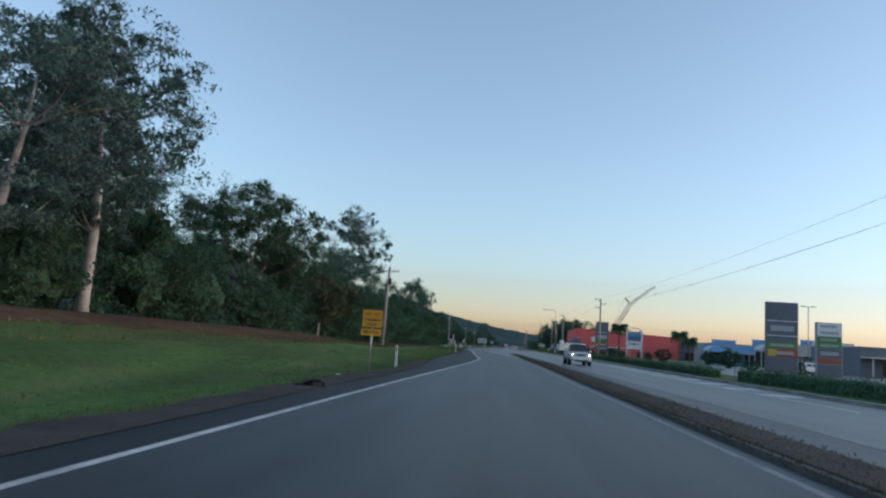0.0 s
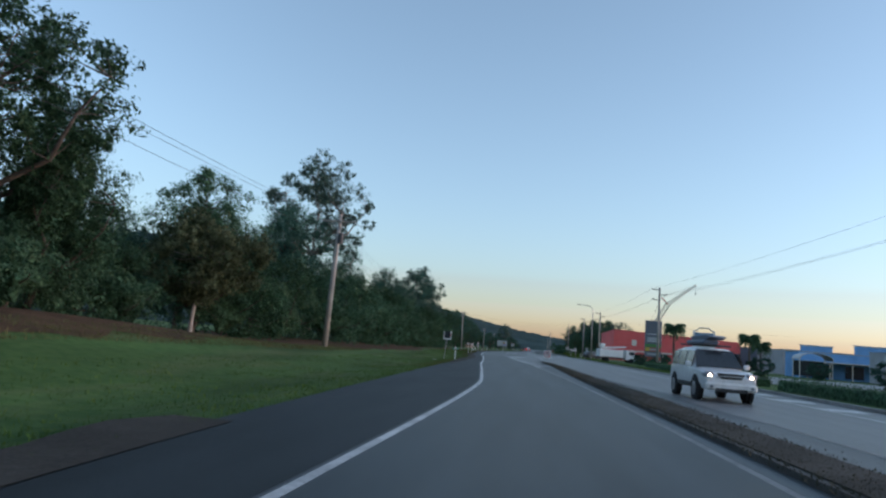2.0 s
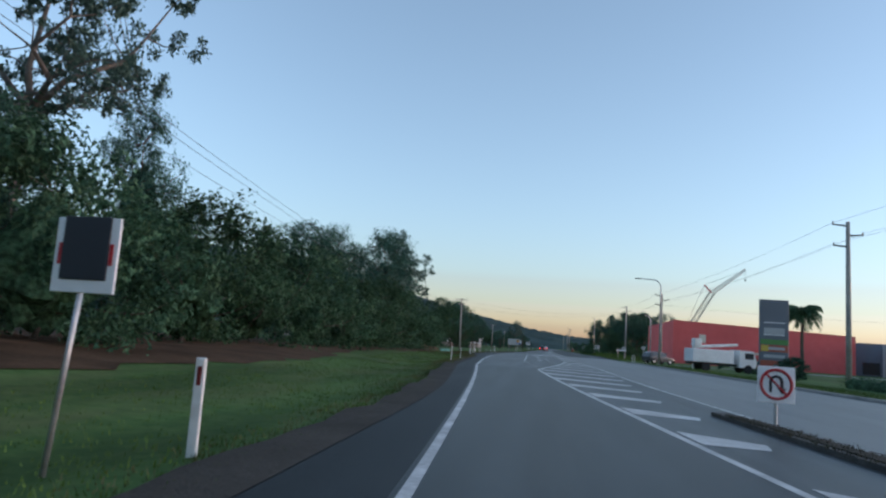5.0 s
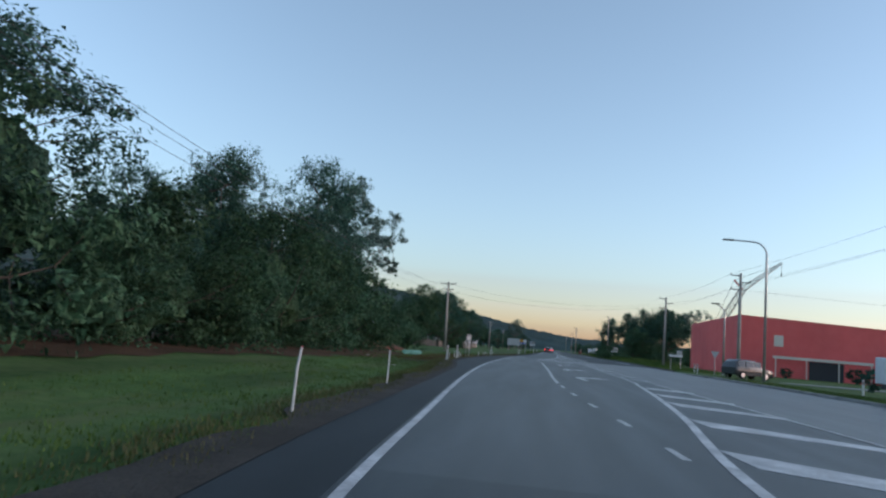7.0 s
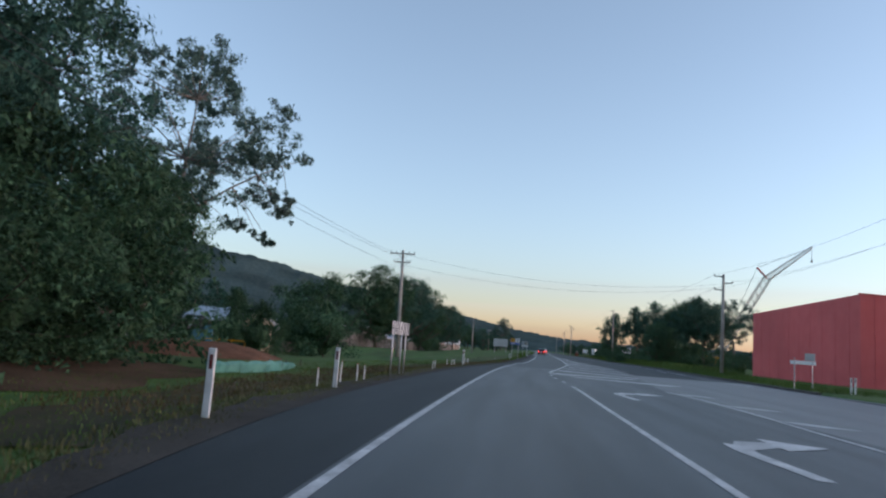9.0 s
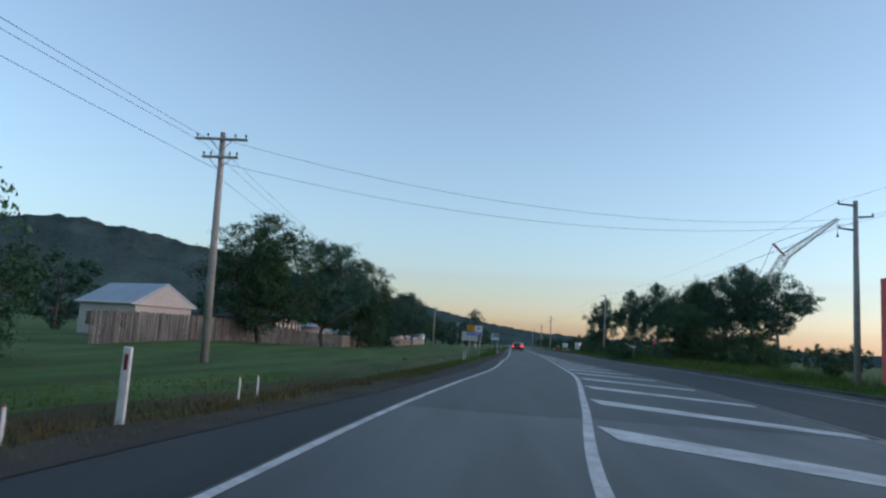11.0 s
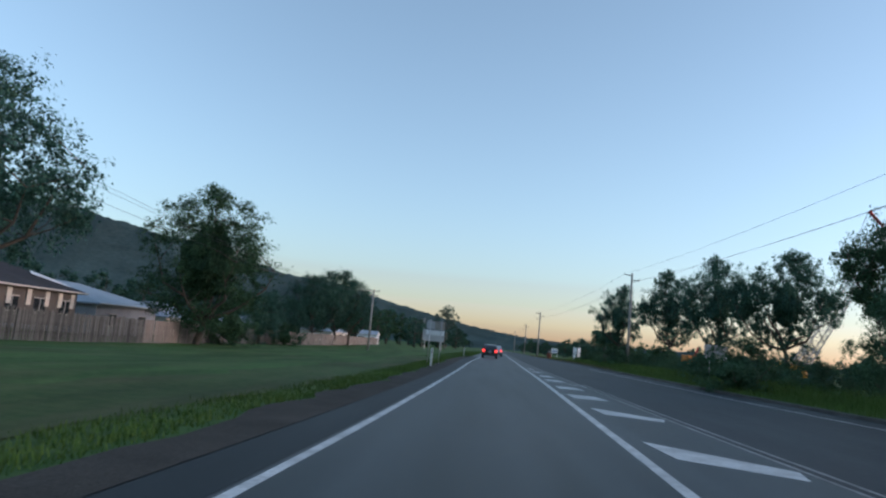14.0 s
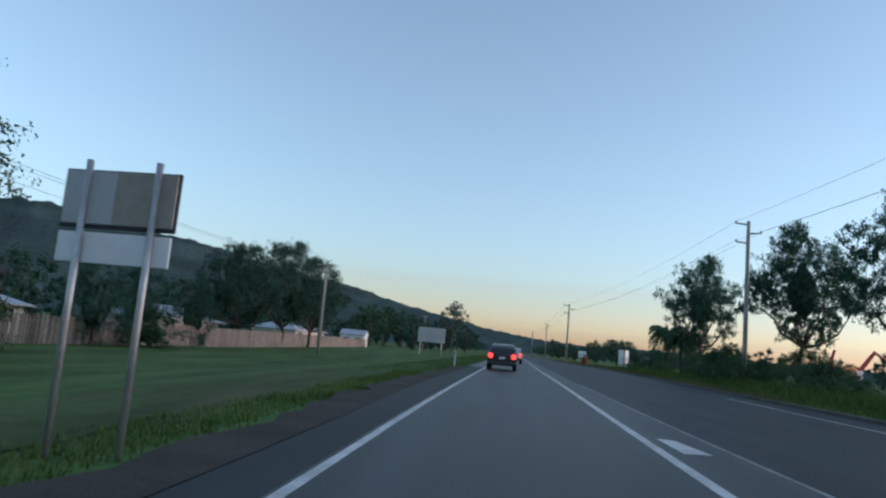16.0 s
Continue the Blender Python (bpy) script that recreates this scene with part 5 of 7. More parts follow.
# give-way sign and street sign at the side road
ob = thing("give_way_sign", "give-way sign seen from behind on a steel post", "road sign", at=(13.4, 199.0, 0.1))
part("post", Shape().tube([(0, 0, -0.1), (0, 0, 2.2)], 0.03, 6), STEEL, ob)
part("plate", Shape().prism([(-0.42, 2.35), (0.42, 2.35), (0, 1.62)], 0.02, Matrix.Translation((0, -0.04, 0))), SIGN_BACK, ob)
ob = thing("street_sign", "pale direction sign on two thin posts by the side road", "road sign", at=(10.9, 206.0, 0.1))
for u in (-0.5, 0.55):
    part("post", Shape().tube([(u, 0, -0.1), (u, 0, 1.9)], 0.03, 6), STEEL, ob)
panel("blade", -0.75, 0.75, 1.5, 1.72, 0, SIGN_WHITE, ob)
panel("small_plate", 0.1, 0.7, 1.75, 2.2, 0, SIGN_BACK, ob)
# sign back on the far side
ob = thing("sign_seen_from_behind", "wide grey sign back on two posts by the far kerb", "road sign", at=(15.6, 309.5, ground_z(15.6, 309.5)), turn=6)
for u in (-0.45, 0.65):
    part("post", Shape().tube([(u, 0, -0.1), (u, 0, 2.9)], 0.04, 6), STEEL, ob)
panel("plate", -0.85, 0.95, 2.15, 2.95, 0.05, SIGN_BACK, ob)
panel("lower_plate", -0.83, 0.93, 1.85, 2.12, 0.05, SIGN_WHITE, ob)
# white advertising boards far along on the right
for x, y, w, h in ((24.5, 500, 2.2, 3.0),):
    ob = thing("roadside_board", "white advertising board on posts far along the road", "sign board", at=(x, y, ground_z(x, y)))
    for u in (-w * 0.4, w * 0.4):
        part("post", Shape().tube([(u, 0.05, -0.1), (u, 0.05, h)], 0.06, 6), WHITE_PLASTIC, ob)
    panel("board", -w / 2, w / 2, h * 0.45, h, 0, SIGN_WHITE, ob)
    panel("band", -w / 2 + 0.1, w / 2 - 0.1, h * 0.62, h * 0.7, -0.02, SIGN_BLUE, ob, thick=0.02)
ob = thing("roadside_board", "upright white board of two angled panels in the rough grass", "sign board", at=(19.1, 407.5, ground_z(19.1, 407.5)))
for s in (-1, 1):
    part("panel", Shape().box(0, 0, 1.65, 0.78, 0.06, 2.5, Matrix.Translation((s * 0.42, 0, 0)) @ Matrix.Rotation(radians(s * 32), 4, "Z"), chamfer=0.015), SIGN_WHITE, ob)
    part("post", Shape().tube([(s * 0.74, s * 0.2 * s, -0.2), (s * 0.74, 0.2, 2.95)], 0.05, 6), WHITE_PLASTIC, ob)
ob = thing("marker_drum", "rust-red drum with a pale cap on the dry verge", "drum", at=(13.6, 411.4, ground_z(13.6, 411.4) - 0.02))
part("barrel", Shape().tube([(0, 0, 0), (0, 0, 0.05), (0, 0, 0.62), (0, 0, 0.66), (0, 0, 1.25), (0, 0, 1.3)], [0.46, 0.5, 0.5, 0.52, 0.48, 0.42], 14), material("rust_red", (0.22, 0.06, 0.035), 0.8, grain=(0.30, 0.09, 0.05), grain_scale=5, stain_scale=1.2, stain=0.4, bump=0.3), ob, smooth=True)
part("cap", Shape().tube([(0, 0, 1.3), (0, 0, 1.36), (0, 0, 1.75), (0, 0, 1.8)], [0.3, 0.3, 0.26, 0.2], 12), CONCRETE, ob, "pale grey cap", smooth=True)
# white billboard far along on the left
ob = thing("billboard", "large pale billboard on posts beyond the verge", "billboard", at=(-14, 440, ground_z(-14, 440)))
for u in (-2.2, 2.2):
    part("post", Shape().tube([(u, 0.1, -0.1), (u, 0.1, 5.5)], 0.1, 6), STEEL, ob)
panel("board", -2.8, 2.8, 2.6, 5.6, 0, SIGN_BACK, ob, "pale blank face", thick=0.1)


# ---- pylon signs of the shops ----
def pylon(x0, x1, y, z1, bands, label, frame=GREY_WALL, legs=True, z0=0.3):
    """A tall sign: a thick cabinet with coloured bands. bands: (z low, z high, material, inset bars)."""
    w = x1 - x0
    g = ground_z(x0, y)
    ob = thing("pylon_sign", label, "pylon sign", "pylon signs of the shops", at=((x0 + x1) / 2, y, g), turn=-3)
    for s in (-1, 1):
        part("leg", Shape().box(s * (w / 2 - 0.12), 0.1, (z1 - g) / 2, 0.2, 0.3, z1 - g, chamfer=0.02), STEEL, ob)
    part("cabinet", Shape().box(0, 0.1, (bands[0][0] + z1) / 2, w, 0.45, z1 - bands[0][0], chamfer=0.03), frame, ob)
    for a, b, mat, bars in bands:
        panel("band", -w / 2 + 0.06, w / 2 - 0.06, a, b, -0.14, mat, ob, thick=0.04)
        for k in range(bars):
            zz = a + (b - a) * (k + 0.5) / bars
            bh = (b - a) / bars * 0.4
            panel("text_bar", -w * 0.36, w * (0.36 - 0.07 * (k % 2)), zz - bh / 2, zz + bh / 2, -0.165, TEXT_BAR if mat is not SIGN_WHITE else SIGN_BACK, ob, thick=0.012)
    return ob


TEXT_BAR = plain("faded_lettering", (0.34, 0.36, 0.38), 0.5)
SLATE = plain("slate_panel", (0.11, 0.13, 0.16), 0.5)
GREEN_P = plain("green_panel", (0.06, 0.22, 0.06), 0.5)
RUST_P = plain("brick_red_panel", (0.36, 0.08, 0.05), 0.5)
YELLOW_P = plain("yellow_panel", (0.55, 0.38, 0.06), 0.5)
t1 = pylon(27.5, 30.75, 77.0, 7.65, [(0.25, 1.85, SLATE, 0), (1.9, 2.7, RUST_P, 1), (2.75, 3.45, GREEN_P, 1), (3.5, 4.1, SLATE, 0), (4.15, 5.6, SLATE, 1), (5.7, 7.6, SLATE, 0)], "tall slate-grey shop pylon sign with coloured name bands", frame=SLATE)
for z in (4.1, 5.65):
    panel("trim_line", -1.55, 1.55, z - 0.035, z + 0.035, -0.17, SIGN_WHITE, t1, thick=0.02)
panel("yellow_square", -1.45, -0.6, 1.95, 2.65, -0.17, YELLOW_P, t1, thick=0.02)
pylon(27.2, 29.3, 64.2, 5.0, [(0.25, 1.35, SLATE, 0), (1.4, 1.87, RUST_P, 0), (1.9, 2.7, SLATE, 1), (2.73, 3.75, GREEN_P, 2), (3.8, 4.95, SIGN_WHITE, 2)], "shop pylon sign with white top and green panel")
m1 = pylon(21.5, 24.5, 169.5, 8.2, [(0.9, 1.5, RUST_P, 0), (1.55, 2.4, SLATE, 1), (2.45, 3.2, RUST_P, 1), (3.25, 3.8, GREEN_P, 0), (3.85, 5.6, SLATE, 1), (5.7, 8.1, SLATE, 0)], "tall dark grey shop pylon sign with coloured bands", frame=SLATE)
for z in (4.3, 5.65):
    panel("trim_line", -1.1, 1.1, z - 0.04, z + 0.04, -0.17, SIGN_WHITE, m1, thick=0.02)
panel("yellow_square", -1.35, -0.6, 2.5, 3.15, -0.17, YELLOW_P, m1, thick=0.02)
ob = thing("shop_sign", "white arched shop sign with a blue picture panel", "shop sign", at=(25.95, 144.0, ground_z(25.95, 144)), turn=-3)
for s in (-1, 1):
    part("post", Shape().box(s * 1.45, 0, 2.9, 0.28, 0.28, 5.9, chamfer=0.03), WHITE_PLASTIC, ob)
part("arch", Shape().tube([(-1.45, 0, 5.85), (-1.0, 0, 5.9), (-0.75, 0, 6.3), (0.75, 0, 6.3), (1.0, 0, 5.9), (1.45, 0, 5.85)], 0.1, 6), CREAM, ob)
panel("blue_panel", -1.28, 1.28, 3.75, 5.6, -0.02, plain("picture_blue", (0.07, 0.16, 0.30), 0.5), ob, "blue picture panel", thick=0.14)
panel("sky_band", -1.2, 1.2, 4.7, 5.5, -0.10, plain("light_blue", (0.16, 0.28, 0.42), 0.5), ob, thick=0.03)
panel("white_panel", -1.28, 1.28, 2.1, 3.68, -0.02, SIGN_WHITE, ob, "white name panel", thick=0.14)
panel("text_bar", -1.1, -0.25, 2.95, 3.25, -0.10, SIGN_BACK, ob, thick=0.02)
panel("text_bar", 0.3, 1.1, 2.95, 3.25, -0.10, SIGN_BACK, ob, thick=0.02)
panel("red_mark", -0.22, 0.24, 2.9, 3.3, -0.10, SIGN_RED, ob, thick=0.02)
panel("meter_box", 0.55, 1.25, 0.35, 1.55, 0.0, DARK_STEEL, ob, "dark box between the posts", thick=0.3)

# ---- red shed ----
shed = thing("red_shed", "large plain red metal-clad shed with a low parapet", "shed", at=(22.4, 224.0, 0))
SX, SY = 32.0, 26.5
hl, hr, hb = 8.05, 6.95, 7.65
rib = Shape()
rib.add([(0, 0, 0), (SX, 0, 0), (SX, 0, hr), (0, 0, hl), (0, 0.25, 0), (SX, 0.25, 0), (SX, 0.25, hr), (0, 0.25, hl)],
        [(0, 1, 2, 3), (5, 4, 7, 6), (3, 2, 6, 7), (1, 0, 4, 5), (0, 3, 7, 4), (2, 1, 5, 6)])
part("front_wall", rib, RED_WALL, shed)
part("side_wall", Shape().add([(0, 0.25, 0), (-0.4, SY, 0), (-0.4, SY, hb), (0, 0.25, hl), (0.25, 0.25, 0), (-0.15, SY, 0), (-0.15, SY, hb), (0.25, 0.25, hl)],
                              [(1, 0, 3, 2), (4, 5, 6, 7), (2, 3, 7, 6), (0, 1, 5, 4), (3, 0, 4, 7), (1, 2, 6, 5)]), RED_WALL, shed)
part("side_wall", Shape().box(SX - 0.12, SY / 2 + 0.2, hr / 2, 0.24, SY - 0.4, hr), RED_WALL, shed)
part("back_wall", Shape().box(SX / 2, SY - 0.12, 3.4, SX - 0.5, 0.24, 6.8), RED_WALL, shed)
part("roof", Shape().add([(0.26, 0.26, hl - 0.5), (SX - 0.25, 0.26, hr - 0.4), (SX - 0.25, SY - 0.3, hr - 0.4), (-0.1, SY - 0.3, hb - 0.5), (0.26, 0.26, hl - 0.7), (SX - 0.25, 0.26, hr - 0.6), (SX - 0.25, SY - 0.3, hr - 0.6), (-0.1, SY - 0.3, hb - 0.7)],
                         [(0, 1, 2, 3), (7, 6, 5, 4)]), GREY_WALL, shed)
for k in range(13):
    x = 1.2 + k * 2.45
    hh = hl + (hr - hl) * x / SX
    part("cladding_rib", Shape().box(x, -0.012, hh / 2, 0.07, 0.024, hh - 0.1), RED_WALL, shed)
for k in range(9):
    y = 2.0 + k * 2.7
    part("cladding_rib", Shape().box(-0.4 * y / SY - 0.012, y, 3.75, 0.024, 0.07, 7.3), RED_WALL, shed)
part("parapet_cap", Shape().add([(-0.06, -0.06, hl), (SX, -0.06, hr), (SX, 0.3, hr), (-0.06, 0.3, hl), (-0.06, -0.06, hl + 0.1), (SX, -0.06, hr + 0.1), (SX, 0.3, hr + 0.1), (-0.06, 0.3, hl + 0.1)],
                                [(4, 5, 6, 7), (0, 1, 5, 4), (2, 3, 7, 6), (1, 2, 6, 5), (3, 0, 4, 7)]), RED_WALL, shed)
panel("wall_board", 4.7, 5.9, 4.2, 5.7, -0.05, CREAM, shed, "pale square board", thick=0.08)
part("fascia_beam", Shape().box(10.5, -1.2, 2.75, 12.5, 0.15, 0.35, chamfer=0.02), CREAM, shed)
for x in (4.6, 8.5, 12.5, 16.5):
    part("canopy_post", Shape().box(x, -1.2, 1.3, 0.12, 0.12, 2.6), CREAM, shed)
# open doorway drawn as a near-black panel; its inner shade is painted
panel("roller_door", 9.2, 13.6, 0.1, 2.55, -0.03, SIGN_DARK, shed, thick=0.05)


def block(name, label, category, x0, x1, y0, y1, h, mat, windows=(), roof_mat=GREY_WALL, awning=0.0, posts=0):
    """A low commercial building: walls, parapet roof, openings and a posted awning on its front."""
    ob = thing(name, label, category, at=((x0 + x1) / 2, y0, ground_z(x0, y0)))
    w, d = x1 - x0, y1 - y0
    part("wall", Shape().box(0, d / 2, h / 2, w, d, h, chamfer=0.03), mat, ob)
    part("roof", Shape().box(0, d / 2, h + 0.06, w + 0.2, d + 0.2, 0.12, chamfer=0.03), roof_mat, ob)
    for a, b, z0, z1, m in windows:
        panel("window", a, b, z0, z1, -0.03, m, ob, thick=0.05)
    if awning:
        part("awning", Shape().box(0, -awning / 2, 2.75, w, awning, 0.18, chamfer=0.03), CREAM, ob)
        for k in range(posts):
            part("awning_post", Shape().box(-w / 2 + 0.3 + (w - 0.6) * k / (posts - 1), -awning + 0.15, 1.35, 0.14, 0.14, 2.7), CREAM, ob)
    return ob


GLASS_DARK = material("dark_glass", (0.03, 0.035, 0.04), 0.12, spec=0.8)
block("grey_store", "dark blue-grey shop building next to the shed", "shop building", 54.8, 66, 226, 244, 5.9, plain("blue_grey", (0.10, 0.13, 0.18), 0.7), [(-4, -1, 0.3, 2.5, GLASS_DARK)])
block("grey_store", "pale grey low shop building", "shop building", 58, 76, 204, 222, 5.6, GREY_WALL, [(-6, -2, 0.3, 2.5, GLASS_DARK), (1, 6, 0.3, 2.5, GLASS_DARK)])
bl = block("blue_store", "bright blue shop building with stepped parapet and awning", "shop building", 45.4, 74, 160, 166.4, 4.3, BLUE_WALL,
           [(-12 + 5 * k, -9 + 5 * k, 0.3, 2.4, GLASS_DARK) for k in range(5)], awning=3.0, posts=9)
for x, w, h in ((-11.4, 5.0, 1.1), (-2, 6.5, 1.6), (9, 8.0, 2.2)):
    part("parapet", Shape().box(x, 0.4, 4.3 + h / 2, w, 0.6, h, chamfer=0.04), BLUE_WALL, bl)
    part("parapet_cap", Shape().box(x, 0.4, 4.36 + h, w + 0.3, 0.8, 0.14), CREAM, bl)
sh2 = block("shop_row", "row of low shops behind a posted awning", "shop building", 52, 84, 132, 150, 4.6, GREY_WALL, [(-13 + 6 * k, -9 + 6 * k, 0.3, 2.4, GLASS_DARK) for k in range(5)], awning=3.0, posts=8)
for x, w, h in ((-9, 7, 0.9), (6, 9, 1.6)):
    part("parapet", Shape().box(x, 0.4, 4.6 + h / 2, w, 0.6, h, chamfer=0.04), CREAM if h < 1 else BLUE_WALL, sh2)
block("shop_row", "low dark grey shop building with a pale awning behind signs", "shop building", 50, 86, 104, 120, 4.2, SLATE, [(-15 + 6 * k, -11 + 6 * k, 0.3, 2.4, GLASS_DARK) for k in range(6)], awning=3.0, posts=9)


def shelter(x, y, s=1.0):
    ob = thing("entry_shelter", "small open shelter with a curved pale roof", "shelter", at=(x, y, ground_z(x, y)))
    arc = [(math.cos(math.pi * k / 10) * 2.0 * s, 2.35 * s + math.sin(math.pi * k / 10) * 0.8 * s) for k in range(11)]
    part("roof", Shape().prism(arc + [(a * 0.96, b - 0.08) for a, b in arc[::-1]], 2.6 * s), STEEL, ob)
    for u in (-1.9, 1.9):
        for v in (-1.1, 1.1):
            part("post", Shape().box(u * s, v * s, 1.18 * s, 0.1, 0.1, 2.36 * s), CREAM, ob)
    part("back_panel", Shape().box(0, 1.2 * s, 1.2 * s, 3.6 * s, 0.06, 1.9 * s), GLASS_DARK, ob)


shelter(45.4, 154.4, 1.3)
shelter(46.4, 126.0, 1.4)


# ---- hedges and shrubs on the right ----
def hedge(x0, y0, x1, y1, h, w, seed, label):
    """A clipped hedge: a dense box-shaped body with soft edges under a skin of small leaves."""
    rng = np.random.default_rng(seed)
    length = math.hypot(x1 - x0, y1 - y0)
    n = max(4, int(length / 0.35))
    side = np.array([y1 - y0, x0 - x1, 0]) / length
    along = np.array([x1 - x0, y1 - y0, 0]) / length
    ring = [(-1, 0), (-1.04, 0.5), (-0.95, 0.88), (-0.7, 1), (0, 1.03), (0.7, 1), (0.95, 0.88), (1.04, 0.5), (1, 0)]
    sh = Shape()
    tips = []
    for k in range(n + 1):
        c = np.array([x0, y0, 0.0]) + along * length * k / n
        c[2] = ground_z(c[0], c[1]) - 0.04
        end = 0.8 if k in (0, n) else 1.0
        for u, v in ring:
            p = c + side * (u * w / 2 * end + 0.04 * rng.normal()) + np.array([0, 0, v * h * end * (1 + 0.05 * rng.normal())])
            sh.v.append(tuple(p))
            if v > 0.1:
                tips.append((p, side * u + np.array([0, 0, 0.2 + 0.8 * (v > 0.85)])))
    m = len(ring)
    sh.f = [(k * m + i, k * m + i + 1, (k + 1) * m + i + 1, (k + 1) * m + i) for k in range(n) for i in range(m - 1)] + [tuple(range(m))[::-1], tuple(n * m + i for i in range(m))]
    for p, out in tips:
        for _ in range(9):
            q = p + rng.normal(size=3) * (0.16, 0.16, 0.09)
            q = q + out * 0.02
            a, b = sphere_points(rng, 2) * 0.05
            sh.add([tuple(q + a), tuple(q + b), tuple(q + out * 0.05 - a * 0.4)], [(0, 1, 2)])
    tagged(part("hedge", sh, LEAF_MID), label, "hedge", "hedges beside the car park")


hedge(13.9, 48, 13.9, 76, 0.58, 1.0, 1, "long clipped dark green hedge beside the footpath")
hedge(14.0, 80, 14.8, 104, 0.6, 1.0, 2, "long clipped dark green hedge beside the footpath")
hedge(15.3, 110, 16.3, 134, 0.6, 1.0, 3, "clipped dark green hedge by the pylon signs")
hedge(15.2, 26, 14.3, 43.3, 0.68, 1.1, 4, "clipped dark green hedge by the car park")
hedge(19.0, 150, 19.5, 166, 0.65, 1.0, 5, "low dark green hedge before the red shed")
KINDS["shrub"] = ("shrub", "rounded green garden shrub", LEAF_DARK, BARK_DARK, dict(seed=61, height=2.0, base=0.1, radius=1.1, clumps=40, per=70, leaf_size=0.10, trunk_r=0.05, core=0.7))
for x, y, s in ((20.5, 171, 0.9), (25.5, 171, 1.1), (23.0, 167, 0.8), (23.5, 142, 0.8), (28.5, 143, 0.9), (33, 82, 0.8), (26, 77, 0.7), (17, 146, 0.9), (20, 180, 0.9), (35, 218, 1.0), (27, 219, 0.7), (45, 150, 1.0), (31, 100, 1.3), (26, 118, 1.2), (36, 128, 1.2)):
    plant("shrub", x, y, s, x * 37 % 360, label="rounded green garden shrub beside the shops", group="shrubs beside the shops")


def palm(x, y, h, seed, fronds=38, reach=2.3):
    """A palm: ringed trunk and arching fronds with leaflets."""
    rng = np.random.default_rng(seed)
    ob = thing("palm_tree", "slender palm with drooping fronds", "palm tree", "palms beside the road", at=(x, y, ground_z(x, y)))
    part("trunk", Shape().tube([(0.04 * math.sin(k), 0, h * k / 9) for k in range(10)], [0.22 - 0.008 * k + 0.015 * (k % 2) for k in range(10)], 8), BARK_DARK, ob)
    for k in range(fronds):
        a = 2.4 * k + rng.random() * 0.3
        lift = 1.3 - 2.0 * (k / fronds)
        pts = []
        for s in (0, 0.25, 0.5, 0.75, 1.0):
            r = reach * s * (1 - 0.15 * s)
            pts.append(Vector((math.cos(a) * r, math.sin(a) * r, h + lift * reach * 0.6 * s - 1.1 * reach * 0.55 * s * s)))
        fr = Shape().tube(pts, [0.035, 0.03, 0.025, 0.018, 0.008], 4, caps=False)
        for i in range(26):
            s = 0.12 + 0.86 * i / 26
            j = min(3, int(s * 4))
            p = pts[j].lerp(pts[j + 1], s * 4 - j)
            side = Vector((-math.sin(a), math.cos(a), 0))
            along = (pts[j + 1] - pts[j]).normalized()
            ln = 0.72 * reach / 2.3 * (1 - 0.5 * abs(s - 0.45))
            for sg in (-1, 1):
                tip = p + side * sg * ln * 0.6 + along * ln * 0.4 + Vector((0, 0, -ln * 0.75))
                fr.add([p + along * 0.06, p - along * 0.06, tip], [(0, 1, 2)])
        part("frond", fr, LEAF_MID, ob)


palm(27.9, 175.0, 7.7, 3, reach=2.5)
palm(44.0, 182.0, 7.0, 4, reach=2.6)
palm(47.5, 186.0, 5.8, 6, reach=2.4)
palm(22.3, 393.0, 5.8, 5, reach=3.2)
palm(20.6, 380.0, 4.6, 8, reach=2.6)


# ---- crane behind the shed ----
def lattice(a, b, w0, w1, bays, r=0.07, up=Vector((0, 1, 0))):
    """An open lattice boom with four chords and diagonals."""
    sh = Shape()
    a, b = Vector(a), Vector(b)
    d = (b - a).normalized()
    s = d.cross(up).normalized()
    t = d.cross(s)
    rings = []
    for k in range(bays + 1):
        q = k / bays
        w = w0 + (w1 - w0) * q
        c = a.lerp(b, q)
        rings.append([c + s * w * u + t * w * v for u, v in ((-.5, -.5), (.5, -.5), (.5, .5), (-.5, .5))])
    for k in range(bays):
        for i in range(4):
            sh.tube([rings[k][i], rings[k + 1][i]], r, 4, caps=False)
            j = (i + 1) % 4
            sh.tube([rings[k][i], rings[k + 1][j]] if k % 2 else [rings[k][j], rings[k + 1][i]], r * 0.55, 3, caps=False)
            sh.tube([rings[k][i], rings[k][j]], r * 0.55, 3, caps=False)
    return sh


CRANE_PAINT = material("crane_paint", (0.42, 0.40, 0.36), 0.6, stain=0.3)
crane = thing("crane", "tall lattice-boom crane standing beyond the red shed", "crane", at=(50.5, 375, 0))
part("boom", lattice((0, 0, 1.8), (14.5, 0, 27.2), 1.9, 1.9, 26, 0.11), CRANE_PAINT, crane, "open lattice boom")
part("jib", lattice((14.5, 0, 27.2), (27.1, 0, 37.2), 1.6, 0.6, 18, 0.10), CRANE_PAINT, crane, "tapering lattice jib")
part("strut", Shape().tube([(14.5, 0, 27.2), (11.6, 0, 30.2)], [0.22, 0.3], 6), SIGN_RED, crane, "red strut")
for a, b in (((11.6, 0, 30.2), (27.0, 0, 37.0)), ((11.6, 0, 30.2), (1, 0, 4))):
    part("stay", Shape().tube([a, b], 0.05, 4, caps=False), WIRE, crane)
part("hoist_rope", Shape().tube([(27.0, 0, 37.0), (27.0, 0, 33.3)], 0.05, 4), WIRE, crane)
part("hook_block", Shape().box(27.0, 0, 33.0, 0.45, 0.3, 0.9, chamfer=0.1), DARK_STEEL, crane)
part("cab", Shape().box(-1.2, 0, 2.0, 5.0, 3.2, 2.4, chamfer=0.2), YELLOW, crane)
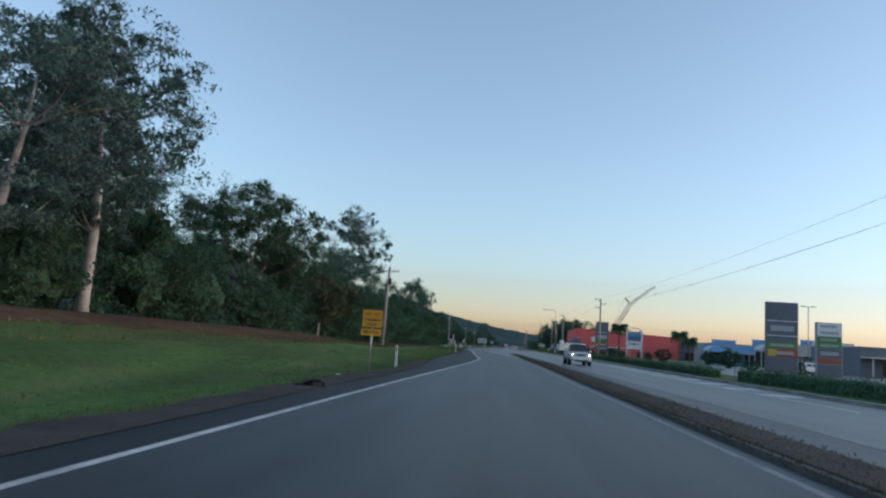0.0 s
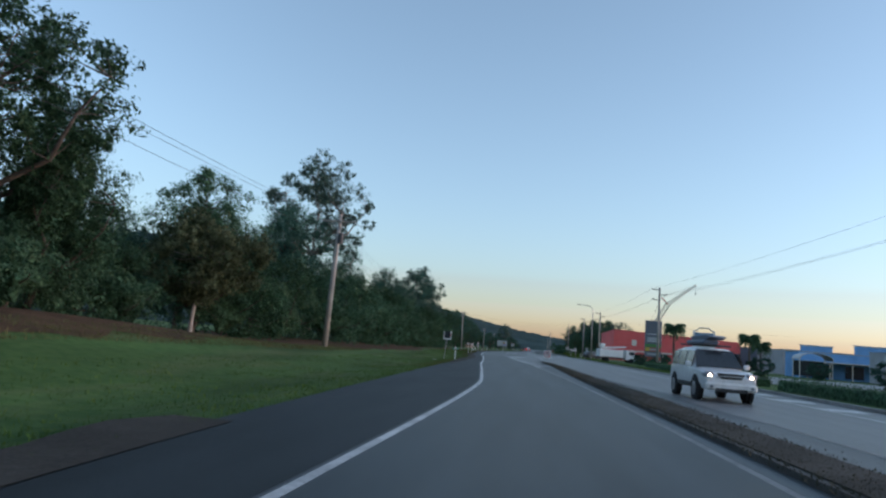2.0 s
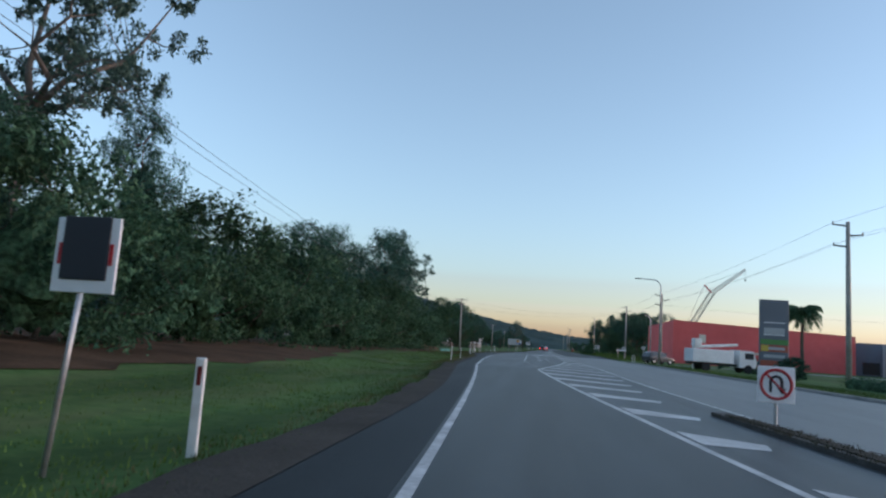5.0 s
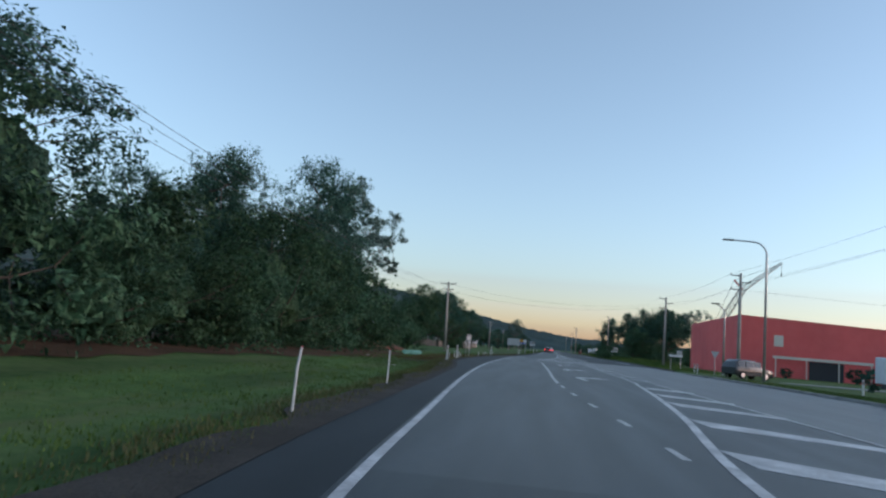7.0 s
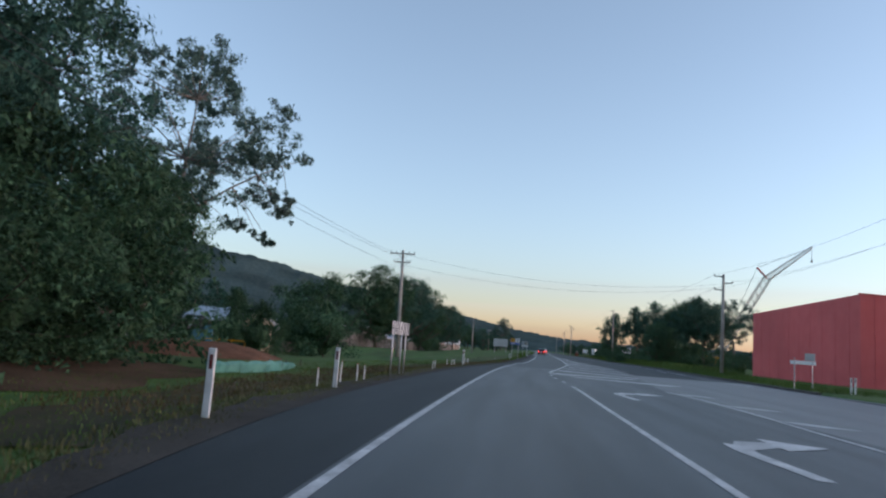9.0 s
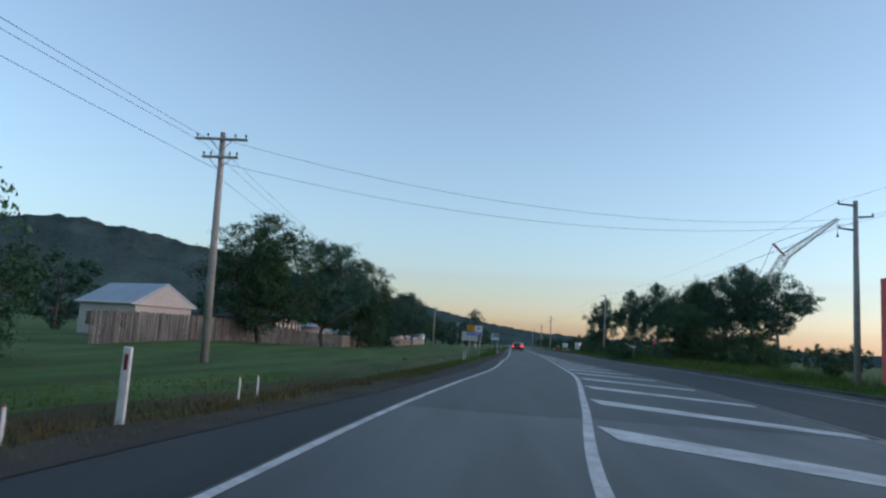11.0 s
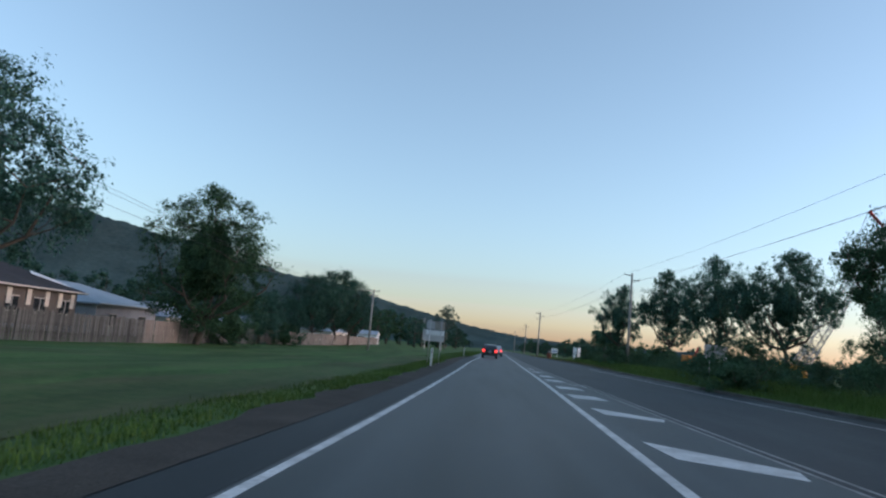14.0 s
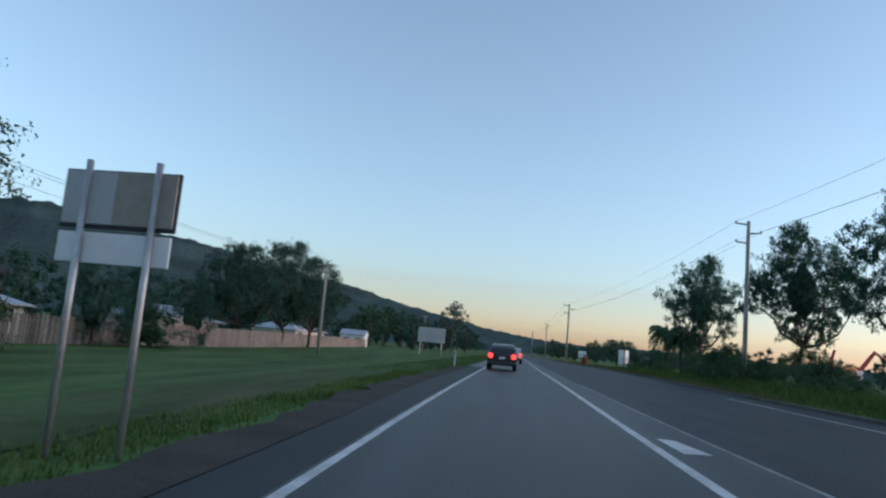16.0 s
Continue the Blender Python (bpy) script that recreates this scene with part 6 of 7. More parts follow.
for s in (-1.6, 1.6):
    part("track", Shape().box(-0.5, s, 0.5, 6.5, 0.9, 1.0, chamfer=0.3), DARK_STEEL, crane)


# ---- paling fence and houses on the left ----
PALING, PALING_REST = (material("weathered_paling", (0.105, 0.098, 0.088), 0.9, grain=(0.215, 0.200, 0.180), grain_scale=5, stain_scale=0.5, stain=0.4, bump=0.3, random_by=by, spread=(0.45, 1.35)) for by in ("object", "island"))
PALING_PINK = material("pinkish_paling", (0.22, 0.178, 0.152), 0.85, grain=(0.28, 0.228, 0.198), grain_scale=4, stain_scale=0.5, stain=0.2, random_by="island")
fence = thing("paling_fence", "long weathered grey-brown timber paling fence, some palings uneven", "fence", at=(0, 0, 0))
rng = np.random.default_rng(77)
fx = curve((232, -27.5), (262, -29.6), (290, -30), (320, -30.6), (345, -31.5), (372, -30), (420, -31), (470, -33))
paling_mesh = Shape().box(0, 0, 0.5, 0.02, 0.1, 1.0, chamfer=0.004).mesh("paling", PALING)
pink_mesh = Shape().box(0, 0, 0.5, 0.02, 0.1, 1.0, chamfer=0.004).mesh("paling", PALING_PINK)
rest = Shape()
rest_pink = Shape()
y, single = 236.0, 0
while y < 470:
    pink = 310.5 < y < 319.0 or y > 345
    n = 16 if y < 350 else 12
    for k in range(n):
        yy = y + 2.4 * (k + 0.5) / n
        x = fx(yy)
        h = 1.95 + (0.02 if pink else 0.06) * rng.normal()
        w = 2.4 / n * (0.96 if pink else 0.72 + 0.16 * rng.random())
        m = Matrix.Translation((x + 0.018 * rng.normal(), yy, ground_z(x, yy))) @ Matrix.Rotation((0.004 if pink else 0.014) * rng.normal(), 4, "X")
        if 282 < y < 328 and single < 300:
            single += 1
            po = new("paling", pink_mesh if pink else paling_mesh)
            po.parent = fence
            po.matrix_basis = m @ Matrix.Diagonal((1, w / 0.1, h, 1))
        else:
            (rest_pink if pink else rest).box(0, 0, h / 2, 0.02, w, h, m)
    g = ground_z(fx(y), y)
    part("fence_post", Shape().box(fx(y) - 0.07, y, g + 0.95, 0.1, 0.1, 1.95), PALING, fence)
    y += 2.4
tagged(part("paling_rest", rest, PALING_REST, fence), kind="stuff")
tagged(part("paling_rest", rest_pink, PALING_PINK, fence, "smooth pinkish palings"), kind="stuff")
for z in (0.45, 1.55):
    rail = Shape()
    for yy in steps(236, 467, 6):
        if yy < 467:
            rail.tube([(fx(yy) - 0.05, yy, ground_z(fx(yy), yy) + z), (fx(yy + 6) - 0.05, yy + 6, ground_z(fx(yy + 6), yy + 6) + z)], 0.035, 4)
    part("rail", rail, PALING, fence)
hf = thing("paling_fence", "dark timber fence behind the earth mound", "fence", at=(-33, 214, ground_z(-33, 214)))
board_mesh = Shape().box(0, 0, 0, 0.17, 0.025, 1.85, chamfer=0.004).mesh("paling", PALING)
for k in range(70):
    po = new("paling", board_mesh)
    po.parent = hf
    po.matrix_basis = pose(-3.5 + 0.15 * k, 0.11 * k, 0.9 + 0.03 * rng.normal(), 0, 0, 36)


def house(x, y, turn, w, d, wall_h, rise, wall, roof, label, openings=3, hip=True, z=None):
    """A low house with a hipped or gabled roof, eaves, windows and a door."""
    ob = thing("house", label, "house", at=(x, y, ground_z(x, y) if z is None else z), turn=turn)
    part("wall", Shape().box(0, 0, wall_h / 2, w, d, wall_h, chamfer=0.02), wall, ob)
    e = 0.6
    ins = min(d * 0.5, w * 0.36) if hip else 0.0
    a, b = w / 2 + (e if hip else 0.2), d / 2 + (e if hip else 0.35)
    r = [(-a, -b, wall_h), (a, -b, wall_h), (a, b, wall_h), (-a, b, wall_h), (-a + ins, 0, wall_h + rise), (a - ins, 0, wall_h + rise)]
    r += [(p[0], p[1], p[2] - 0.16) for p in r[:4]]
    part("roof", Shape().add(r, [(0, 1, 5, 4), (2, 3, 4, 5), (1, 2, 5), (3, 0, 4), (1, 0, 6, 7), (2, 1, 7, 8), (3, 2, 8, 9), (0, 3, 9, 6), (6, 9, 8, 7)]), roof, ob)
    if not hip:
        for end in (-1, 1):
            part("gable", Shape().prism([(-b * 0.88, wall_h - 0.16), (b * 0.88, wall_h - 0.16), (0, wall_h + rise * 0.86)], 0.04, Matrix.Translation((end * (a + 0.012), 0, 0)) @ Matrix.Rotation(radians(90), 4, "Z")), wall, ob)
    part("gutter", Shape().tube([(-a, -b - 0.05, wall_h - 0.05), (a, -b - 0.05, wall_h - 0.05)], 0.07, 5), CREAM, ob)
    for k in range(openings):
        u = -w / 2 + w * (k + 0.5) / openings
        panel("window", u - 0.75, u + 0.75, 1.0, 2.1, -d / 2 - 0.03, GLASS_DARK, ob, thick=0.05)
        part("window_frame", Shape().box(u, -d / 2 - 0.05, 2.14, 1.6, 0.06, 0.07).box(u, -d / 2 - 0.05, 0.96, 1.6, 0.06, 0.07).box(u, -d / 2 - 0.05, 1.55, 0.05, 0.06, 1.1), CREAM, ob)
    return ob


ROOF_DARK = material("dark_roof", (0.05, 0.05, 0.055), 0.95, grain=(0.065, 0.065, 0.07), grain_scale=3, stain=0.25, spec=0.1)
ROOF_PALE = material("pale_metal_roof", (0.30, 0.35, 0.40), 0.6, 0.0, grain=(0.36, 0.41, 0.46), grain_scale=2, stain=0.15)
# wall colour is darkened to hold the shade below the eaves
h1 = house(-43.0, 309, 90, 14, 9, 3.0, 1.9, material("shaded_brown_wall", (0.10, 0.085, 0.075), 0.85, stain=0.2), ROOF_DARK, "low brown house with a dark hipped roof behind the fence", 4, z=ground_z(-43, 309) + 0.75)
for u in (-6.2, -4.4, -2.2, 0.2, 2.6, 4.4, 6.2):
    panel("wall_panel", u - 0.28, u + 0.28, 1.5, 2.75, -4.56, CREAM, h1, "pale painted panel", thick=0.08)
part("roof_sheet", Shape().add([(3.4, -2.3, 4.15), (6.2, -4.2, 3.36), (6.6, -3.4, 3.62), (4.0, -1.7, 4.42), (3.4, -2.3, 4.2), (6.2, -4.2, 3.41), (6.6, -3.4, 3.67), (4.0, -1.7, 4.47)], [(3, 2, 1, 0), (4, 5, 6, 7), (0, 1, 5, 4), (1, 2, 6, 5), (2, 3, 7, 6), (3, 0, 4, 7)]), SIGN_WHITE, h1, "pale new roofing sheet")
house(-46.5, 327, 90, 12.5, 14.5, 3.15, 2.0, GREY_WALL, ROOF_PALE, "long shed with a pale metal roof behind the fence", 2)
house(-46.0, 347, 90, 12, 9, 2.5, 1.8, CREAM, ROOF_PALE, "low house with a pale metal roof behind the fence", 3)
house(-44.5, 384, 80, 13, 9, 2.6, 1.6, GREY_WALL, ROOF_PALE, "grey house with a pale metal roof behind the trees", 3)
house(-41.0, 430, 80, 13, 9, 2.6, 1.7, CREAM, ROOF_PALE, "pale house behind the fence", 3)
house(-36.0, 470, 0, 6, 5, 2.9, 1.2, SIGN_WHITE, ROOF_PALE, "small white house at the fence's end", 2, hip=False)
house(-35.0, 254.0, -30, 8, 5, 2.9, 1.7, material("stone_grey_wall", (0.42, 0.39, 0.36), 0.8, stain=0.15), ROOF_PALE, "grey gabled house end behind the paling fence", 2, hip=False, z=-0.3)
house(-31.6, 219.0, -30, 8, 3.6, 2.3, 1.2, material("cream_gable", (0.66, 0.50, 0.34), 0.8, stain=0.12), ROOF_PALE, "cream gabled house with a pale roof behind bushes", 2, hip=False, z=-0.5)
house(-54, 234, 20, 12, 8, 2.5, 1.0, GREY_WALL, ROOF_PALE, "pale-roofed house behind a fence", 2, z=-0.4)

# ---- earthworks beside the road ----
mound = Shape()
for j in range(15):
    for i in range(21):
        u, v = i / 20 * 2 - 1, j / 14 * 2 - 1
        h = max(0.0, 1 - u * u - v * v * 0.9) ** 0.8 * 0.75 + 0.12 * noise.noise((u * 4, v * 4, 2))
        x, y = -20.9 + 3.8 * u + 1.0 * v, 191.8 + 3.8 * v - 1.2 * u
        mound.v.append((x, y, ground_z(x, y) - 0.12 + max(0.0, h)))
mound.f = [(j * 21 + i, j * 21 + i + 1, (j + 1) * 21 + i + 1, (j + 1) * 21 + i) for j in range(14) for i in range(20)]
tagged(part("earth_mound", mound, material("red_earth", (0.16, 0.075, 0.045), 0.95, grain=(0.24, 0.12, 0.075), grain_scale=6, stain_scale=0.8, stain=0.4, bump=1.0, bump_scale=12, spec=0.1), smooth=True), "heap of reddish-brown dug earth", "earth mound")
tarp = thing("silt_barrier", "low green fabric silt barrier held by pegs", "silt barrier", at=(-15.2, 186, ground_z(-15.2, 186)), turn=0)
cloth = Shape()
for k in range(25):
    y = -4.6 + 9.0 * k / 24
    x = 0.3 - 0.04 * (y + 0.5) ** 2 + 0.06 * math.sin(k * 1.7)
    top = 0.36 - 0.24 * smooth01((y + 1.0) / 5.0) + 0.03 * math.sin(k * 2.1)
    cloth.v += [(x - 0.02, y, -0.05), (x + 0.05 * math.sin(k), y, top * 0.75), (x - 0.08, y, top), (x - 0.11, y, top - 0.01), (x - 0.06, y, -0.05)]
cloth.f = [(5 * k + i, 5 * k + i + 1, 5 * k + i + 6, 5 * k + i + 5) for k in range(24) for i in range(4)]
part("fabric", cloth, material("green_fabric", (0.03, 0.17, 0.14), 0.8, grain=(0.10, 0.32, 0.27), grain_scale=2, stain_scale=0.8, stain=0.35), tarp)
for k in range(5):
    part("stake", Shape().tube([(-0.25, -3.6 + 1.9 * k, -0.1), (-0.25, -3.6 + 1.9 * k, 0.40 - 0.02 * k)], 0.02, 5), BARK_DARK, tarp)
ex = thing("excavator", "small dark blue excavator with a canopy, parked behind the earth mound", "excavator", at=(-25.3, 200.6, ground_z(-25.3, 200.6)), turn=35)
ex.matrix_basis = ex.matrix_basis @ Matrix.Diagonal((0.74, 0.74, 0.74, 1))
TEAL = material("teal_paint", (0.010, 0.125, 0.175), 0.5, stain=0.3)
for v in (-0.75, 0.75):
    part("track", Shape().box(0, v, 0.35, 2.4, 0.45, 0.6, chamfer=0.2), DARK_STEEL, ex)
part("body", Shape().box(0.25, 0, 1.2, 1.75, 1.6, 1.0, chamfer=0.12), TEAL, ex)
part("engine_cover", Shape().box(0.72, -0.1, 1.80, 0.8, 1.3, 0.5, chamfer=0.12), TEAL, ex)
# dark box imitates the shade between the canopy posts
part("cab", Shape().box(-0.2, 0.2, 1.7, 0.75, 0.95, 0.75, chamfer=0.12), GLASS_DARK, ex, "dark box for the shaded space under the canopy")
for u in (-0.75, 0.3):
    for v in (-0.35, 0.75):
        part("canopy_post", Shape().tube([(u, v, 1.3), (u, v, 2.72)], 0.055, 6), DARK_STEEL, ex)
part("canopy", Shape().box(-0.22, 0.2, 2.76, 1.4, 1.4, 0.12, chamfer=0.05), DARK_STEEL, ex, "dark flat canopy")
part("boom", Shape().tube([(-0.3, 0.8, 1.0), (-0.3, 2.0, 1.5), (-0.3, 2.8, 1.0)], [0.16, 0.15, 0.1], 6), TEAL, ex)
part("bucket_arm", Shape().tube([(-0.3, 2.8, 1.0), (-0.3, 2.6, 0.2)], [0.1, 0.08], 6), TEAL, ex)
bar = thing("mesh_barrier", "orange tube barrier frame beside the mound", "barrier", at=(-22.0, 197.0, ground_z(-22.0, 197.0)), turn=5)
for z in (0.35, 0.72):
    part("rail", Shape().tube([(-1.13, 0, z), (1.13, 0, z)], 0.03, 5), YELLOW, bar)
for u in (-1.13, -0.4, 0.4, 1.13):
    part("upright", Shape().tube([(u, 0, -0.05), (u, 0, 0.74)], 0.025, 5), YELLOW, bar)


# ---- vehicles ----
TYRE = plain("tyre_rubber", (0.018, 0.018, 0.019), 0.85)
RIM = plain("alloy_rim", (0.45, 0.46, 0.47), 0.35, 0.8)
TAIL = material("tail_lamp", (0.5, 0.01, 0.01), 0.3, emit=(1.0, 0.05, 0.04), emit_strength=0.9)
HEAD = material("head_lamp", (0.8, 0.78, 0.7), 0.2, emit=(1.0, 0.86, 0.62), emit_strength=2.5)
LAMP_OFF = plain("lamp_glass", (0.22, 0.23, 0.25), 0.35)


def vehicle(name, label, category, x, y, turn, paint, stations, half, wheel_r, axles, tail_on=False, head_on=False, belt=0.60, z=0.0, roof_paint=None):
    """A road vehicle that drives towards +y before its turn. stations: (y, sill, belt height, roof height or None) from tail to nose."""
    ob = thing(name, label, category, at=(x, y, z), turn=turn)
    body = Shape()
    ring = 10
    rows = []
    for yy, sill, bh, rh, wk in stations:
        w = half * wk
        top = rh if rh else bh
        wr = w * 0.80 if rh else w * 0.93
        rows.append([(-w * 0.90, yy, sill), (-w, yy, sill + 0.22), (-w, yy, (sill + bh) / 2 + 0.1), (-w * 0.97, yy, bh), (-wr, yy, top - 0.05 if rh else bh + 0.02), (-wr * 0.8, yy, top + 0.02),
                     (wr * 0.8, yy, top + 0.02), (wr, yy, top - 0.05 if rh else bh + 0.02), (w * 0.97, yy, bh), (w, yy, (sill + bh) / 2 + 0.1), (w, yy, sill + 0.22), (w * 0.90, yy, sill)])
    n = len(rows[0])
    for r in rows:
        body.v += r
    for k in range(len(rows) - 1):
        body.f += [(k * n + i, k * n + (i + 1) % n, (k + 1) * n + (i + 1) % n, (k + 1) * n + i) for i in range(n)]
    body.f += [tuple(range(n))[::-1], tuple((len(rows) - 1) * n + i for i in range(n))]
    shell = part("body", body, paint, ob, smooth=True)
    shell.data.set_sharp_from_angle(angle=radians(32))
    for sx in (-1, 1):
        part("sill_trim", Shape().box(sx * half * 0.985, (axles[0] + axles[1]) / 2, stations[2][1] + 0.07, 0.05, axles[1] - axles[0] - 2.3 * wheel_r, 0.16, chamfer=0.02), DARK_STEEL, ob)
        for yy in axles:
            # flat black disc stands in for the shaded wheel well
            part("wheel_arch", Shape().tube([(sx * (half - 0.10), yy, wheel_r + 0.02), (sx * (half + 0.012), yy, wheel_r + 0.02)], wheel_r * 1.2, 20), TYRE, ob)
    roofed = [s for s in stations if s[3]]
    y0, y1 = roofed[0][0], roofed[-1][0]
    wk = roofed[0][4]
    # side glass, pane by pane
    for sx in (-1, 1):
        for a, b in ((0.06, 0.30), (0.34, 0.62), (0.66, 0.93)):
            ya, yb = y0 + (y1 - y0) * a, y0 + (y1 - y0) * b
            bh, rh = roofed[0][2], max(s[3] for s in roofed)
            p = [(sx * half * 0.985, ya, bh + 0.06), (sx * half * 0.985, yb, bh + 0.06), (sx * half * 0.845, yb, rh - 0.14), (sx * half * 0.845, ya + 0.05, rh - 0.14)]
            q = [(px * 0.97, py, pz) for px, py, pz in p]
            part("side_window", Shape().add(p + q, [(0, 1, 2, 3), (7, 6, 5, 4), (0, 4, 5, 1), (1, 5, 6, 2), (2, 6, 7, 3), (3, 7, 4, 0)]), GLASS_DARK, ob)
    for yy in axles:
        for sx in (-1, 1):
            wl = part("wheel", Shape().tube([(sx * (half - 0.22), yy, wheel_r), (sx * (half - 0.20), yy, wheel_r), (sx * (half + 0.025), yy, wheel_r), (sx * (half + 0.04), yy, wheel_r)], [wheel_r * 0.9, wheel_r, wheel_r, wheel_r * 0.9], 18), TYRE, ob, "black rubber tyre")
            part("rim", Shape().tube([(sx * (half + 0.03), yy, wheel_r), (sx * (half + 0.048), yy, wheel_r)], [wheel_r * 0.66, wheel_r * 0.6], 14), RIM, wl, "alloy rim")
    return ob


BLACK_CAR = material("black_car_paint", (0.012, 0.014, 0.018), 0.25, stain=0.1, coat=0.6)
WHITE_CAR = material("white_car_paint", (0.66, 0.67, 0.68), 0.35, stain=0.12, coat=0.4)
SILVER_CAR = material("silver_car_paint", (0.42, 0.43, 0.45), 0.3, 0.5, stain=0.1, coat=0.4)
GREY_CAR = material("grey_car_paint", (0.035, 0.04, 0.045), 0.3, 0.3, stain=0.1, coat=0.4)
WAGON = [(0.0, 0.38, 0.92, None, 0.93), (0.06, 0.34, 1.0, None, 0.97), (0.20, 0.32, 1.02, 1.42, 1.0), (0.55, 0.3, 1.02, 1.63, 1.0), (1.6, 0.28, 1.0, 1.68, 1.0), (2.5, 0.28, 0.98, 1.60, 1.0), (3.2, 0.28, 0.97, 1.12, 1.0), (3.35, 0.28, 0.96, None, 1.0), (4.1, 0.3, 0.84, None, 0.97), (4.45, 0.36, 0.66, None, 0.88)]
CAR_SEDAN = [(0.0, 0.40, 0.85, None, 0.92), (0.1, 0.34, 0.94, None, 0.97), (0.75, 0.3, 0.96, None, 1.0), (0.9, 0.3, 0.96, 1.06, 1.0), (1.5, 0.3, 0.96, 1.42, 1.0), (2.4, 0.28, 0.95, 1.45, 1.0), (3.2, 0.28, 0.94, 1.02, 1.0), (3.35, 0.28, 0.93, None, 1.0), (4.2, 0.3, 0.80, None, 0.97), (4.6, 0.36, 0.62, None, 0.88)]
BIG_SUV = [(0.0, 0.48, 1.0, None, 0.93), (0.05, 0.46, 1.10, 1.2, 0.97), (0.18, 0.44, 1.12, 1.52, 0.99), (0.4, 0.42, 1.12, 1.76, 1.0), (1.0, 0.40, 1.11, 1.82, 1.0), (1.8, 0.40, 1.10, 1.84, 1.0), (2.45, 0.40, 1.09, 1.80, 1.0), (2.75, 0.40, 1.08, 1.70, 1.0), (3.05, 0.40, 1.07, 1.44, 1.0), (3.38, 0.40, 1.06, 1.12, 1.0), (3.5, 0.40, 1.06, None, 1.0), (4.0, 0.41, 1.04, None, 0.995), (4.35, 0.43, 0.99, None, 0.97), (4.6, 0.46, 0.92, None, 0.92), (4.72, 0.50, 0.80, None, 0.84)]


def rear_details(ob, half, bh, rh, on=True):
    p = [(-half * 0.80, 0.19, bh + 0.04), (half * 0.80, 0.19, bh + 0.04), (half * 0.66, 0.50, rh - 0.10), (-half * 0.66, 0.50, rh - 0.10)]
    q = [(x, y + 0.08, z) for x, y, z in p]
    p = [(x, y - 0.03, z) for x, y, z in p]
    part("rear_window", Shape().add(p + q, [(0, 1, 2, 3), (7, 6, 5, 4), (0, 4, 5, 1), (1, 5, 6, 2), (2, 6, 7, 3), (3, 7, 4, 0)]), GLASS_DARK, ob)
    for s in (-1, 1):
        part("tail_light", Shape().box(s * half * 0.80, 0.03, bh - 0.10, 0.28, 0.14, 0.30, chamfer=0.04), TAIL if on else SIGN_RED, ob, "lit red tail light" if on else "")
    part("number_plate", Shape().box(0, -0.015, bh - 0.22, 0.38, 0.02, 0.13, chamfer=0.004), SIGN_WHITE, ob)
    part("bumper", Shape().box(0, 0.05, 0.46, half * 1.86, 0.2, 0.24, chamfer=0.06), DARK_STEEL, ob)


lead = vehicle("black_wagon", "black station wagon seen from behind with red tail lights on", "car", -0.8, 342.0, -2.0, BLACK_CAR, WAGON, 0.94, 0.33, (0.85, 3.5))
rear_details(lead, 0.94, 1.02, 1.66)
part("roof_rail", Shape().tube([(-0.62, 0.7, 1.70), (-0.62, 2.4, 1.72)], 0.025, 5), STEEL, lead)
part("roof_rail", Shape().tube([(0.62, 0.7, 1.70), (0.62, 2.4, 1.72)], 0.025, 5), STEEL, lead)
v2 = vehicle("silver_wagon", "silver car further along the lane with tail lights on", "car", 0.9, 372.0, -2.0, SILVER_CAR, WAGON, 0.9, 0.32, (0.85, 3.5))
rear_details(v2, 0.9, 1.02, 1.66)


def front_details(ob, half, nose, z, on=True, bumper=WHITE_PLASTIC):
    for s in (-1, 1):
        lamp = part("headlight", Shape().box(s * half * 0.76, nose - 0.22, z + 0.02, 0.36, 0.36, 0.20, chamfer=0.07), LAMP_OFF, ob, "clear headlight")
        if on:
            part("lamp", Shape().tube([(s * half * 0.74, nose - 0.06, z), (s * half * 0.74, nose - 0.03, z)], [0.075, 0.06], 12), HEAD, lamp, "lit lamp")
        part("fog_lamp", Shape().tube([(s * half * 0.72, nose + 0.07, z - 0.36), (s * half * 0.72, nose + 0.11, z - 0.36)], 0.06, 10), LAMP_OFF, ob)
    part("grille", Shape().prism([(-half * 0.5, 0.0), (half * 0.5, 0.0), (half * 0.36, -0.19), (-half * 0.36, -0.19)], 0.08, Matrix.Translation((0, nose - 0.02, z + 0.1))), DARK_STEEL, ob)
    part("grille_bar", Shape().box(0, nose + 0.03, z - 0.0, half * 0.85, 0.03, 0.035, chamfer=0.01), RIM, ob)
    part("lower_grille", Shape().box(0, nose + 0.07, z - 0.46, half * 1.15, 0.1, 0.14, chamfer=0.03), DARK_STEEL, ob)
    part("bumper", Shape().box(0, nose + 0.0, z - 0.35, half * 1.84, 0.2, 0.26, chamfer=0.06), bumper, ob)
    part("number_plate", Shape().box(0, nose + 0.11, z - 0.35, 0.38, 0.02, 0.11), SIGN_WHITE, ob)


suv = vehicle("white_suv", "white four-wheel drive with headlights on and a loaded roof rack", "car", 6.25, 64.3, 182, WHITE_CAR, BIG_SUV, 0.93, 0.39, (0.85, 3.75), z=0.004)
front_details(suv, 0.93, 4.72, 0.88)
p = [(-0.80, 3.38, 1.14), (0.80, 3.38, 1.14), (0.66, 2.72, 1.74), (-0.66, 2.72, 1.74)]
q = [(x, y, z + 0.06) for x, y, z in p]
part("windscreen", Shape().add([(x, y + 0.05, z + 0.03) for x, y, z in p] + [(x, y - 0.05, z - 0.03) for x, y, z in p], [(3, 2, 1, 0), (4, 5, 6, 7), (0, 1, 5, 4), (1, 2, 6, 5), (2, 3, 7, 6), (3, 0, 4, 7)]), GLASS_DARK, suv)
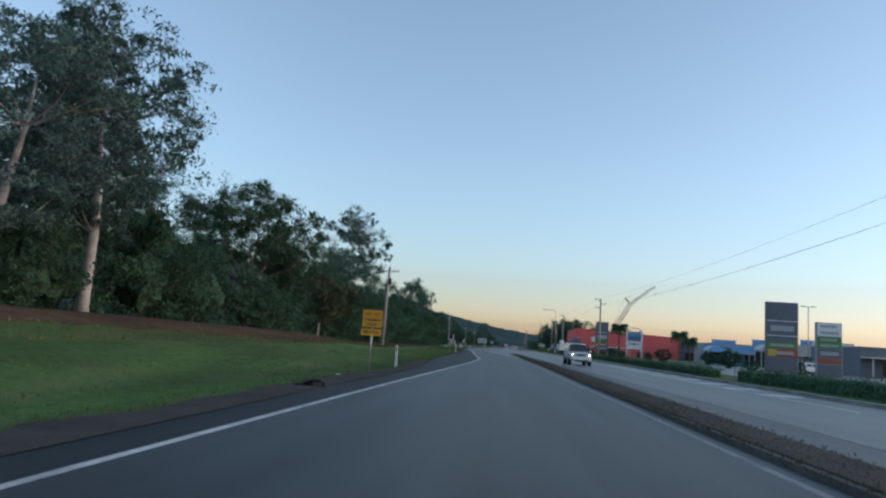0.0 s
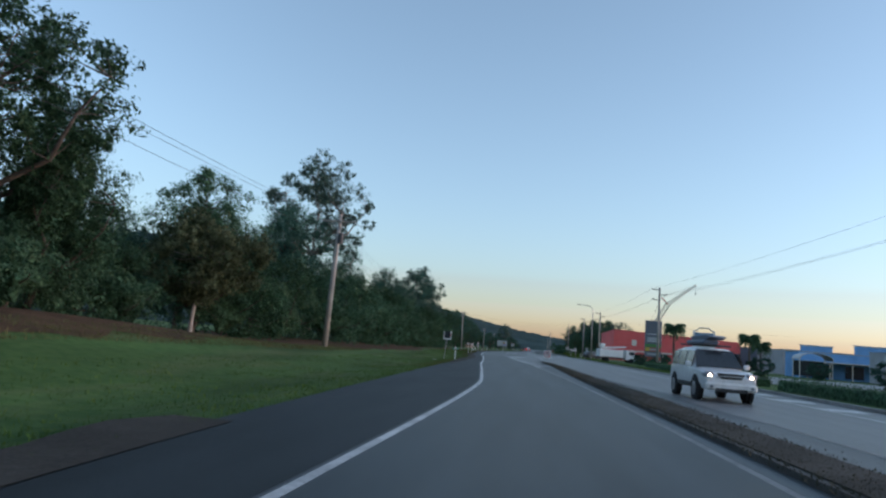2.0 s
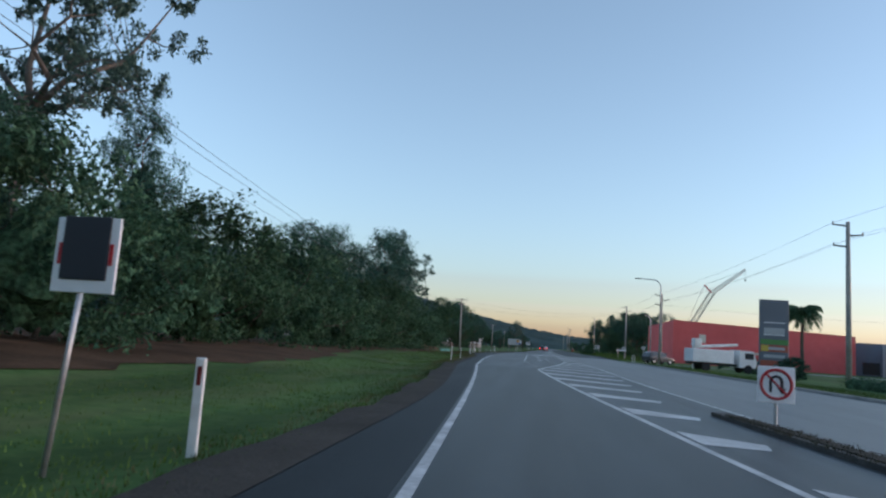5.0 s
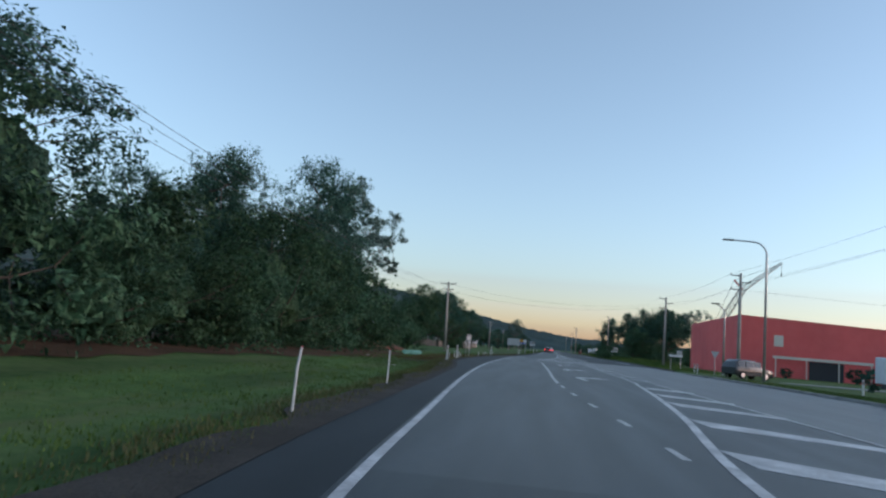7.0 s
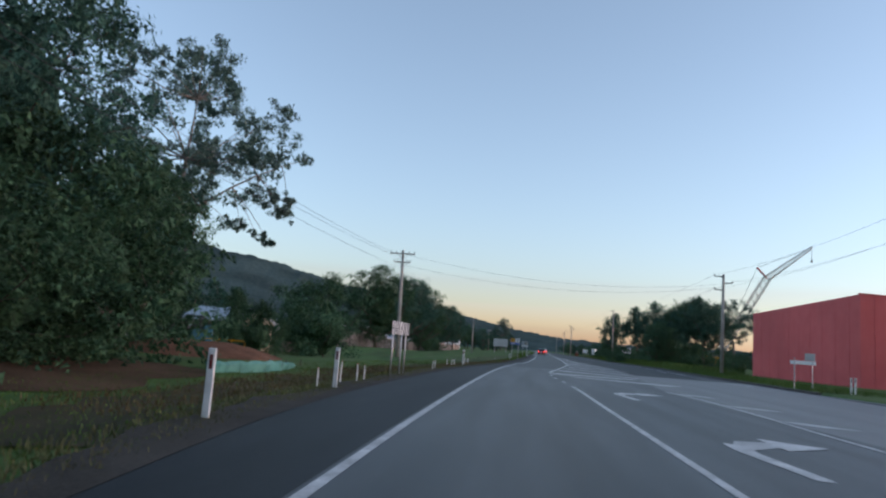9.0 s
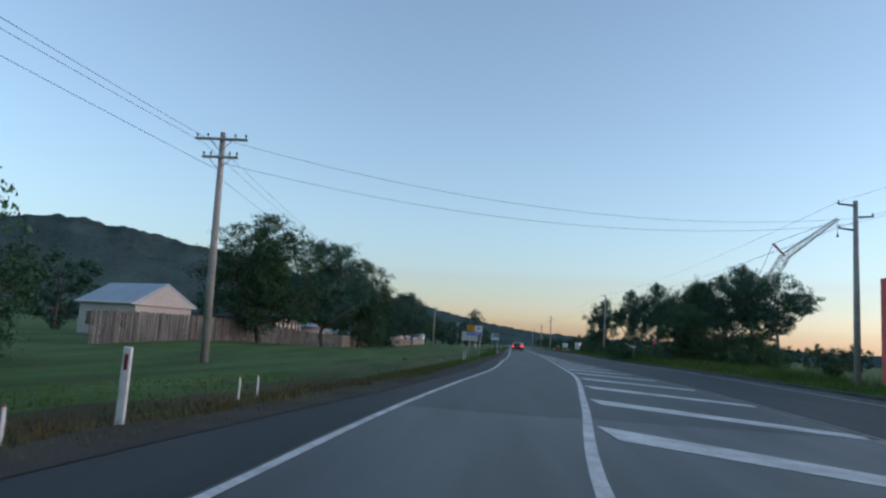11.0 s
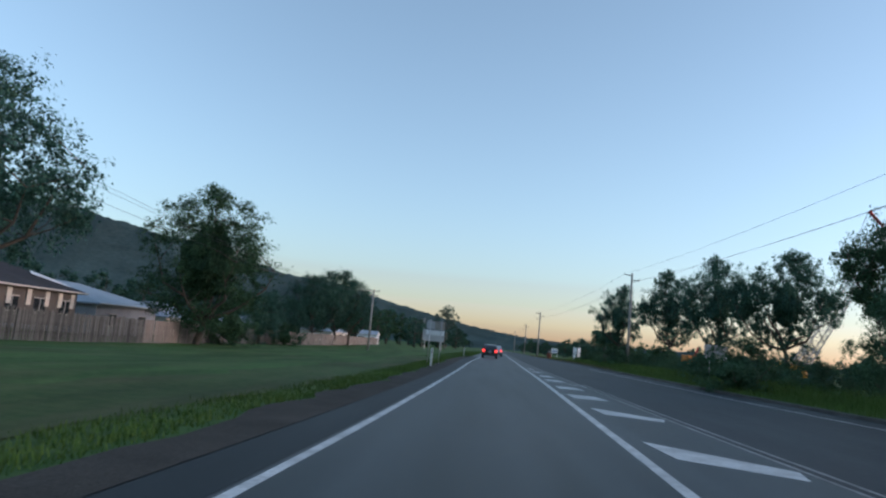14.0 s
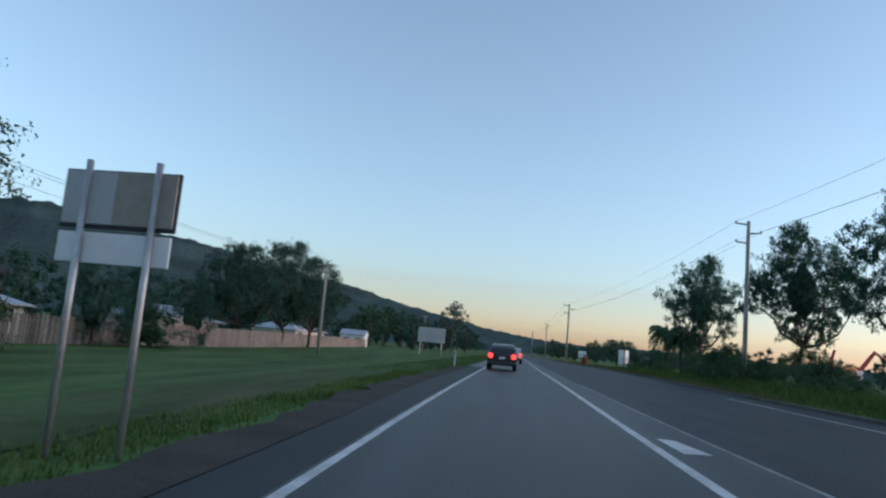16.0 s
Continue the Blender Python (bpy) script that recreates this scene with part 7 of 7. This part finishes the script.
for yy in (0.9, 2.2):
    part("roof_bar", Shape().tube([(-0.75, yy, 1.95), (0.75, yy, 1.95)], 0.03, 6), DARK_STEEL, suv)
part("roof_load", Shape().box(0.1, 1.5, 2.06, 0.62, 2.3, 0.16, chamfer=0.07).prism([(-1.2, 0.02), (1.0, 0.0), (1.5, 0.09), (1.0, 0.16), (-1.1, 0.15)], 0.6, Matrix.Translation((-0.1, 1.4, 2.16)) @ Matrix.Rotation(radians(90), 4, "Z")), plain("board_cover", (0.12, 0.15, 0.19), 0.6), suv, "grey covered boards")
for s in (-1, 1):
    part("mirror", Shape().box(s * 1.02, 3.15, 1.22, 0.2, 0.12, 0.18, chamfer=0.04), WHITE_CAR, suv)
wag = vehicle("grey_wagon", "dark grey hatchback waiting at the side road", "car", 12.4, 190.2, -62, GREY_CAR, WAGON, 0.9, 0.32, (0.85, 3.5), z=0.11)
front_details(wag, 0.9, 4.4, 0.72, on=False, bumper=GREY_CAR)
parked = vehicle("white_sedan", "white sedan parked in front of the shops", "car", 38.5, 88, 100, WHITE_CAR, CAR_SEDAN, 0.9, 0.32, (0.85, 3.6), z=0.12)
for x, y, t, pm, nm in ((44, 97, 80, GREY_CAR, "grey_sedan"), (46, 112, 95, SILVER_CAR, "silver_sedan")):
    vehicle(nm, "sedan parked beside the shops", "car", x, y, t, pm, CAR_SEDAN, 0.9, 0.32, (0.85, 3.6), z=0.12)
truck = thing("service_truck", "white service truck with tool lockers by the red shed", "truck", at=(12.6, 160.8, 0.1), turn=-78)
part("chassis", Shape().box(0, 2.6, 0.72, 0.9, 6.4, 0.22), DARK_STEEL, truck)
part("cab", Shape().prism([(-0.9, 0.55), (0.75, 0.55), (0.9, 1.1), (0.55, 2.2), (-0.9, 2.25)], 1.95, Matrix.Translation((0, 5.2, 0)) @ Matrix.Rotation(radians(90), 4, "Z")), WHITE_CAR, truck)
part("locker_body", Shape().box(0, 1.6, 1.5, 2.1, 4.2, 1.3, chamfer=0.05), WHITE_CAR, truck)
part("folded_boom", Shape().tube([(0.3, -0.2, 2.3), (0.3, 4.4, 2.75)], [0.16, 0.13], 6), WHITE_PLASTIC, truck)
part("bucket", Shape().box(0.3, 0.2, 2.75, 0.8, 0.8, 0.8, chamfer=0.08), WHITE_PLASTIC, truck)
for s in (-1, 1):
    part("cab_window", Shape().box(s * 0.985, 5.3, 1.7, 0.03, 0.9, 0.6, chamfer=0.01), GLASS_DARK, truck)
    for yy in (0.9, 5.2):
        part("wheel", Shape().tube([(s * 0.78, yy, 0.42), (s * 1.02, yy, 0.42)], 0.42, 16), TYRE, truck)
ORANGE_PAINT = material("orange_paint", (0.75, 0.24, 0.04), 0.5, stain=0.2)
orange = thing("orange_machine", "orange earthmoving machine in the field beyond the bushes", "machine", at=(32.0, 368, ground_z(32, 368)), turn=15)
part("body", Shape().box(0, 0, 2.0, 3.8, 2.2, 1.2, chamfer=0.15).box(-1.2, 0, 2.7, 1.4, 2.0, 0.45, chamfer=0.1), ORANGE_PAINT, orange)
part("cab", Shape().box(2.3, 0, 1.8, 1.1, 1.6, 1.1, chamfer=0.1), WHITE_CAR, orange)
for s in (-1, 1):
    part("track", Shape().box(0, s * 1.1, 0.6, 4.6, 0.6, 1.2, chamfer=0.4), DARK_STEEL, orange)
part("arm", Shape().tube([(2.8, 0, 2.0), (4.8, 0, 4.3), (6.2, 0, 3.6)], [0.25, 0.2, 0.15], 6), SIGN_RED, orange)
part("stick", Shape().tube([(0.2, 0.8, 2.2), (0.9, 0.8, 4.2)], [0.2, 0.14], 6), SIGN_RED, orange)

# ---- trees on the right and far away ----
RIGHT = "trees beyond the far kerb"
plant("shade", 17.2, 285, 0.55, 30, 0.60, group=RIGHT)
plant("shade", 20.0, 290, 0.62, 120, 0.62, group=RIGHT)
plant("feathery", 23.8, 281, 1.12, 200, 1.0, group=RIGHT)
plant("bush", 20, 270, 0.8, 0, 0.7, group=RIGHT)
plant("bush", 24, 262, 0.6, 70, 0.5, group=RIGHT)
plant("bush", 12.5, 296, 0.8, 140, 0.6, group=RIGHT)
plant("open", 27.5, 303, 0.95, 300, 1.02, group=RIGHT)
plant("bush", 26.5, 296, 0.9, 200, 0.75, group=RIGHT)
plant("bush", 25, 288, 0.9, 260, 0.75, group=RIGHT)
plant("bush", 32, 299, 1.0, 310, 0.75, group=RIGHT)
plant("bush", 22, 284.5, 0.8, 110, 0.7, group=RIGHT)
plant("bush", 29.5, 314, 0.9, 20, 0.95, group=RIGHT)
plant("gum_b", 34, 300, 0.85, 90, 0.68, group=RIGHT)
plant("feathery", 32.6, 337, 1.15, 80, 1.3, group=RIGHT)
plant("feathery", 28.7, 348, 1.0, 170, 1.33, group=RIGHT)
plant("feathery", 26.0, 361, 0.95, 260, 1.26, group=RIGHT)
plant("feathery", 21.2, 375, 0.85, 10, 1.14, group=RIGHT)
plant("bush", 33.5, 354, 0.8, 250, 0.5, group=RIGHT)
plant("bush", 21.5, 357, 0.6, 300, 0.45, group=RIGHT)
plant("bush", 22.5, 296, 0.85, 30, 0.8, group=RIGHT)
plant("bush", 23, 352, 0.8, 290, 0.65, group=RIGHT)
plant("bush", 21, 366, 0.8, 10, 0.7, group=RIGHT)
plant("bush", 24, 330, 0.6, 50, 0.5, group=RIGHT)
for k, (x, y) in enumerate(((19.8, 302), (21.5, 310), (21.5, 316), (18.5, 322), (20.5, 328), (23, 335), (19.5, 341), (22, 347), (17.5, 358), (20.8, 362), (23, 380), (19.8, 385), (26, 322), (28, 308), (16.5, 352), (19, 396))):
    plant("bush", x, y, 0.75, 47 * k, 0.40 + 0.06 * (k % 3), label="low scrubby green bush by the far roadside", group="scrub beyond the far kerb")
rng = np.random.default_rng(5)
FAR = "distant roadside trees"
for k in range(40):
    y = 480 + 17 * k + 8 * rng.random()
    x = asphalt_left(min(y, 900)) - 15 - 26 * rng.random()
    plant("far" if k % 3 else "far_b", x, y, 0.75 + 0.45 * rng.random(), 360 * rng.random(), group=FAR)
for k in range(34):
    y = 480 + 20 * k + 8 * rng.random()
    x = kerb_right(min(y, 900)) + 14 + 40 * rng.random()
    plant("far" if k % 3 else "far_b", x, y, 0.45 + 0.35 * rng.random(), 360 * rng.random(), group=FAR)
for k in range(18):
    plant("far" if k % 2 else "far_b", kerb_right(min(430 + 18 * k, 900)) + 9 + 22 * rng.random(), 430 + 18 * k, 0.38 + 0.18 * rng.random(), 360 * rng.random(), group=FAR)
for k in range(16):
    plant("far" if k % 3 else "far_b", 44 + 30 * rng.random(), 322 + 7 * k, 0.34 + 0.16 * rng.random(), 360 * rng.random(), group=FAR)
for k in range(26):
    plant("far", -52 - 22 * rng.random(), 236 + 10 * k + 5 * rng.random(), 0.6 + 0.4 * rng.random(), 360 * rng.random(), group=FAR)
for k in range(16):
    plant("far", 55 + 60 * rng.random(), 290 + 19 * k, 0.4 + 0.25 * rng.random(), 360 * rng.random(), group=FAR)
for k in range(16):
    plant("far", -33 - 8 * rng.random(), 40 + 11 * k, (0.75 if k < 8 else 0.5) + 0.15 * rng.random(), 360 * rng.random(), group=FAR)
for k in range(24):
    plant("far" if k % 3 else "far_b", 19 + 3.4 * k + 2 * rng.random(), 525 + 40 * rng.random(), 0.42 + 0.2 * rng.random(), 360 * rng.random(), group=FAR)
# wooded rise where the road bends out of sight
for k in range(15):
    x = -62 + 2.9 * k
    plant("far" if k % 3 else "far_b", x, 556 + 44 * rng.random(), 0.85 + 0.25 * rng.random(), 360 * rng.random(), 1.32 - 0.03 * abs(x + 42) + 0.1 * rng.random(), group=FAR)
plant("broad_b", 40.4, 545, 0.7, 30, 0.72, group=FAR)
plant("broad_b", 37.7, 503, 0.55, 210, 0.6, group=FAR)
plant("gum_b", -16.5, 560, 0.85, 20, 0.95, group=FAR)

# ---- hills ----
def hills(name, label, knots, radius, depth, seed, centre=(-4, 200)):
    """A wooded ridge: its height against the bearing from the centre, folded by noise."""
    f = curve(*knots)
    sh = Shape()
    az = steps(knots[0][0], knots[-1][0], 0.26)
    rows = 40
    for a in az:
        for j in range(rows + 1):
            s = j / rows
            r = radius + depth * (s * 2 - 1)
            prof = smooth01(s * 2) if s < 0.5 else smooth01((1 - s) * 2)
            x, y = centre[0] + r * math.sin(radians(a)), centre[1] + r * math.cos(radians(a))
            h = f(a) * radius * prof
            h *= 1 + 0.16 * prof * noise.fractal((x * 0.004 + seed, y * 0.004, 0), 1.0, 2.0, 4)
            h += 5.0 * prof * noise.fractal((x * 0.03, y * 0.03, seed), 1.0, 2.0, 3)
            h += 6.0 * prof * abs(noise.noise((x * 0.055, y * 0.055, seed + 4)))
            sh.v.append((x, y, max(h, 0) - 1.5))
    n = rows + 1
    sh.f = [(i * n + j, i * n + j + 1, (i + 1) * n + j + 1, (i + 1) * n + j) for i in range(len(az) - 1) for j in range(rows)]
    tagged(part(name, sh, HILL_FOREST_HAZED, smooth=True), label, "hill", kind="structure")


hills("hill", "forested ridge in the distance, haze tint in its colour", ((-75, 0.090), (-50, 0.111), (-40, 0.115), (-31, 0.112), (-21, 0.100), (-16, 0.080), (-10, 0.062), (-5, 0.044), (-1, 0.030), (3, 0.020), (9, 0.010), (14, 0.003)), 1500, 620, 3.0)
hills("hill", "low hills along the horizon, haze tint in their colour", ((-12, 0.012), (0, 0.020), (8, 0.016), (15, 0.018), (22, 0.014), (40, 0.018), (70, 0.014), (95, 0.010)), 2900, 500, 8.0)


# ---- small things on the verges ----
RUBBER = material("torn_rubber", (0.012, 0.012, 0.012), 0.8, grain=(0.025, 0.024, 0.023), grain_scale=12, stain=0.3, bump=0.6)
scrap = thing("tyre_scrap", "curled black strip of torn tyre beside the road", "debris", at=(-4.55, 16.95, -0.03), turn=25)
sh = Shape()
for k in range(13):
    a = 0.25 * k
    x, z = 0.24 * math.cos(a) * (1 + 0.05 * k), 0.02 + 0.15 * max(0.0, math.sin(a)) + 0.015 * (k % 2)
    sh.v += [(x, -0.09 + 0.02 * math.sin(k), z), (x, 0.10 + 0.03 * math.sin(2 * k), z + 0.02), (x * 0.9, 0.10, z + 0.045), (x * 0.9, -0.09, z + 0.03)]
sh.f = [(4 * k + i, 4 * k + (i + 1) % 4, 4 * k + 4 + (i + 1) % 4, 4 * k + 4 + i) for k in range(12) for i in range(4)] + [(3, 2, 1, 0), (48, 49, 50, 51)]
part("tread", sh, RUBBER, scrap)
heap_v, heap_f = LUMPS[3]
part("torn_heap", Shape().add([(0.25 * u[0] * w, 0.17 * u[1] * w, 0.05 + 0.13 * u[2] * w) for u in heap_v for w in (0.9 + 0.7 * noise.noise(Vector(u) * 2.3),)], heap_f), RUBBER, scrap, "crumpled torn rubber", smooth=True)
part("tread_flap", Shape().prism([(-0.3, 0.0), (0.25, 0.01), (0.2, 0.06), (-0.1, 0.09), (-0.28, 0.04)], 0.2, Matrix.Translation((-0.3, 0.1, 0.0))), RUBBER, scrap)

PAPER = material("paper", (0.62, 0.62, 0.60), 0.9, grain=(0.72, 0.72, 0.70), grain_scale=10, stain=0.25)


def crumpled(x, y, size, seed):
    """A crumpled scrap: a small folded sheet with some thickness."""
    rng = np.random.default_rng(seed)
    ob = Shape()
    n = 5
    top, low = [], []
    for j in range(n):
        for i in range(n):
            u, v = i / (n - 1) - 0.5, j / (n - 1) - 0.5
            z = 0.25 * size * rng.random() * (1 - 1.6 * max(abs(u), abs(v))) + 0.12 * size
            top.append((u * size + 0.08 * size * rng.normal(), v * size + 0.08 * size * rng.normal(), max(z, 0.02)))
            low.append((top[-1][0], top[-1][1], top[-1][2] - 0.012))
    q = [(j * n + i, j * n + i + 1, (j + 1) * n + i + 1, (j + 1) * n + i) for j in range(n - 1) for i in range(n - 1)]
    ob.add(top, q)
    ob.add(low, [f[::-1] for f in q])
    made = part("paper_scrap", ob, PAPER)
    made.matrix_basis = pose(x, y, ground_z(x, y), 0, 0, 40 * seed)
    tagged(made, "crumpled white scrap of paper on the grass", "litter", group="litter on the verge")


for k, (x, y, s) in enumerate(((-7.7, 90.7, 0.26), (-11.9, 159.3, 0.16), (-15.5, 168.5, 0.18), (-5.9, 25.2, 0.2), (-9.2, 250, 0.14))):
    crumpled(x, y, s, k + 1)
clod = part("dirt_clod", Shape().box(0, 0, 0.07, 0.2, 0.16, 0.16, chamfer=0.05), DIRT)
clod.matrix_basis = pose(-11.0, 243.0, ground_z(-11.0, 243.0) - 0.02, 8, 5, 30)
tagged(clod, "dark clod of earth lying on the mown verge", "clod")
